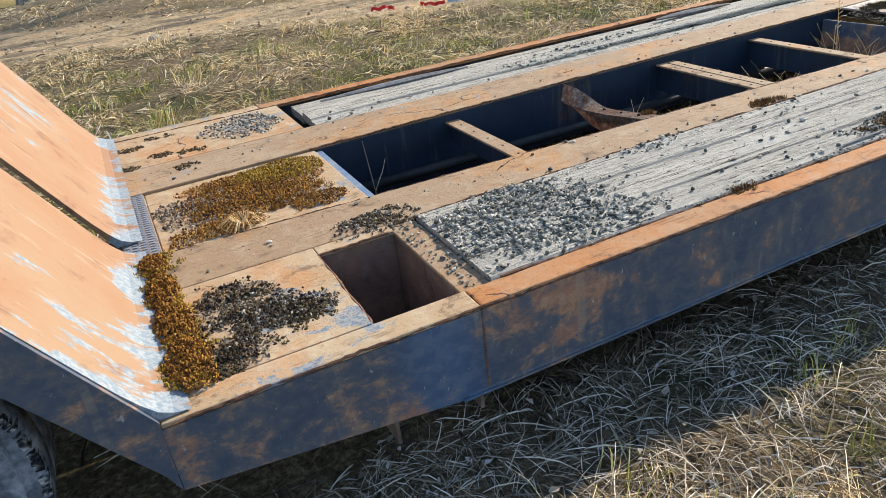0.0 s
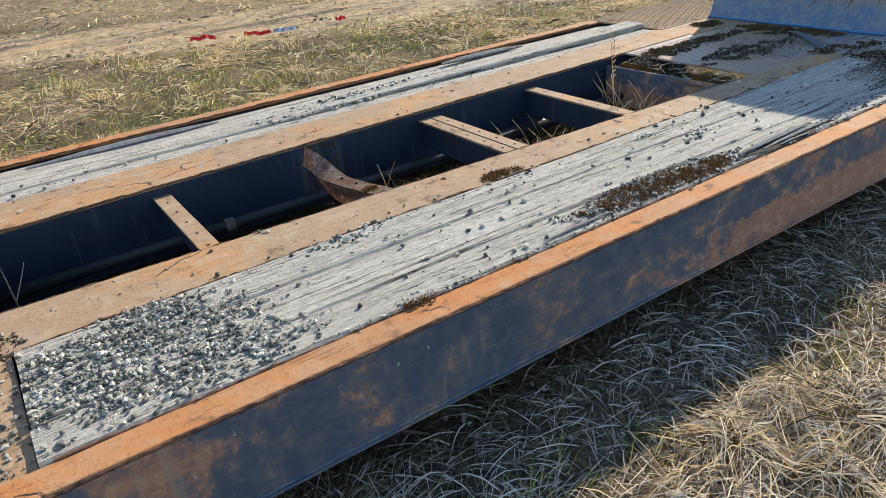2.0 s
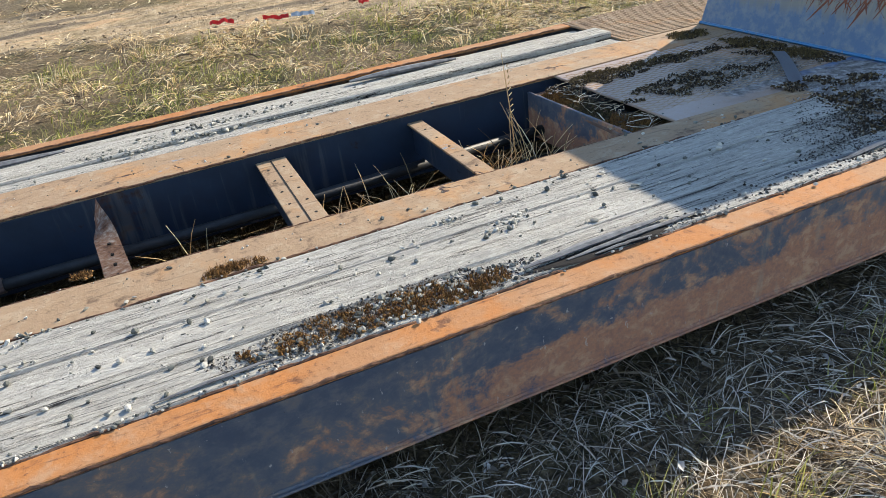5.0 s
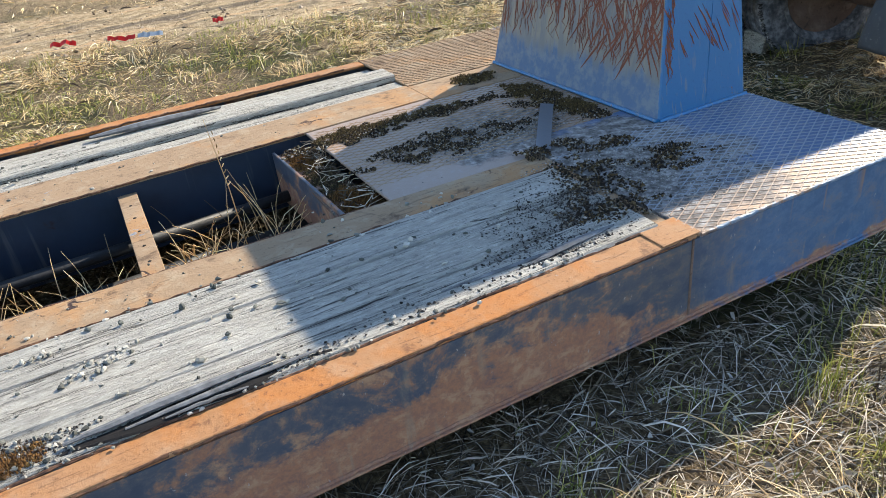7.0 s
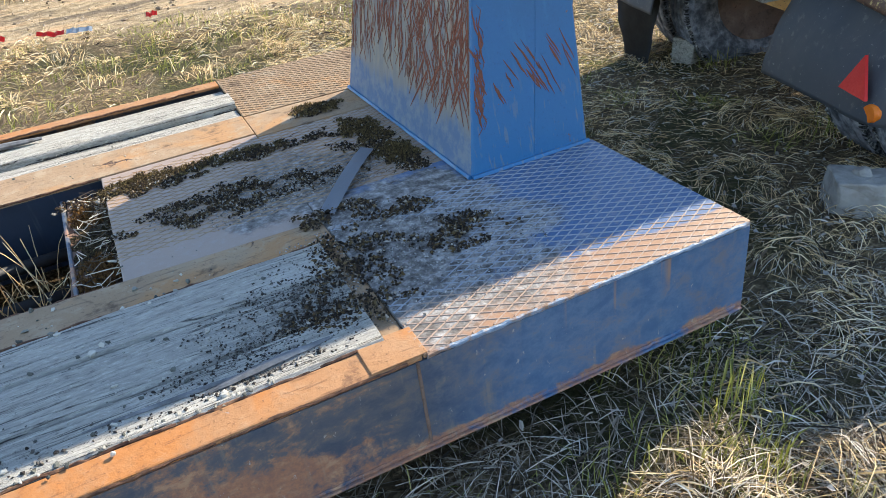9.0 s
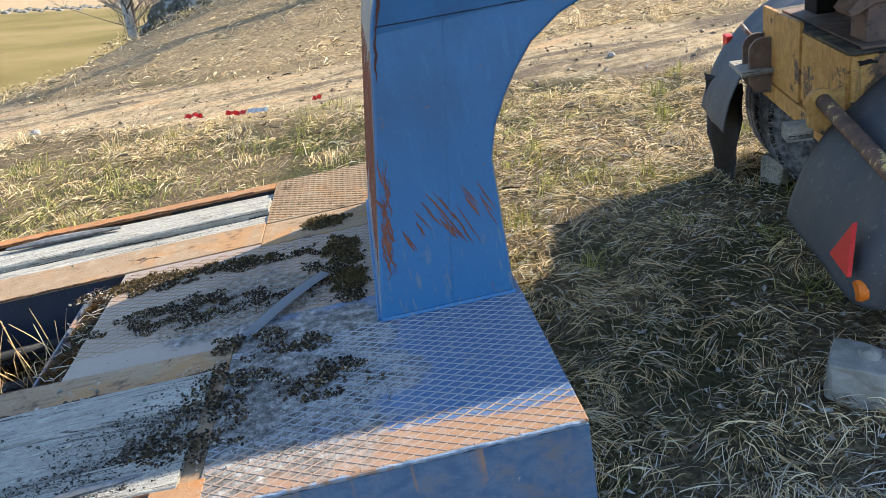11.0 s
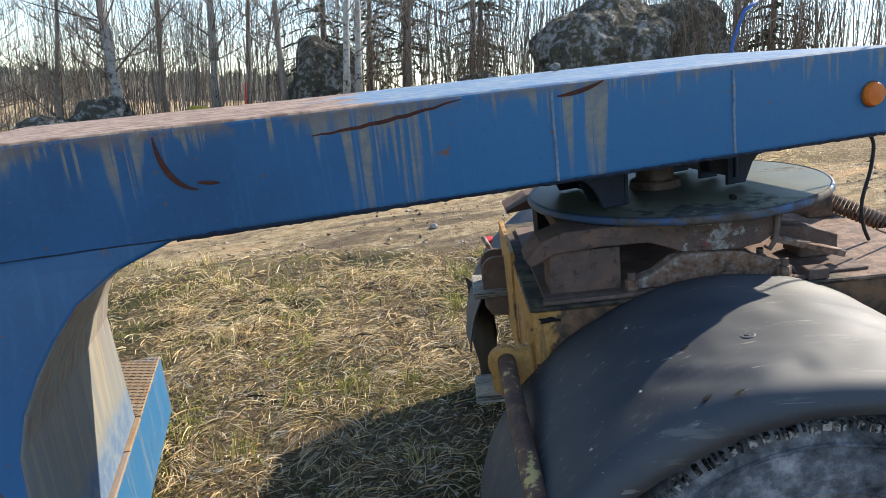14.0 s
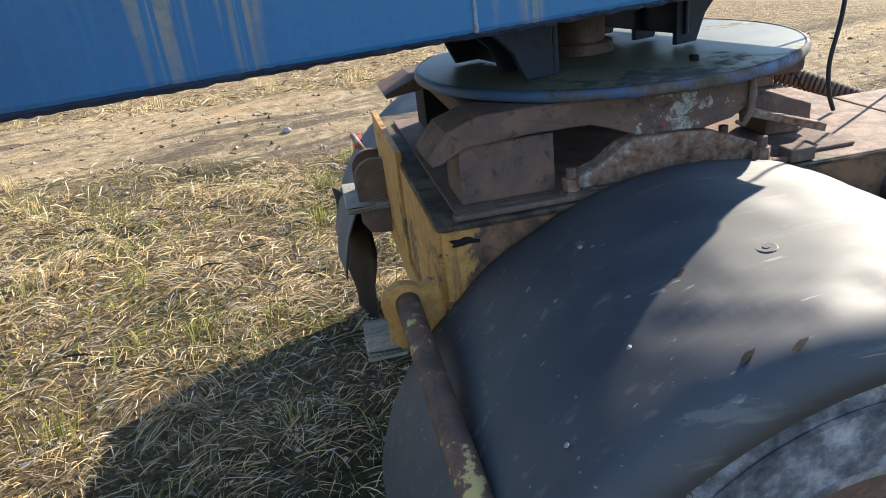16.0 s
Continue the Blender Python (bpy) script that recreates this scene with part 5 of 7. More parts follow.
    part("bolt_end", tube([(u, v, 0.99), (u, v, 1.012)], 0.011, 8), RUST_BROWN, b)
lever = part("release_lever", prism([(0.73, 1.055), (0.74, 1.07), (0.86, 1.055), (0.95, 1.02), (0.95, 0.975), (0.86, 1.0)], 0.17, 0.25, bevel=0.004), RUST_BROWN, dolly, "rusty release lever")
part("lever_bar", prism([(0.725, 1.04), (0.735, 1.055), (0.935, 0.99), (0.93, 0.972)], 0.09, 0.135, bevel=0.003), PALERUST, lever)
part("wedge", box(0.84, 0.93, 0.18, 0.3, 0.953, 0.99, 0.006), RUST_BROWN, dolly)
part("wedge", box(0.78, 0.84, -0.0, 0.05, 0.944, 0.975, 0.004), RUST_BROWN, dolly)
part("front_bracket", box(1.1, 1.19, 0.66, 0.8, 0.944, 1.03, 0.004), YELLOW, dolly, "yellow bracket")
part("cross_tube", tube([(1.06, 0.02, 0.85), (1.1, -0.55, 0.62)], 0.045, 16), RUST_BROWN, dolly, "dark rusty tube", True)
spring = bmesh.new()
pts = []
for i in range(26 * 14 + 1):
    a, k = 2 * math.pi * i / 14, i / (26 * 14)
    c = Vector((1.2, 0.735, 0.99)).lerp(Vector((1.47, 0.5, 0.85)), k)
    side = Vector((0.66, 0.75, 0))
    up = Vector((0.75, -0.66, -0.36)).normalized().cross(side)
    pts.append(c + 0.029 * (math.cos(a) * side + math.sin(a) * up))
add_tube(spring, pts, 0.0062, 5)
part("coil_spring", spring, RUST_BROWN, dolly, "long rusty coil spring", True)
part("spring_hook", tube([(1.47, 0.5, 0.85), (1.5, 0.46, 0.85), (1.49, 0.425, 0.84)], 0.008, 8), RUST_BROWN, dolly)

# kingpin ribs and pin under the gooseneck
def rib(x0, x1, y0, y1, way):
    """Triangular gusset, full depth at one end, hollow towards the other."""
    a, c = (x0, x1) if way > 0 else (x1, x0)
    w = c - a
    pts = [(a, 1.325), (c, 1.325), (c, 1.178), (c - 0.3 * w, 1.178), (c - 0.42 * w, 1.24), (c - 0.62 * w, 1.285), (a, 1.305)]
    return prism(pts, y0, y1, bevel=0.003)


for x0, x1, y0, y1, way in ((7.36, 7.60, 2.60, 2.615, 1), (7.36, 7.62, 2.72, 2.735, 1), (7.36, 7.62, 2.95, 2.965, 1), (7.98, 8.2, 2.63, 2.645, -1), (7.98, 8.2, 2.78, 2.795, -1), (7.98, 8.2, 2.95, 2.965, -1)):
    part("kingpin_rib", rib(x0, x1, y0, y1, way), NAVY, trailer, "dark blue gusset")
part("kingpin_bar", box(7.6, 7.615, 2.6, 2.965, 1.178, 1.325, 0.004), NAVY, trailer)
part("kingpin_bar", box(8.0, 8.012, 2.62, 2.965, 1.2, 1.325, 0.004), NAVY, trailer)
part("kingpin", lathe([(0.001, 1.176), (0.085, 1.176), (0.08, 1.2), (0.062, 1.205), (0.062, 1.325), (0.001, 1.325)], (7.82, 2.8, 0), "z", 32), RUST_BROWN, trailer, "rusty kingpin")

# ---- rear wheel of the trailer ----
rear = new("wheel")
rear.parent = trailer
wheel(1.62, 1.92, rear, (-0.55, 0.43), 0.48)

# ---- gooseneck fittings ----
neck = bpy.data.objects["gooseneck"]
neck.data.materials.append(NECK_BACK)
neck.data.materials.append(NECK_TOP)
for poly in neck.data.polygons:
    if poly.normal.x < -0.75:
        poly.material_index = 1
    elif poly.normal.z > 0.6:
        poly.material_index = 2
    elif poly.normal.x > 0.4 and poly.center.z < 1.3:
        poly.material_index = 1
lens = part("side_reflector", lathe([(0.001, -0.022), (0.03, -0.02), (0.034, -0.012), (0.034, 0.0), (0.001, 0.0)], (8.262, 2.369, 1.437), "y", 32), ORANGE, trailer, "round orange reflector")
part("reflector_bezel", lathe([(0.034, -0.004), (0.038, -0.004), (0.038, 0.0), (0.034, 0.0)], (8.262, 2.369, 1.437), "y", 32), RUST_BROWN, lens)


def weld(pts, r=0.005):
    bm = tube(pts, r, 5)
    return part("weld_seam", rough_up(bm, 0.002, 90), BLUE_NECK, neck)


def ny(z):
    return 2.235 + 0.135 * min(1.0, max(0.0, (z - DECK) / 0.855))


weld([(5.662 + (6.33 - 5.662) * k / 20, ny(1.345) - 0.001, 1.35 - 0.012 * k / 20) for k in range(21)], 0.0018)
bpy.data.objects["weld_seam"].data.materials[0] = NAVY
weld([(5.9 - 0.18 * k / 20, ny(1.58 - 1.1 * k / 20) - 0.0005, 1.575 - 1.095 * k / 20) for k in range(21)], 0.0016)
for x in (7.285, 7.81):
    seam = weld([(x + 0.004 * k / 8, 2.3685, 1.555 - 0.225 * k / 8) for k in range(9)], 0.0045)
    seam.data.materials.clear()
    seam.data.materials.append(PALEBLUE)
weld([(5.49 + 0.44 * k / 20, 2.233, DECK + 0.006) for k in range(21)], 0.009)
weld([(5.484, 2.24 + 1.16 * k / 30, DECK + 0.006) for k in range(31)], 0.009)

part("edge_bead", rough_up(tube([(6.34 + 1.98 * k / 160, 2.374, 1.3335 - 0.0145 * k / 160) for k in range(161)], 0.006, 6), 0.004, 55), NAVY, neck, "dark grimy lower edge")
rng = np.random.default_rng(5)


def scratch_bm(paths, nrm):
    """Bare rusty score marks: shallow tapered ridges along each path."""
    bm = bmesh.new()
    nrm = Vector(nrm)
    for pts, w in paths:
        rows = []
        n = len(pts)
        for i, p in enumerate(pts):
            p = Vector(p)
            d = (Vector(pts[min(i + 1, n - 1)]) - Vector(pts[max(i - 1, 0)])).normalized()
            s = d.cross(nrm).normalized()
            k = w * math.sin(math.pi * (0.08 + 0.84 * i / (n - 1)))
            rows.append((bm.verts.new(p + s * k), bm.verts.new(p + nrm * 0.0009), bm.verts.new(p - s * k)))
        for a, c in zip(rows, rows[1:]):
            bm.faces.new((a[0], a[1], c[1], c[0]))
            bm.faces.new((a[1], a[2], c[2], c[1]))
    bmesh.ops.recalc_face_normals(bm, faces=bm.faces)
    return bm


def near_face(x, z):
    return (x, ny(z) - 0.0008, z)


def back_face(y, z):
    y = max(ny(z) + 0.012, min(5.64 - ny(z) - 0.012, y))
    return (5.485 + (z - DECK) * 0.183 - 0.0012, y, z)


paths = []
for k in range(26):
    x = 5.54 + 0.4 * rng.random() ** 0.9
    z = 0.76 + 0.09 * rng.random() + 0.03 * math.sin(x * 40)
    ln = 0.05 + 0.1 * rng.random()
    sl = 0.35 + 0.25 * rng.random()
    pts = [near_face(x + sl * ln * i / 6 + 0.001 * rng.normal(), z - ln * i / 6) for i in range(7)]
    if max(p[0] for p in pts) < 5.925:
        paths.append((pts, 0.0018 + 0.0032 * rng.random()))
for k in range(20):
    x = 5.515 + 0.02 * rng.random()
    z = 0.6 + 0.3 * rng.random()
    x += (z - DECK) * 0.183
    paths.append(([near_face(x + 0.006 * rng.normal(), z + 0.1 * i / 5) for i in range(6)], 0.0016 + 0.0022 * rng.random()))
part("rust_scoring", scratch_bm(paths, (0, -1, 0.14)), SCRATCH, neck, "rusty scratches")["kind"] = "stuff"
paths = []
for k in range(620):
    y = 2.26 + 1.1 * rng.random()
    z = 0.75 + 0.75 * rng.random() ** 1.2 + 0.1 * math.sin(y * 9)
    ln = 0.06 + 0.14 * rng.random()
    pts = [back_face(y + 0.004 * rng.normal() + 0.1 * ln * i / 5 * rng.normal(), z - ln * i / 5) for i in range(6)]
    if z < 1.3 and z - ln > 0.62:
        paths.append((pts, 0.0011 + 0.0026 * rng.random()))
for k in range(70):
    y, z = 2.27 + 0.45 * rng.random(), 0.72 + 0.3 * rng.random()
    ln, tl = 0.05 + 0.12 * rng.random(), rng.choice((-1, 1)) * (0.4 + 0.5 * rng.random())
    pts = [back_face(max(2.25, y + tl * ln * i / 5), z - ln * i / 5) for i in range(6)]
    paths.append((pts, 0.002 + 0.003 * rng.random()))
part("rust_scoring", scratch_bm(paths, (-1, 0, 0.18)), SCRATCH, neck, "dense rusty scratches")["kind"] = "stuff"
# curved rust lines on the beam
paths = [([(6.68 + 0.37 * k / 16, 2.3688, 1.527 + 0.03 * (k / 16) ** 2 + 0.012 * k / 16 + 0.0015 * math.sin(k * 2.3)) for k in range(17)], 0.0048),
         ([(7.3 + 0.13 * k / 10, 2.368, 1.545 + 0.025 * (k / 10) ** 2) for k in range(11)], 0.006),
         ([(6.335 + 0.075 * (k / 10) ** 2, 2.3675, 1.57 - 0.13 * math.sin(k / 10 * 1.4)) for k in range(11)], 0.007),
         ([(6.41 + 0.05 * k / 5, 2.368, 1.458 - 0.008 * k / 5) for k in range(6)], 0.005),
         ([(5.632 + 0.03 * k / 8 + 0.003 * math.sin(k * 2), ny(1.2 + 0.15 * k / 8) - 0.003, 1.2 + 0.15 * k / 8) for k in range(9)], 0.004),
         ([(5.662 + 0.055 * k / 8 + 0.003 * math.sin(k * 3), 2.3665, 1.34 + 0.17 * k / 8) for k in range(9)], 0.005)]
part("rust_scoring", scratch_bm(paths, (0, -1, 0)), RUSTLINE, neck, "curved rust lines")["kind"] = "stuff"
knob = mesh_thing("stone", stone_bm(0.026, 4.2, 0.55, 2, 0.8), ROCK, BED @ pose(7.6, 3.08, 1.597), "small grey stone on the gooseneck beam", "stone")


def cable(name, pts, r, mat, label, category="cable"):
    cu = [Vector(p) for p in pts]
    out = []
    for i in range(len(cu) - 1):
        p0, p1, p2, p3 = cu[max(i - 1, 0)], cu[i], cu[i + 1], cu[min(i + 2, len(cu) - 1)]
        for k in range(6):
            t = k / 6
            out.append(0.5 * (2 * p1 + (p2 - p0) * t + (2 * p0 - 5 * p1 + 4 * p2 - p3) * t * t + (3 * p1 - p0 - 3 * p2 + p3) * t ** 3))
    out.append(cu[-1])
    return mesh_thing(name, tube(out, r, 8), mat, BED, label, category, smooth=True)


cable("air_hose", [(8.34, 2.52, 1.325), (8.423, 2.52, 1.278), (8.42, 2.515, 1.19), (8.385, 2.51, 1.08), (8.395, 2.51, 1.0), (8.418, 2.509, 0.948)], 0.0058, BLACK, "black rubber hose hanging from the gooseneck", "hose")
cable("cable", [(8.9, 2.62, 2.05), (8.86, 2.61, 1.7), (8.82, 2.6, 1.4), (8.77, 2.57, 1.15), (8.74, 2.55, 1.0), (8.722, 2.542, 0.948)], 0.0045, BLACK, "thin black cable hanging down to the dolly")

# ---- diamond tread ----
def tread_bm(x0, x1, y0, y1, z, pitch=0.042, slope=0.55, w=0.0032, h=0.0035):
    bm = bmesh.new()
    for sgn in (1, -1):
        k = slope * sgn
        lo = min(y0 - k * x0, y0 - k * x1)
        hi = max(y1 - k * x0, y1 - k * x1)
        c = lo
        while c < hi:
            xs = [x0, x1]
            for yy in (y0, y1):
                xs.append((yy - c) / k)
            xs = sorted(x for x in xs if x0 - 1e-9 <= x <= x1 + 1e-9 and y0 - 1e-6 <= k * x + c <= y1 + 1e-6)
            if len(xs) >= 2 and xs[-1] - xs[0] > 0.01:
                a, b = Vector((xs[0], k * xs[0] + c, z)), Vector((xs[-1], k * xs[-1] + c, z))
                d = (b - a).normalized()
                s = Vector((-d.y, d.x, 0)) * w
                up = Vector((0, 0, h))
                q = [bm.verts.new(p) for p in (a - s, a + up - s * 0.4, a + up + s * 0.4, a + s, b - s, b + up - s * 0.4, b + up + s * 0.4, b + s)]
                for f in ((0, 1, 5, 4), (1, 2, 6, 5), (2, 3, 7, 6)):
                    bm.faces.new([q[i] for i in f])
            c += pitch
    bmesh.ops.recalc_face_normals(bm, faces=bm.faces)
    return bm


part("tread_pattern", tread_bm(5.005, 5.945, NEAR + 0.004, 2.232, DECK + 0.0015, 0.03, 0.55, 0.0024, 0.0024), TREAD_BLUE, trailer, "raised diamond tread")
part("tread_pattern", tread_bm(5.005, 5.945, 3.41, FAR - 0.004, DECK + 0.0015, 0.034), RUST_TOP, trailer)
part("tread_pattern", tread_bm(4.42, 5.48, 2.445, 3.125, DECK - 0.0045, 0.03, 0.4, 0.0025, 0.0018), RUST_TOP, trailer)
part("tread_pattern", tread_bm(0.185, 0.295, 2.45, 3.12, DECK - 0.0065, 0.022, 0.4, 0.003, 0.004), TREAD_BLUE, trailer)
# ---- deck details ----
part("lip", rough_up(box(0.9, 5.94, NEAR - 0.014, NEAR - 0.001, LOW, LOW + 0.008, 0.003), 0.002, 6), BLUE_SIDE, trailer)
part("bottom_weld", rough_up(tube([(0.92 + 5.0 * k / 300, NEAR - 0.001, LOW + 0.01) for k in range(301)], 0.0055, 6), 0.004, 70), BLUE_SIDE, trailer)
for x in (0.985, 4.985):
    part("weld_seam", rough_up(tube([(x, NEAR - 0.001, LOW + 0.01), (x, NEAR - 0.001, DECK - 0.01)], 0.004, 6), 0.002, 80), RUST_BROWN, trailer)
part("edge_weld", rough_up(tube([(5.01 + 0.93 * k / 60, NEAR - 0.001, DECK - 0.004) for k in range(61)], 0.0062, 8), 0.003, 60), PALEBLUE, trailer, "pale blue weld bead")
part("corner_plate", rough_up(box(4.88, 5.015, NEAR + 0.002, NEAR + 0.11, DECK - 0.002, DECK + 0.004, 0.002), 0.002, 10), RUST_EDGE, trailer)


def flap_strap():
    """Bent loose steel strap on the front platform."""
    bm = bmesh.new()
    rows = []
    for i in range(13):
        k = i / 12
        x, y = 5.03 + 0.27 * k, 2.32 + 0.36 * k
        z = DECK + 0.006 + 0.016 * math.sin(k * 2.6)
        rows.append([bm.verts.new((x + sx * 0.6, y - sx * 0.8, z)) for sx in (-0.028, 0.028)])
    for a, c in zip(rows, rows[1:]):
        bm.faces.new((a[0], a[1], c[1], c[0]))
    bmesh.ops.solidify(bm, geom=bm.faces[:], thickness=0.006)
    return bm


part("loose_strap", flap_strap(), TREAD_BLUE, trailer, "bent blue steel strap")


def bent_bracket():
    """Flat strap from the near beam whose far end is twisted upright, with a web below."""
    bm = bmesh.new()
    tops, webs = [], []
    for i in range(25):
        k = i / 24
        twist = smooth(0.6, 0.98, k)
        c = Vector((2.395 - 0.075 * k, 2.4 + 0.7 * k, 0.435 - 0.05 * math.sin(min(1.0, k * 1.25) * 1.57) + 0.045 * twist))
        w = Vector((1, 0, 0)).lerp(Vector((0.35, 0.25, 0.9)), twist).normalized() * 0.042
        tops.append([bm.verts.new(c - w), bm.verts.new(c + w)])
        webs.append([bm.verts.new(c - w + Vector((0.002, 0, -0.004))), bm.verts.new(c - w + Vector((0.015, 0, -0.02 - 0.075 * math.sin(math.pi * min(1, k * 1.1)) * (1 - twist))))])
    for rows in (tops, webs):
        for a, c in zip(rows, rows[1:]):
            bm.faces.new((a[0], a[1], c[1], c[0]))
    bmesh.ops.solidify(bm, geom=bm.faces[:], thickness=0.007)
    return bm


bracket = part("bent_bracket", bent_bracket(), PALERUST, trailer, "twisted pale rusty steel bracket")
for i in range(4):
    part("bolt_hole", tube([(2.385 - 0.01 * i, 2.48 + 0.11 * i, 0.4), (2.385 - 0.01 * i, 2.48 + 0.11 * i, 0.43 - 0.012 * i)], 0.006, 8), VOID, bracket)
# bolt holes along the cross members
for x0, x1, z in ((1.665, 1.735, 0.43), (2.95, 3.075, 0.43), (3.635, 3.705, 0.43)):
    for i in range(5):
        for x in ((x0 + x1) / 2,) if x1 - x0 < 0.1 else (x0 + 0.03, x1 - 0.03):
            part("bolt_hole", tube([(x, 2.52 + 0.125 * i, z - 0.006), (x, 2.52 + 0.125 * i, z + 0.0012)], 0.006, 8), VOID, trailer)
part("member_gap", box(3.008, 3.014, 2.4, 3.12, 0.4302, 0.4315, 0.0), VOID, trailer)
for y, z, r in ((3.04, 0.255, 0.024), (2.9, 0.17, 0.03)):
    part("shaft_pipe", tube([(1.03, y, z), (2.6, y + 0.01, z - 0.01), (4.29, y, z + 0.02)], r, 12), BLACK, trailer, "", True)
part("pipe_joint", tube([(1.9, 3.045, 0.25), (1.94, 3.045, 0.25)], 0.03, 12), RUST_BROWN, trailer)

# splintered edge of the outer plank
def splinter(x0, x1, y, z, seed, w=0.02, tilt=0.02):
    bm = bmesh.new()
    pts = [(x0 + (x1 - x0) * i / 10, y + tilt * i / 10 + 0.004 * noise.noise(Vector((i * 0.7, seed, 0))), z + 0.006 * math.sin(i / 10 * math.pi)) for i in range(11)]
    add_tube(bm, pts, [w * (0.25 + 0.75 * math.sin(math.pi * (0.06 + 0.88 * i / 10))) for i in range(11)], 6)
    for v in bm.verts:
        v.co.z = z + (v.co.z - z) * 0.55
    return part("splinter", bm, WOOD_DARK, trailer, "split grey splinter of wood")


hollow = tube([(3.36 + 0.062 * i, 1.668 + 0.006 * math.sin(i * 1.7), 0.482) for i in range(11)], [0.004 + 0.022 * math.sin(math.pi * (0.05 + 0.09 * i)) for i in range(11)], 8)
for v in hollow.verts:
    v.co.z = 0.482 + (v.co.z - 0.482) * 0.2
part("rotten_hollow", rough_up(hollow, 0.004, 30), VOID, trailer, "rotten dark hollow in the plank edge")
splinter(3.4, 3.86, 1.686, 0.492, 1.0, 0.014, 0.016)
splinter(3.52, 3.95, 1.664, 0.488, 2.0, 0.009, 0.012)
splinter(3.6, 3.78, 1.65, 0.486, 8.0, 0.006, -0.004)
splinter(2.45, 2.75, 1.668, 0.485, 9.0, 0.006, 0.01)
splinter(4.55, 4.85, 1.69, 0.484, 3.0, 0.013, 0.03)
splinter(4.3, 4.75, 1.72, 0.482, 5.0, 0.008, -0.02)
splinter(3.6, 4.2, 3.87, 0.47, 6.0, 0.03, -0.03)
splinter(1.3, 2.2, 3.88, 0.455, 7.0, 0.03, 0.0)


# ---- loose gravel, moss and litter on the deck ----
def ico():
    bm = bmesh.new()
    bmesh.ops.create_icosphere(bm, subdivisions=1, radius=1)
    v = np.array([x.co[:] for x in bm.verts])
    f = np.array([[q.index for q in x.verts] for x in bm.faces])
    bm.free()
    return v, f


ICO_V, ICO_F = ico()


OCT_V = np.array([(1, 0, 0), (-1, 0, 0), (0, 1, 0), (0, -1, 0), (0, 0, 1), (0, 0, -1)], float)
OCT_F = np.array([(0, 2, 4), (2, 1, 4), (1, 3, 4), (3, 0, 4), (2, 0, 5), (1, 2, 5), (3, 1, 5), (0, 3, 5)])


def pebbles(name, spots, mat, label, category="gravel", flat=0.75, grains=False):
    """spots: x, y, z, radius for each stone, in the trailer's axes."""
    SV, SF = (OCT_V, OCT_F) if grains else (ICO_V, ICO_F)
    n = len(spots)
    spots = np.array(spots)
    jag = 1 + 0.75 * (rng.random((n, len(SV), 1)) - 0.5)
    sq = np.stack([0.7 + 0.8 * rng.random(n), 0.6 + 0.5 * rng.random(n), flat * (0.6 + 0.7 * rng.random(n))], 1)[:, None]
    v = SV[None] * jag * sq * spots[:, None, 3:4]
    a = rng.random(n) * 6.283
    c, s = np.cos(a)[:, None], np.sin(a)[:, None]
    v = np.stack([v[..., 0] * c - v[..., 1] * s, v[..., 0] * s + v[..., 1] * c, v[..., 2]], -1)
    v += spots[:, None, :3] + np.array([0, 0, 1]) * (0.55 * flat * spots[:, None, 3:4])
    f = SF[None] + (np.arange(n) * len(SV))[:, None, None]
    return from_arrays(name, v.reshape(-1, 3).tolist(), f.reshape(-1, 3).tolist(), mat, BED, label, category)


def blob_spots(cx, cy, rx, ry, n, z, r0, r1, power=1.6):
    out = []
    for _ in range(n):
        a, d = rng.random() * 6.283, rng.random() ** 0.6
        wob = 1 + 0.35 * noise.noise(Vector((math.cos(a) * 1.7 + cx, math.sin(a) * 1.7 + cy, 2)))
        out.append((cx + rx * d * wob * math.cos(a), cy + ry * d * wob * math.sin(a), z, r0 + (r1 - r0) * rng.random() ** power))
    return out


def within(spots, x0, x1, y0, y1):
    return [s for s in spots if x0 < s[0] < x1 and y0 < s[1] < y1]


ZP = 0.482
spots = within(blob_spots(4.72, 1.74, 0.28, 0.075, 1500, ZP, 0.001, 0.005, 2.5) + blob_spots(4.85, 1.95, 0.14, 0.16, 900, ZP, 0.001, 0.005, 2.5) + [(2.6 + 2.3 * rng.random() ** 0.6, 1.665 + 0.03 * abs(rng.normal()), ZP, 0.0012 + 0.005 * rng.random() ** 3) for _ in range(800)], 2.5, 4.95, 1.65, 2.15)
spots += within(blob_spots(3.02, 1.72, 0.45, 0.08, 2600, ZP, 0.001, 0.0055, 2.4) + blob_spots(4.78, 1.86, 0.24, 0.17, 1500, ZP, 0.001, 0.0045, 2.5) + blob_spots(3.7, 1.67, 0.35, 0.03, 700, ZP, 0.001, 0.005, 2.4), 2.4, 4.97, 1.65, 2.15)
pebbles("soil", spots, GRIT_DARK, "dark crumbly soil along the plank ends", "soil", grains=True)
spots = within(blob_spots(1.33, 1.94, 0.29, 0.21, 1300, ZP, 0.002, 0.0088, 2.0) + blob_spots(1.36, 1.9, 0.36, 0.25, 1500, ZP, 0.0012, 0.008, 3.0) + blob_spots(1.5, 1.74, 0.3, 0.09, 500, ZP, 0.0012, 0.009, 2.6), 1.085, 2.4, 1.66, 2.15)
spots += within([(1.08 + 0.55 * rng.random() ** 1.5, 1.66 + 0.49 * rng.random(), ZP, 0.0015 + 0.008 * rng.random() ** 3) for _ in range(300)], 1.08, 2, 1.66, 2.15)
pebbles("gravel", spots, GRAVEL, "grey crushed gravel spread on the deck planks")
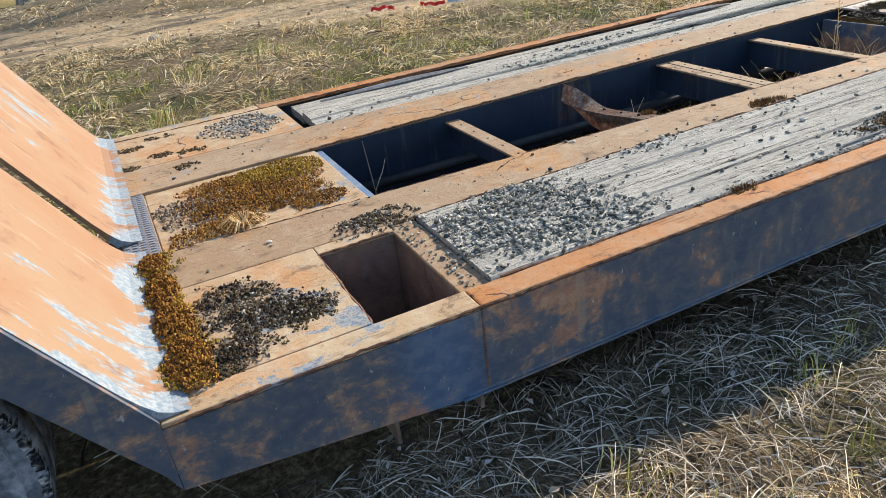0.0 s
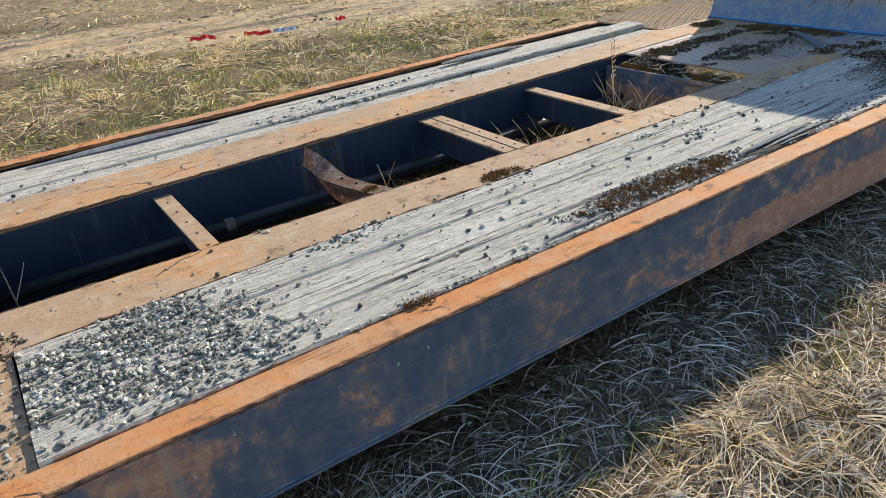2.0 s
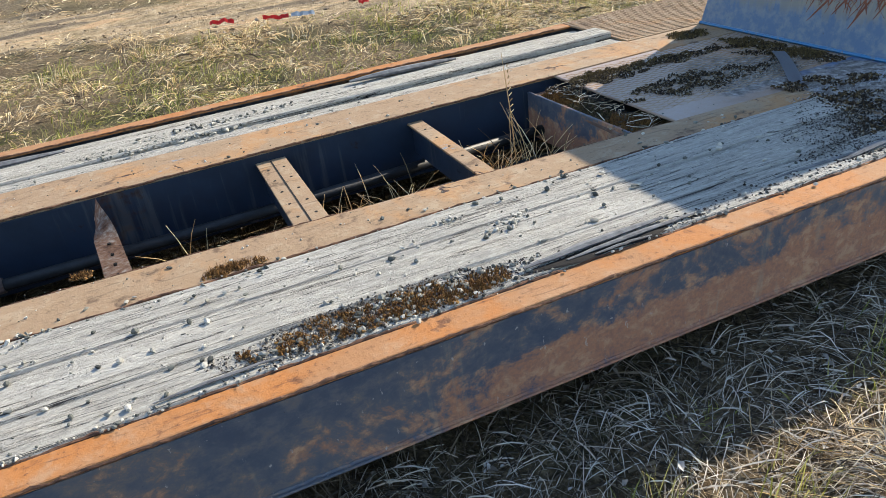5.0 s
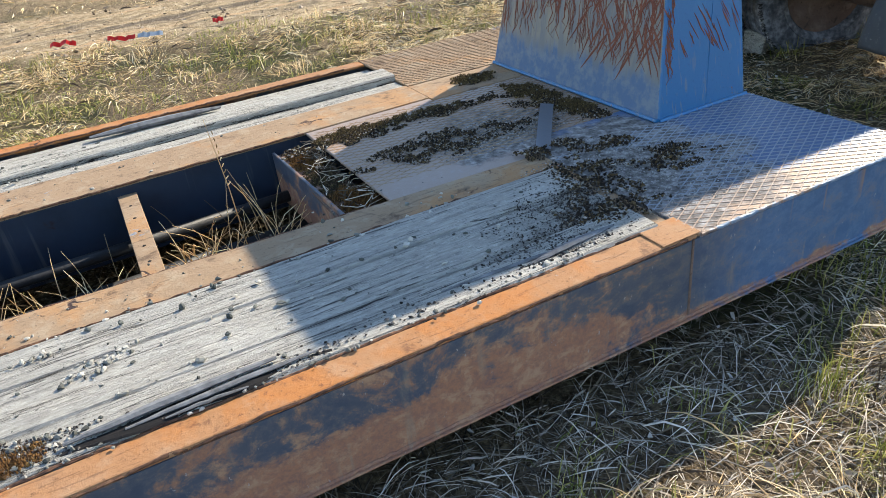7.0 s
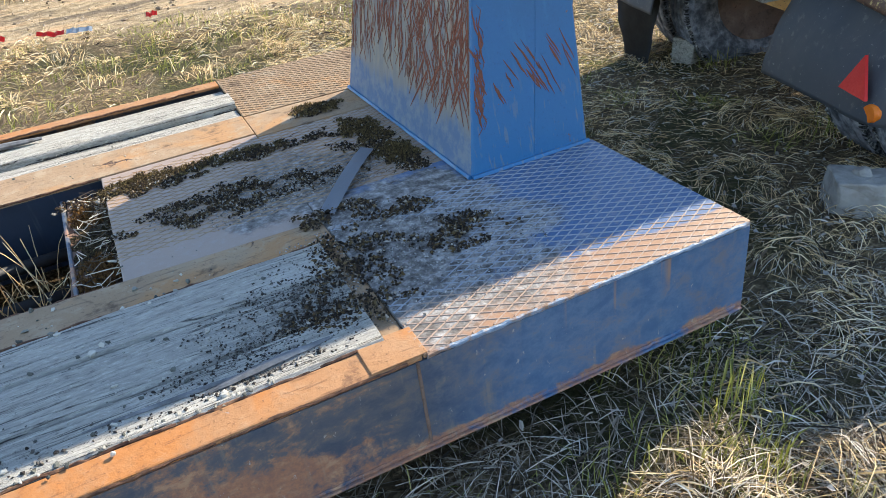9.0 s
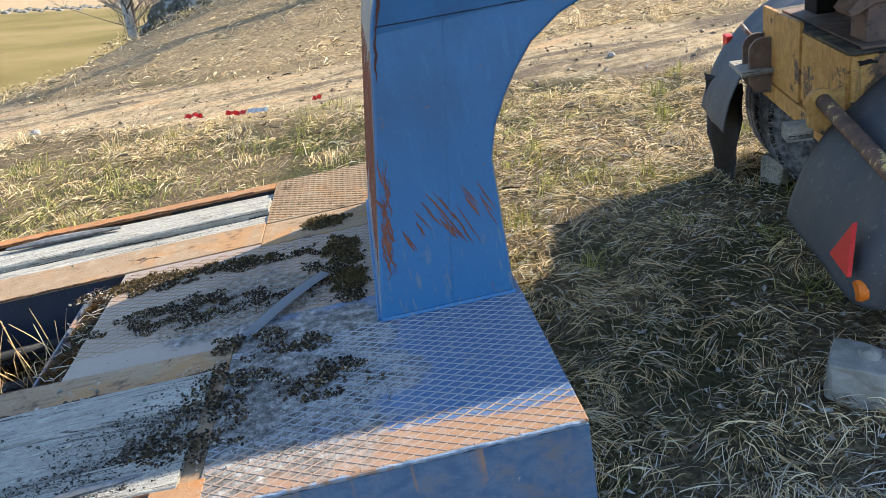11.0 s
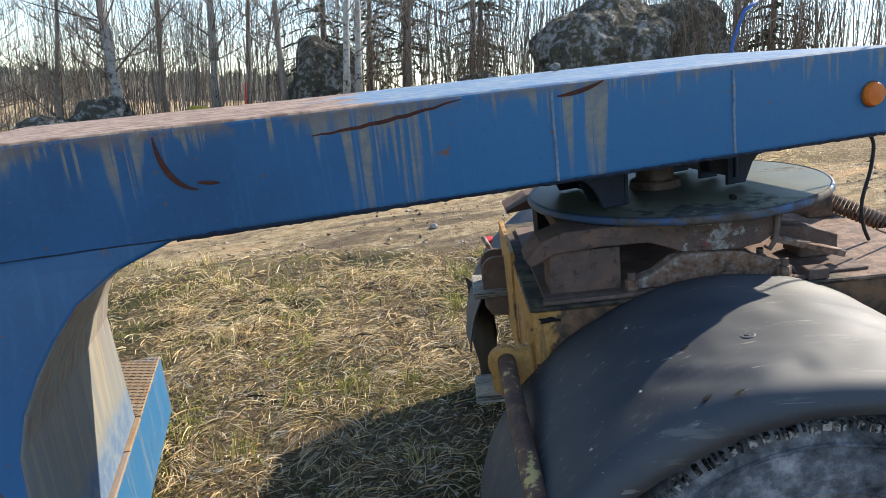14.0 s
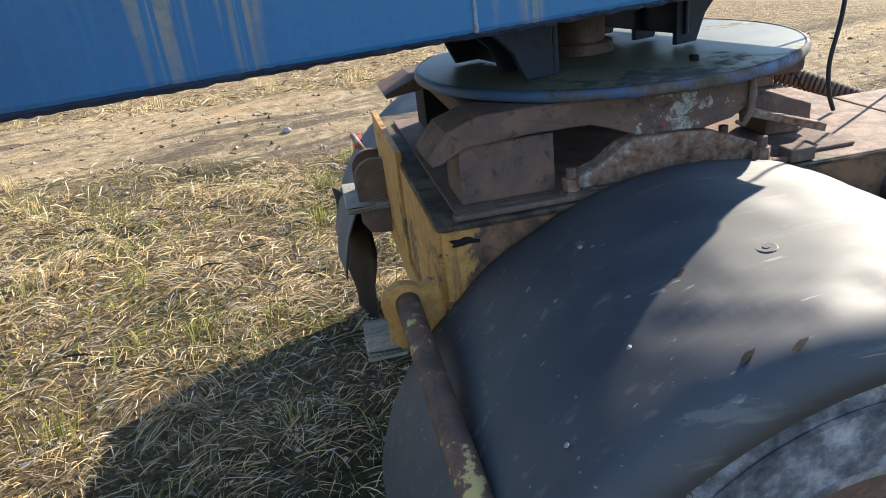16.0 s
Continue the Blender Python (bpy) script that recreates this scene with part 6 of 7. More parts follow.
spots = [(1.1 + 3.7 * rng.random(), 1.66 + 0.49 * rng.random(), ZP, 0.002 + 0.008 * rng.random() ** 3) for _ in range(520)]
spots += [(1.1 + 3.6 * rng.random(), 2.155 + 0.02 * rng.normal(), DECK + 0.002, 0.002 + 0.007 * rng.random() ** 2) for _ in range(160)]
spots += [(1.3 + 3.4 * rng.random(), 1.652 + 0.008 * rng.normal(), ZP - 0.003, 0.002 + 0.005 * rng.random() ** 2) for _ in range(380)]
for cx, cy, rx, ry, n in ((2.05, 2.13, 0.16, 0.04, 60), (3.2, 1.72, 0.3, 0.06, 240), (2.9, 1.7, 0.25, 0.04, 90), (3.5, 1.95, 0.1, 0.06, 40), (3.35, 2.08, 0.05, 0.03, 12)):
    spots += within(blob_spots(cx, cy, rx, ry, n, ZP, 0.002, 0.009), 1, 4.9, 1.65, 2.2)
pebbles("gravel", spots, GRAVEL, "scattered grit and small stones on the planks")
spots = within(blob_spots(2.75, 3.58, 0.55, 0.07, 260, 0.474, 0.004, 0.012) + blob_spots(3.1, 3.66, 0.6, 0.05, 160, 0.484, 0.004, 0.012), 1.2, 4.6, 3.44, 3.7)
spots += [(1.2 + 3.4 * rng.random(), 3.43 + 0.25 * rng.random(), 0.474, 0.003 + 0.006 * rng.random() ** 2) for _ in range(120)]
pebbles("gravel", spots, GRAVEL, "dark gravel along the far deck planks")
spots = within(blob_spots(0.84, 3.7, 0.2, 0.2, 900, DECK, 0.002, 0.008), 0.5, 1.03, 3.43, 3.93)
spots2 = within(blob_spots(0.45, 1.95, 0.12, 0.15, 1100, DECK, 0.0015, 0.0065, 2.0) + blob_spots(0.55, 1.84, 0.15, 0.07, 700, DECK, 0.0015, 0.0065, 2.0) + blob_spots(0.4, 1.73, 0.07, 0.08, 400, DECK, 0.0015, 0.006, 2.0) + blob_spots(0.95, 2.2, 0.16, 0.09, 350, DECK + 0.001, 0.002, 0.008) + blob_spots(0.45, 2.78, 0.14, 0.16, 700, DECK - 0.01, 0.002, 0.009), 0.2, 1.15, 1.6, 2.95)
pebbles("gravel", [s for s in spots2 if not (0.71 < s[0] < 0.985 and 1.6 < s[1] < 2.11)], GRIT, "brown soil and grit on the rear plates", grains=True)
spots += [(0.3 + 4.4 * rng.random(), 2.2 + 0.22 * rng.random(), DECK, 0.002 + 0.007 * rng.random() ** 3) for _ in range(150)]
spots += [(0.3 + 4.4 * rng.random(), 3.15 + 0.25 * rng.random(), DECK, 0.002 + 0.006 * rng.random() ** 3) for _ in range(130)]
spots += [(0.95 + 0.12 * rng.random(), 1.66 + 0.48 * rng.random(), DECK - 0.009, 0.002 + 0.006 * rng.random() ** 2) for _ in range(160)]
pebbles("gravel", [s for s in spots if not (0.71 < s[0] < 0.985 and 1.6 < s[1] < 2.11)], GRAVEL, "fine grit lying on the rusty deck plates")
spots = within(blob_spots(5.13, 1.98, 0.34, 0.3, 3200, DECK + 0.004, 0.001, 0.0042, 2.4), 4.75, 5.7, 1.66, 2.45)
spots += within(blob_spots(4.85, 2.6, 0.3, 0.16, 1500, DECK, 0.001, 0.004) + blob_spots(5.2, 2.55, 0.2, 0.1, 900, DECK, 0.001, 0.004), 4.4, 5.45, 2.44, 3.1)
pebbles("gravel", spots, GRAVEL_PALE, "pale fine grit on the front platform", grains=True)


def moss(name, spots, mat, label, tall=0.014, per=26):
    """Cushions of short needles around each spot."""
    v, f = [], []
    for x, y, z, r in spots:
        for _ in range(7):
            a, d, q = rng.random() * 6.283, 1.15 * r * rng.random() ** 0.5, r * (0.14 + 0.22 * rng.random())
            cx, cy, k, t = x + d * math.cos(a), y + d * math.sin(a), len(v), rng.random() * 6.283
            v += [(cx + q * math.cos(t + 1.257 * i), cy + q * math.sin(t + 1.257 * i), z) for i in range(5)]
            v += [(cx + 0.6 * q * math.cos(t + 0.6 + 1.257 * i), cy + 0.6 * q * math.sin(t + 0.6 + 1.257 * i), z + 0.6 * q * (0.7 + 0.6 * rng.random())) for i in range(5)]
            for i in range(5):
                j = (i + 1) % 5
                f += [(k + i, k + j, k + 5 + i), (k + j, k + 5 + j, k + 5 + i)]
            f += [(k + 5, k + 6, k + 7, k + 8, k + 9)]
        for _ in range(per):
            a, d = rng.random() * 6.283, r * rng.random() ** 0.5
            px, py = x + d * math.cos(a), y + d * math.sin(a)
            hz = z + (0.35 * tall) * (1 - (d / r) ** 2)
            ln = tall * (0.5 + rng.random())
            b, t = rng.random() * 6.283, 0.6 * rng.random()
            w = 0.0011 + 0.0009 * rng.random()
            ox, oy = w * math.cos(b + 1.57), w * math.sin(b + 1.57)
            k = len(v)
            v += [(px - ox, py - oy, z), (px + ox, py + oy, z), (px + ln * t * math.cos(b) + ox * 0.6, py + ln * t * math.sin(b) + oy * 0.6, hz + ln * 0.7), (px + ln * t * 1.6 * math.cos(b), py + ln * t * 1.6 * math.sin(b), hz + ln)]
            f += [(k, k + 1, k + 2), (k, k + 2, k + 3)]
    return from_arrays(name, v, f, mat, BED, label, "moss")


def y_near(y):
    return y < 2.44


def moss_spots(cx, cy, rx, ry, n, z, r=0.016):
    return [(s[0], s[1], s[2], r * (0.6 + 0.8 * rng.random())) for s in blob_spots(cx, cy, rx, ry, n, z, 1, 1)]


def cushion(name, patches, mat, label, z, tall, r0, r1, keep):
    """Low domes of tiny shoots; patches: centre, half widths, count."""
    out = []
    for cx, cy, rx, ry, n in patches:
        for x, y, zz, r in blob_spots(cx, cy, rx, ry, n, z, r0, r1, 1.3):
            dome = max(0.0, 1 - ((x - cx) / rx) ** 2 - ((y - cy) / ry) ** 2) ** 0.5
            lump = 0.55 + 0.9 * abs(noise.noise(Vector((x * 26, y * 26, 3))))
            if keep[0] < x < keep[1] and keep[2] < y < keep[3]:
                out.append((x, y, z + tall * dome * lump * (0.55 + 0.45 * rng.random()), r))
    return pebbles(name, out, mat, label, "moss", 1.1, True)


FOOT = (0.2, 0.36, 1.62, 2.46)
cushion("moss", ((0.275, 1.74, 0.06, 0.13, 1500), (0.27, 1.95, 0.055, 0.14, 1500), (0.265, 2.16, 0.05, 0.13, 1300), (0.26, 2.36, 0.045, 0.08, 700)), MOSS, "rusty orange moss cushion along the ramp foot", DECK + 0.004, 0.03, 0.002, 0.0055, FOOT)
sp = within([(0.27 + 0.03 * rng.normal(), 1.64 + 0.78 * rng.random(), DECK + 0.012, 0.016) for _ in range(120)], 0.2, 0.35, 1.62, 2.45)
moss("moss", sp, MOSS_GOLD, "short yellow shoots on the moss cushion", 0.008, 26)
TRAY = (0.31, 1.0, 2.44, 3.08)
cushion("moss", ((0.84, 2.95, 0.17, 0.13, 1900), (0.72, 2.98, 0.12, 0.08, 700)), MOSS_GOLD, "golden yellow moss covering a deck plate", DECK - 0.012, 0.02, 0.002, 0.0055, TRAY)
cushion("moss", ((0.66, 2.74, 0.27, 0.17, 3600), (0.5, 2.54, 0.18, 0.07, 1100), (0.87, 2.56, 0.11, 0.07, 800), (0.62, 2.95, 0.2, 0.1, 1200)), MOSS_AMBER, "brown orange moss covering a deck plate", DECK - 0.012, 0.014, 0.002, 0.0052, TRAY)
sp = within(moss_spots(0.72, 2.78, 0.26, 0.24, 130, DECK - 0.008), 0.31, 1.0, 2.45, 3.08)
moss("moss", sp, MOSS_AMBER, "short shoots on the deck plate moss", 0.008, 22)
sp = moss_spots(0.45, 1.9, 0.15, 0.18, 120, DECK) + moss_spots(0.35, 1.72, 0.05, 0.08, 60, DECK) + moss_spots(0.6, 1.8, 0.1, 0.05, 40, DECK) + moss_spots(0.97, 2.24, 0.12, 0.06, 50, DECK)
sp = [s for s in sp if not (0.7 < s[0] < 0.985 and 1.6 < s[1] < 2.12) and s[1] > 1.62]
for cx, cy in ((0.42, 3.55), (0.26, 3.45), (0.3, 3.75), (0.5, 3.3), (0.55, 3.5), (0.45, 3.85)):
    sp += moss_spots(cx, cy, 0.06, 0.03, 16, DECK)
moss("moss", sp, MOSS_DARK, "dark dry moss clumps on rusty plates", 0.0035, 16)
crust = []
for cx, cy, rx, ry, n in ((4.62, 2.97, 0.28, 0.075, 2600), (4.95, 2.97, 0.26, 0.06, 1700), (4.78, 2.64, 0.27, 0.11, 3600), (5.08, 2.6, 0.09, 0.06, 700), (5.33, 2.76, 0.1, 0.25, 2600),
                          (5.41, 2.52, 0.06, 0.1, 800), (5.28, 3.26, 0.09, 0.07, 700), (5.02, 2.3, 0.14, 0.05, 800), (5.0, 2.03, 0.15, 0.13, 1700), (5.3, 1.98, 0.13, 0.08, 1100), (5.24, 2.2, 0.1, 0.05, 500), (4.9, 1.8, 0.15, 0.1, 1500), (0.44, 1.98, 0.1, 0.12, 500), (0.52, 1.86, 0.14, 0.07, 450), (0.38, 1.74, 0.05, 0.08, 400), (0.62, 1.8, 0.08, 0.04, 260)):
    for x, y, z, r in blob_spots(cx, cy, rx * 1.3, ry * 1.35, int(n * 1.25), DECK + (0.003 if y_near(cy) else -0.004), 0.002, 0.0062, 1.2):
        hump = 0.008 * max(0.0, 1 - ((x - cx) / rx) ** 2 - ((y - cy) / ry) ** 2)
        far = ((x - cx) / rx) ** 2 + ((y - cy) / ry) ** 2
        if noise.noise(Vector((x * 12, y * 12, 5))) + 0.4 * noise.noise(Vector((x * 34, y * 34, 2))) > -0.3 + 0.3 * far and 0.2 < x < 5.475 and y > 1.65 and not (0.7 < x < 0.99 and y < 2.12):
            crust.append((x, y, z + hump * rng.random(), r))
pebbles("moss_crust", crust, MOSS_CRUST, "dark brown moss crust with grit on the deck plates", "moss", 0.9, True)
sp = within(moss_spots(4.55, 3.0, 0.16, 0.07, 150, DECK - 0.002) + moss_spots(4.85, 3.0, 0.24, 0.05, 90, DECK - 0.002), 4.4, 5.4, 2.5, 3.2)
sp += moss_spots(5.38, 2.62, 0.06, 0.1, 130, DECK) + moss_spots(5.36, 2.9, 0.07, 0.16, 120, DECK) + moss_spots(5.28, 3.26, 0.1, 0.08, 90, DECK)
moss("moss", [s for s in sp if s[0] < 5.47], MOSS_OLIVE, "olive green moss cushions beside the gooseneck foot", 0.008, 16)
moss("moss", within(moss_spots(4.35, 3.0, 0.07, 0.14, 110, 0.415) + moss_spots(4.36, 2.5, 0.07, 0.12, 90, 0.42), 4.29, 4.43, 2.34, 3.14), MOSS_RUST, "moss and dry roots in the channel before the front plate", 0.012, 26)
moss("moss", within(moss_spots(4.35, 2.75, 0.07, 0.3, 160, 0.415), 4.29, 4.42, 2.34, 3.14), MOSS_DARK, "dark moss and soil in the channel", 0.008, 20)
roots = bmesh.new()
for k in range(46):
    y = 2.4 + 0.72 * rng.random()
    x = 4.3 + 0.1 * rng.random()
    pts = [Vector((x, y, 0.425))]
    for _ in range(5):
        pts.append(pts[-1] + Vector((0.012 + 0.03 * rng.normal(), 0.03 * rng.normal(), 0.012 * rng.normal())))
    for p in pts:
        p.z = max(0.42, min(0.5, p.z + 0.02))
        p.x = min(4.5, max(4.27, p.x))
    add_tube(roots, pts, 0.0014, 4, False)
mesh_thing("roots", roots, GRASS_PALE, BED, "tangled dry roots at the well edge", "roots", kind="stuff")
sp = moss_spots(3.17, 1.7, 0.2, 0.03, 60, ZP) + within(moss_spots(3.0, 1.72, 0.36, 0.05, 90, ZP), 2.5, 3.5, 1.655, 1.82) + moss_spots(2.72, 2.2, 0.1, 0.025, 30, DECK) + moss_spots(1.98, 1.65, 0.07, 0.012, 20, DECK) + moss_spots(2.3, 2.44, 0.03, 0.015, 10, DECK)
moss("moss", sp, MOSS_RUST, "thin brown moss along the plank edges", 0.009)
# ---- grass ----
def blades(name, n, pick, length, width, up, mat, label, seed, stiff=0.0):
    """n blades of grass, each a bent tapering strip, as one object."""
    r = np.random.default_rng(seed)
    xy = pick(r, n)
    x, y = xy[:, 0], xy[:, 1]
    n = len(x)
    z = np.array([height(a, b) for a, b in zip(x.tolist(), y.tolist())])
    flow = np.array([noise.noise(Vector((a * 1.6, b * 1.6, seed))) for a, b in zip(x.tolist(), y.tolist())])
    lump = np.array([noise.noise(Vector((a * 2.4, b * 2.4, 9))) + 0.6 * noise.noise(Vector((a * 6, b * 6, 4))) for a, b in zip(x.tolist(), y.tolist())])
    az = flow * 6 + r.normal(0, 1.3, n)
    ln = length[0] + (length[1] - length[0]) * r.random(n)
    rise = np.clip(up * (0.35 + 0.75 * r.random(n)) * (1 + 1.6 * lump), 0.05, 1.0)
    wd = width * (0.7 + 0.6 * r.random(n))
    d = np.stack([np.cos(az), np.sin(az)], 1)
    s = np.stack([-d[:, 1], d[:, 0]], 1) * wd[:, None] / 2
    flat = np.sqrt(1 - np.minimum(rise, 0.98) ** 2)
    lift = np.clip(lump, 0, 1) * 0.075
    tip_drop = (0.25 + 0.75 * stiff) + 0.35 * r.random(n)
    p0 = np.stack([x, y, z - 0.015 + lift * 0.3], 1)
    p1 = np.stack([x + d[:, 0] * ln * 0.45 * flat, y + d[:, 1] * ln * 0.45 * flat, z + ln * 0.5 * rise + lift + 0.004], 1)
    curl = r.normal(0, 0.25, n)
    d2 = np.stack([d[:, 0] - curl * d[:, 1], d[:, 1] + curl * d[:, 0]], 1)
    p2 = np.stack([p1[:, 0] + d2[:, 0] * ln * 0.5 * flat, p1[:, 1] + d2[:, 1] * ln * 0.5 * flat, z + lift + ln * rise * tip_drop + 0.006 * r.random(n)], 1)
    s3 = np.concatenate([s, r.normal(0, 0.25, (n, 1)) * wd[:, None]], 1)
    v = np.stack([p0 - s3, p0 + s3, p1 - s3 * 0.85, p1 + s3 * 0.85, p2], 1).reshape(-1, 3)
    k = np.arange(n)[:, None] * 5
    f = np.concatenate([np.concatenate([k, k + 1, k + 3], 1), np.concatenate([k, k + 3, k + 2], 1), np.concatenate([k + 2, k + 3, k + 4], 1)])
    me = bpy.data.meshes.new(name)
    me.vertices.add(len(v))
    me.vertices.foreach_set("co", v.ravel())
    me.loops.add(f.size)
    me.loops.foreach_set("vertex_index", f.ravel().astype(np.int32))
    me.polygons.add(len(f))
    me.polygons.foreach_set("loop_start", np.arange(0, f.size, 3, dtype=np.int32))
    me.update(calc_edges=True)
    me.materials.append(mat)
    return tagged(new(name, me), label, "grass", kind="stuff")


def off_road(xy):
    s = xy[:, 1] + 0.5 * xy[:, 0]
    return xy[(s < 10.6) | (s > 13.5)]


def area(x0, x1, y0, y1):
    return lambda r, n: off_road(np.stack([x0 + (x1 - x0) * r.random(n), y0 + (y1 - y0) * r.random(n)], 1))


def clumps(x0, x1, y0, y1, count, spread):
    def pick(r, n):
        c = np.stack([x0 + (x1 - x0) * r.random(count), y0 + (y1 - y0) * r.random(count)], 1)
        return off_road(c[r.integers(0, count, n)] + r.normal(0, spread, (n, 2)))
    return pick


def tussocks(seed, x0, x1, y0, y1, count, radius, tall):
    r = np.random.default_rng(seed)
    return np.stack([x0 + (x1 - x0) * r.random(count), y0 + (y1 - y0) * r.random(count), radius[0] + (radius[1] - radius[0]) * r.random(count), tall[0] + (tall[1] - tall[0]) * r.random(count)], 1)


def mound(tus, x, y):
    """Height of the matted mounds at x, y, and the way out of the nearest one."""
    best, ox, oy = np.zeros(len(x)), np.zeros(len(x)), np.zeros(len(x))
    for cx, cy, r, h in tus:
        dx, dy = x - cx, y - cy
        q = (dx * dx + dy * dy) / (r * r)
        near = np.nonzero(q < 1)[0]
        v = h * (1 - q[near]) ** 0.7
        win = v > best[near]
        k = near[win]
        best[k], ox[k], oy[k] = v[win], dx[k] / r, dy[k] / r
    return best, ox, oy


def straw(name, n, x0, x1, y0, y1, tus, length, width, mat, label, seed, arch=0.13, depth=0.03, crowd=0.3, stray=1.0):
    """Long dead blades combed flat along the ground and down over the mounds, as one object."""
    r = np.random.default_rng(seed)
    m = int(n * crowd)
    pick = tus[r.integers(0, len(tus), m)]
    a, d = r.random(m) * 6.283, np.sqrt(r.random(m)) * pick[:, 2]
    xy = np.concatenate([np.stack([x0 + (x1 - x0) * r.random(n - m), y0 + (y1 - y0) * r.random(n - m)], 1), np.stack([pick[:, 0] + d * np.cos(a), pick[:, 1] + d * np.sin(a)], 1)])
    xy = off_road(xy[(xy[:, 0] > x0) & (xy[:, 0] < x1) & (xy[:, 1] > y0) & (xy[:, 1] < y1)])
    x, y = xy[:, 0], xy[:, 1]
    n = len(x)
    g = np.array([height(a, b) for a, b in zip(x.tolist(), y.tolist())])
    flow = np.array([noise.noise(Vector((a * 1.3, b * 1.3, seed * 0.37))) for a, b in zip(x.tolist(), y.tolist())])
    az = flow * 7 + r.normal(0, stray, n)
    h0, ox, oy = mound(tus, x, y)
    pull = np.clip(h0 * 22, 0, 1.6)
    dx, dy = np.cos(az) + pull * ox * 1.6, np.sin(az) + pull * oy * 1.6
    az = np.arctan2(dy, dx)
    ln = length[0] + (length[1] - length[0]) * r.random(n) ** 1.4
    curl = r.normal(0, 0.28, n)
    off = 0.004 - depth * r.random(n) ** 2 * (1 + 12 * h0)
    rise = arch * np.abs(r.normal(0, 1, n)) * ln
    wd = width * (0.55 + 0.8 * r.random(n))
    rows = []
    px, py = x.copy(), y.copy()
    for i in range(4):
        k = i / 3
        if i:
            px = px + np.cos(az + curl * k) * ln / 3
            py = py + np.sin(az + curl * k) * ln / 3
        hh, _, _ = mound(tus, px, py) if i else (h0, 0, 0)
        z = g + 0.1267 * (px - x) + 0.0278 * (py - y) + hh * (0.75 + 0.25 * k) + off + rise * math.sin(math.pi * (0.1 + 0.8 * k))
        wide = wd * (0.75, 1.0, 0.8, 0.0)[i] / 2
        tilt = r.normal(0, 0.9, n) if i == 0 else tilt
        sx, sy = -np.sin(az + curl * k), np.cos(az + curl * k)
        side = np.stack([sx * wide, sy * wide, tilt * wide], 1)
        c = np.stack([px, py, z], 1)
        rows += [c - side, c + side] if i < 3 else [c]
    v = np.stack(rows, 1).reshape(-1, 3)
    k = np.arange(n)[:, None] * 7
    f = np.concatenate([np.concatenate([k + q for q in t], 1) for t in ((0, 1, 3), (0, 3, 2), (2, 3, 5), (2, 5, 4), (4, 5, 6))])
    me = bpy.data.meshes.new(name)
    me.vertices.add(len(v))
    me.vertices.foreach_set("co", v.ravel())
    me.loops.add(f.size)
    me.loops.foreach_set("vertex_index", f.ravel().astype(np.int32))
    me.polygons.add(len(f))
    me.polygons.foreach_set("loop_start", np.arange(0, f.size, 3, dtype=np.int32))
    me.update(calc_edges=True)
    me.materials.append(mat)
    return tagged(new(name, me), label, "grass", kind="stuff")


# beside the trailer, where the camera walks past
NEAR_TUS = tussocks(41, 0.2, 7.6, -0.15, 1.15, 85, (0.1, 0.24), (0.03, 0.1))
straw("grass", 66000, 0.2, 7.6, -0.1, 1.66, NEAR_TUS, (0.035, 0.2), 0.0021, GRASS_PALE, "flattened dry straw grass beside the trailer", 1)
straw("grass", 24000, 0.2, 7.6, -0.2, 1.72, NEAR_TUS, (0.03, 0.16), 0.0023, GRASS_GREY, "short withered grass greyed for the trailer's shade", 2, 0.16)
straw("grass", 14000, 0.2, 7.6, -0.15, 1.3, NEAR_TUS, (0.08, 0.24), 0.0021, GRASS_DRY, "golden tufts of dead straw", 21, 0.16, 0.005, 0.85)
straw("grass", 16000, 0.2, 7.6, -0.15, 1.9, NEAR_TUS, (0.06, 0.22), 0.0034, GRASS_DARK, "brown rotting straw beside the trailer", 12, 0.08, 0.03)
blades("grass", 4200, clumps(0.4, 7.4, -0.1, 1.4, 150, 0.05), (0.05, 0.12), 0.0032, 0.75, GRASS_GREEN, "fresh green blades in the straw", 3, 0.6)
blades("grass", 450, clumps(4.4, 6.4, 0.8, 1.6, 40, 0.08), (0.05, 0.11), 0.003, 0.5, GRASS_GREEN, "green grass along the front of the trailer", 33, 0.4)
# round the dolly and under the gooseneck
MID_TUS = tussocks(42, 5.6, 9.8, 1.3, 6.6, 110, (0.12, 0.3), (0.03, 0.1))
straw("grass", 55000, 5.6, 9.8, 1.35, 6.6, MID_TUS, (0.025, 0.14), 0.0022, GRASS_DRY, "matted dry grass round the dolly", 4)
straw("grass", 10000, 5.6, 9.0, 1.35, 5.0, MID_TUS, (0.03, 0.13), 0.0021, GRASS_GREY, "matted grass under the gooseneck, greyed for its shade", 22)
straw("grass", 4000, 5.4, 9.8, 1.35, 6.6, MID_TUS, (0.06, 0.22), 0.0045, GRASS_DARK, "brown rotting grass in the mat", 11, 0.08, 0.03)
blades("grass", 5000, clumps(5.6, 9.6, 1.4, 6.6, 80, 0.07), (0.05, 0.15), 0.004, 0.8, GRASS_GREEN, "green tufts in dry grass", 5, 0.6)
# meadow up to the dirt track
FAR_TUS = tussocks(43, -4.0, 13.0, 4.0, 11.5, 420, (0.14, 0.42), (0.04, 0.14))
straw("grass", 44000, -4.0, 13.0, 3.95, 11.5, FAR_TUS, (0.04, 0.15), 0.0036, GRASS_DRY, "dry meadow grass pressed flat over mounds", 6, 0.14, 0.03, 0.5)
straw("grass", 12000, -4.0, 12.0, 3.95, 11.0, FAR_TUS, (0.06, 0.18), 0.006, GRASS_DARK, "brown dead grass in the meadow", 13, 0.08, 0.03)
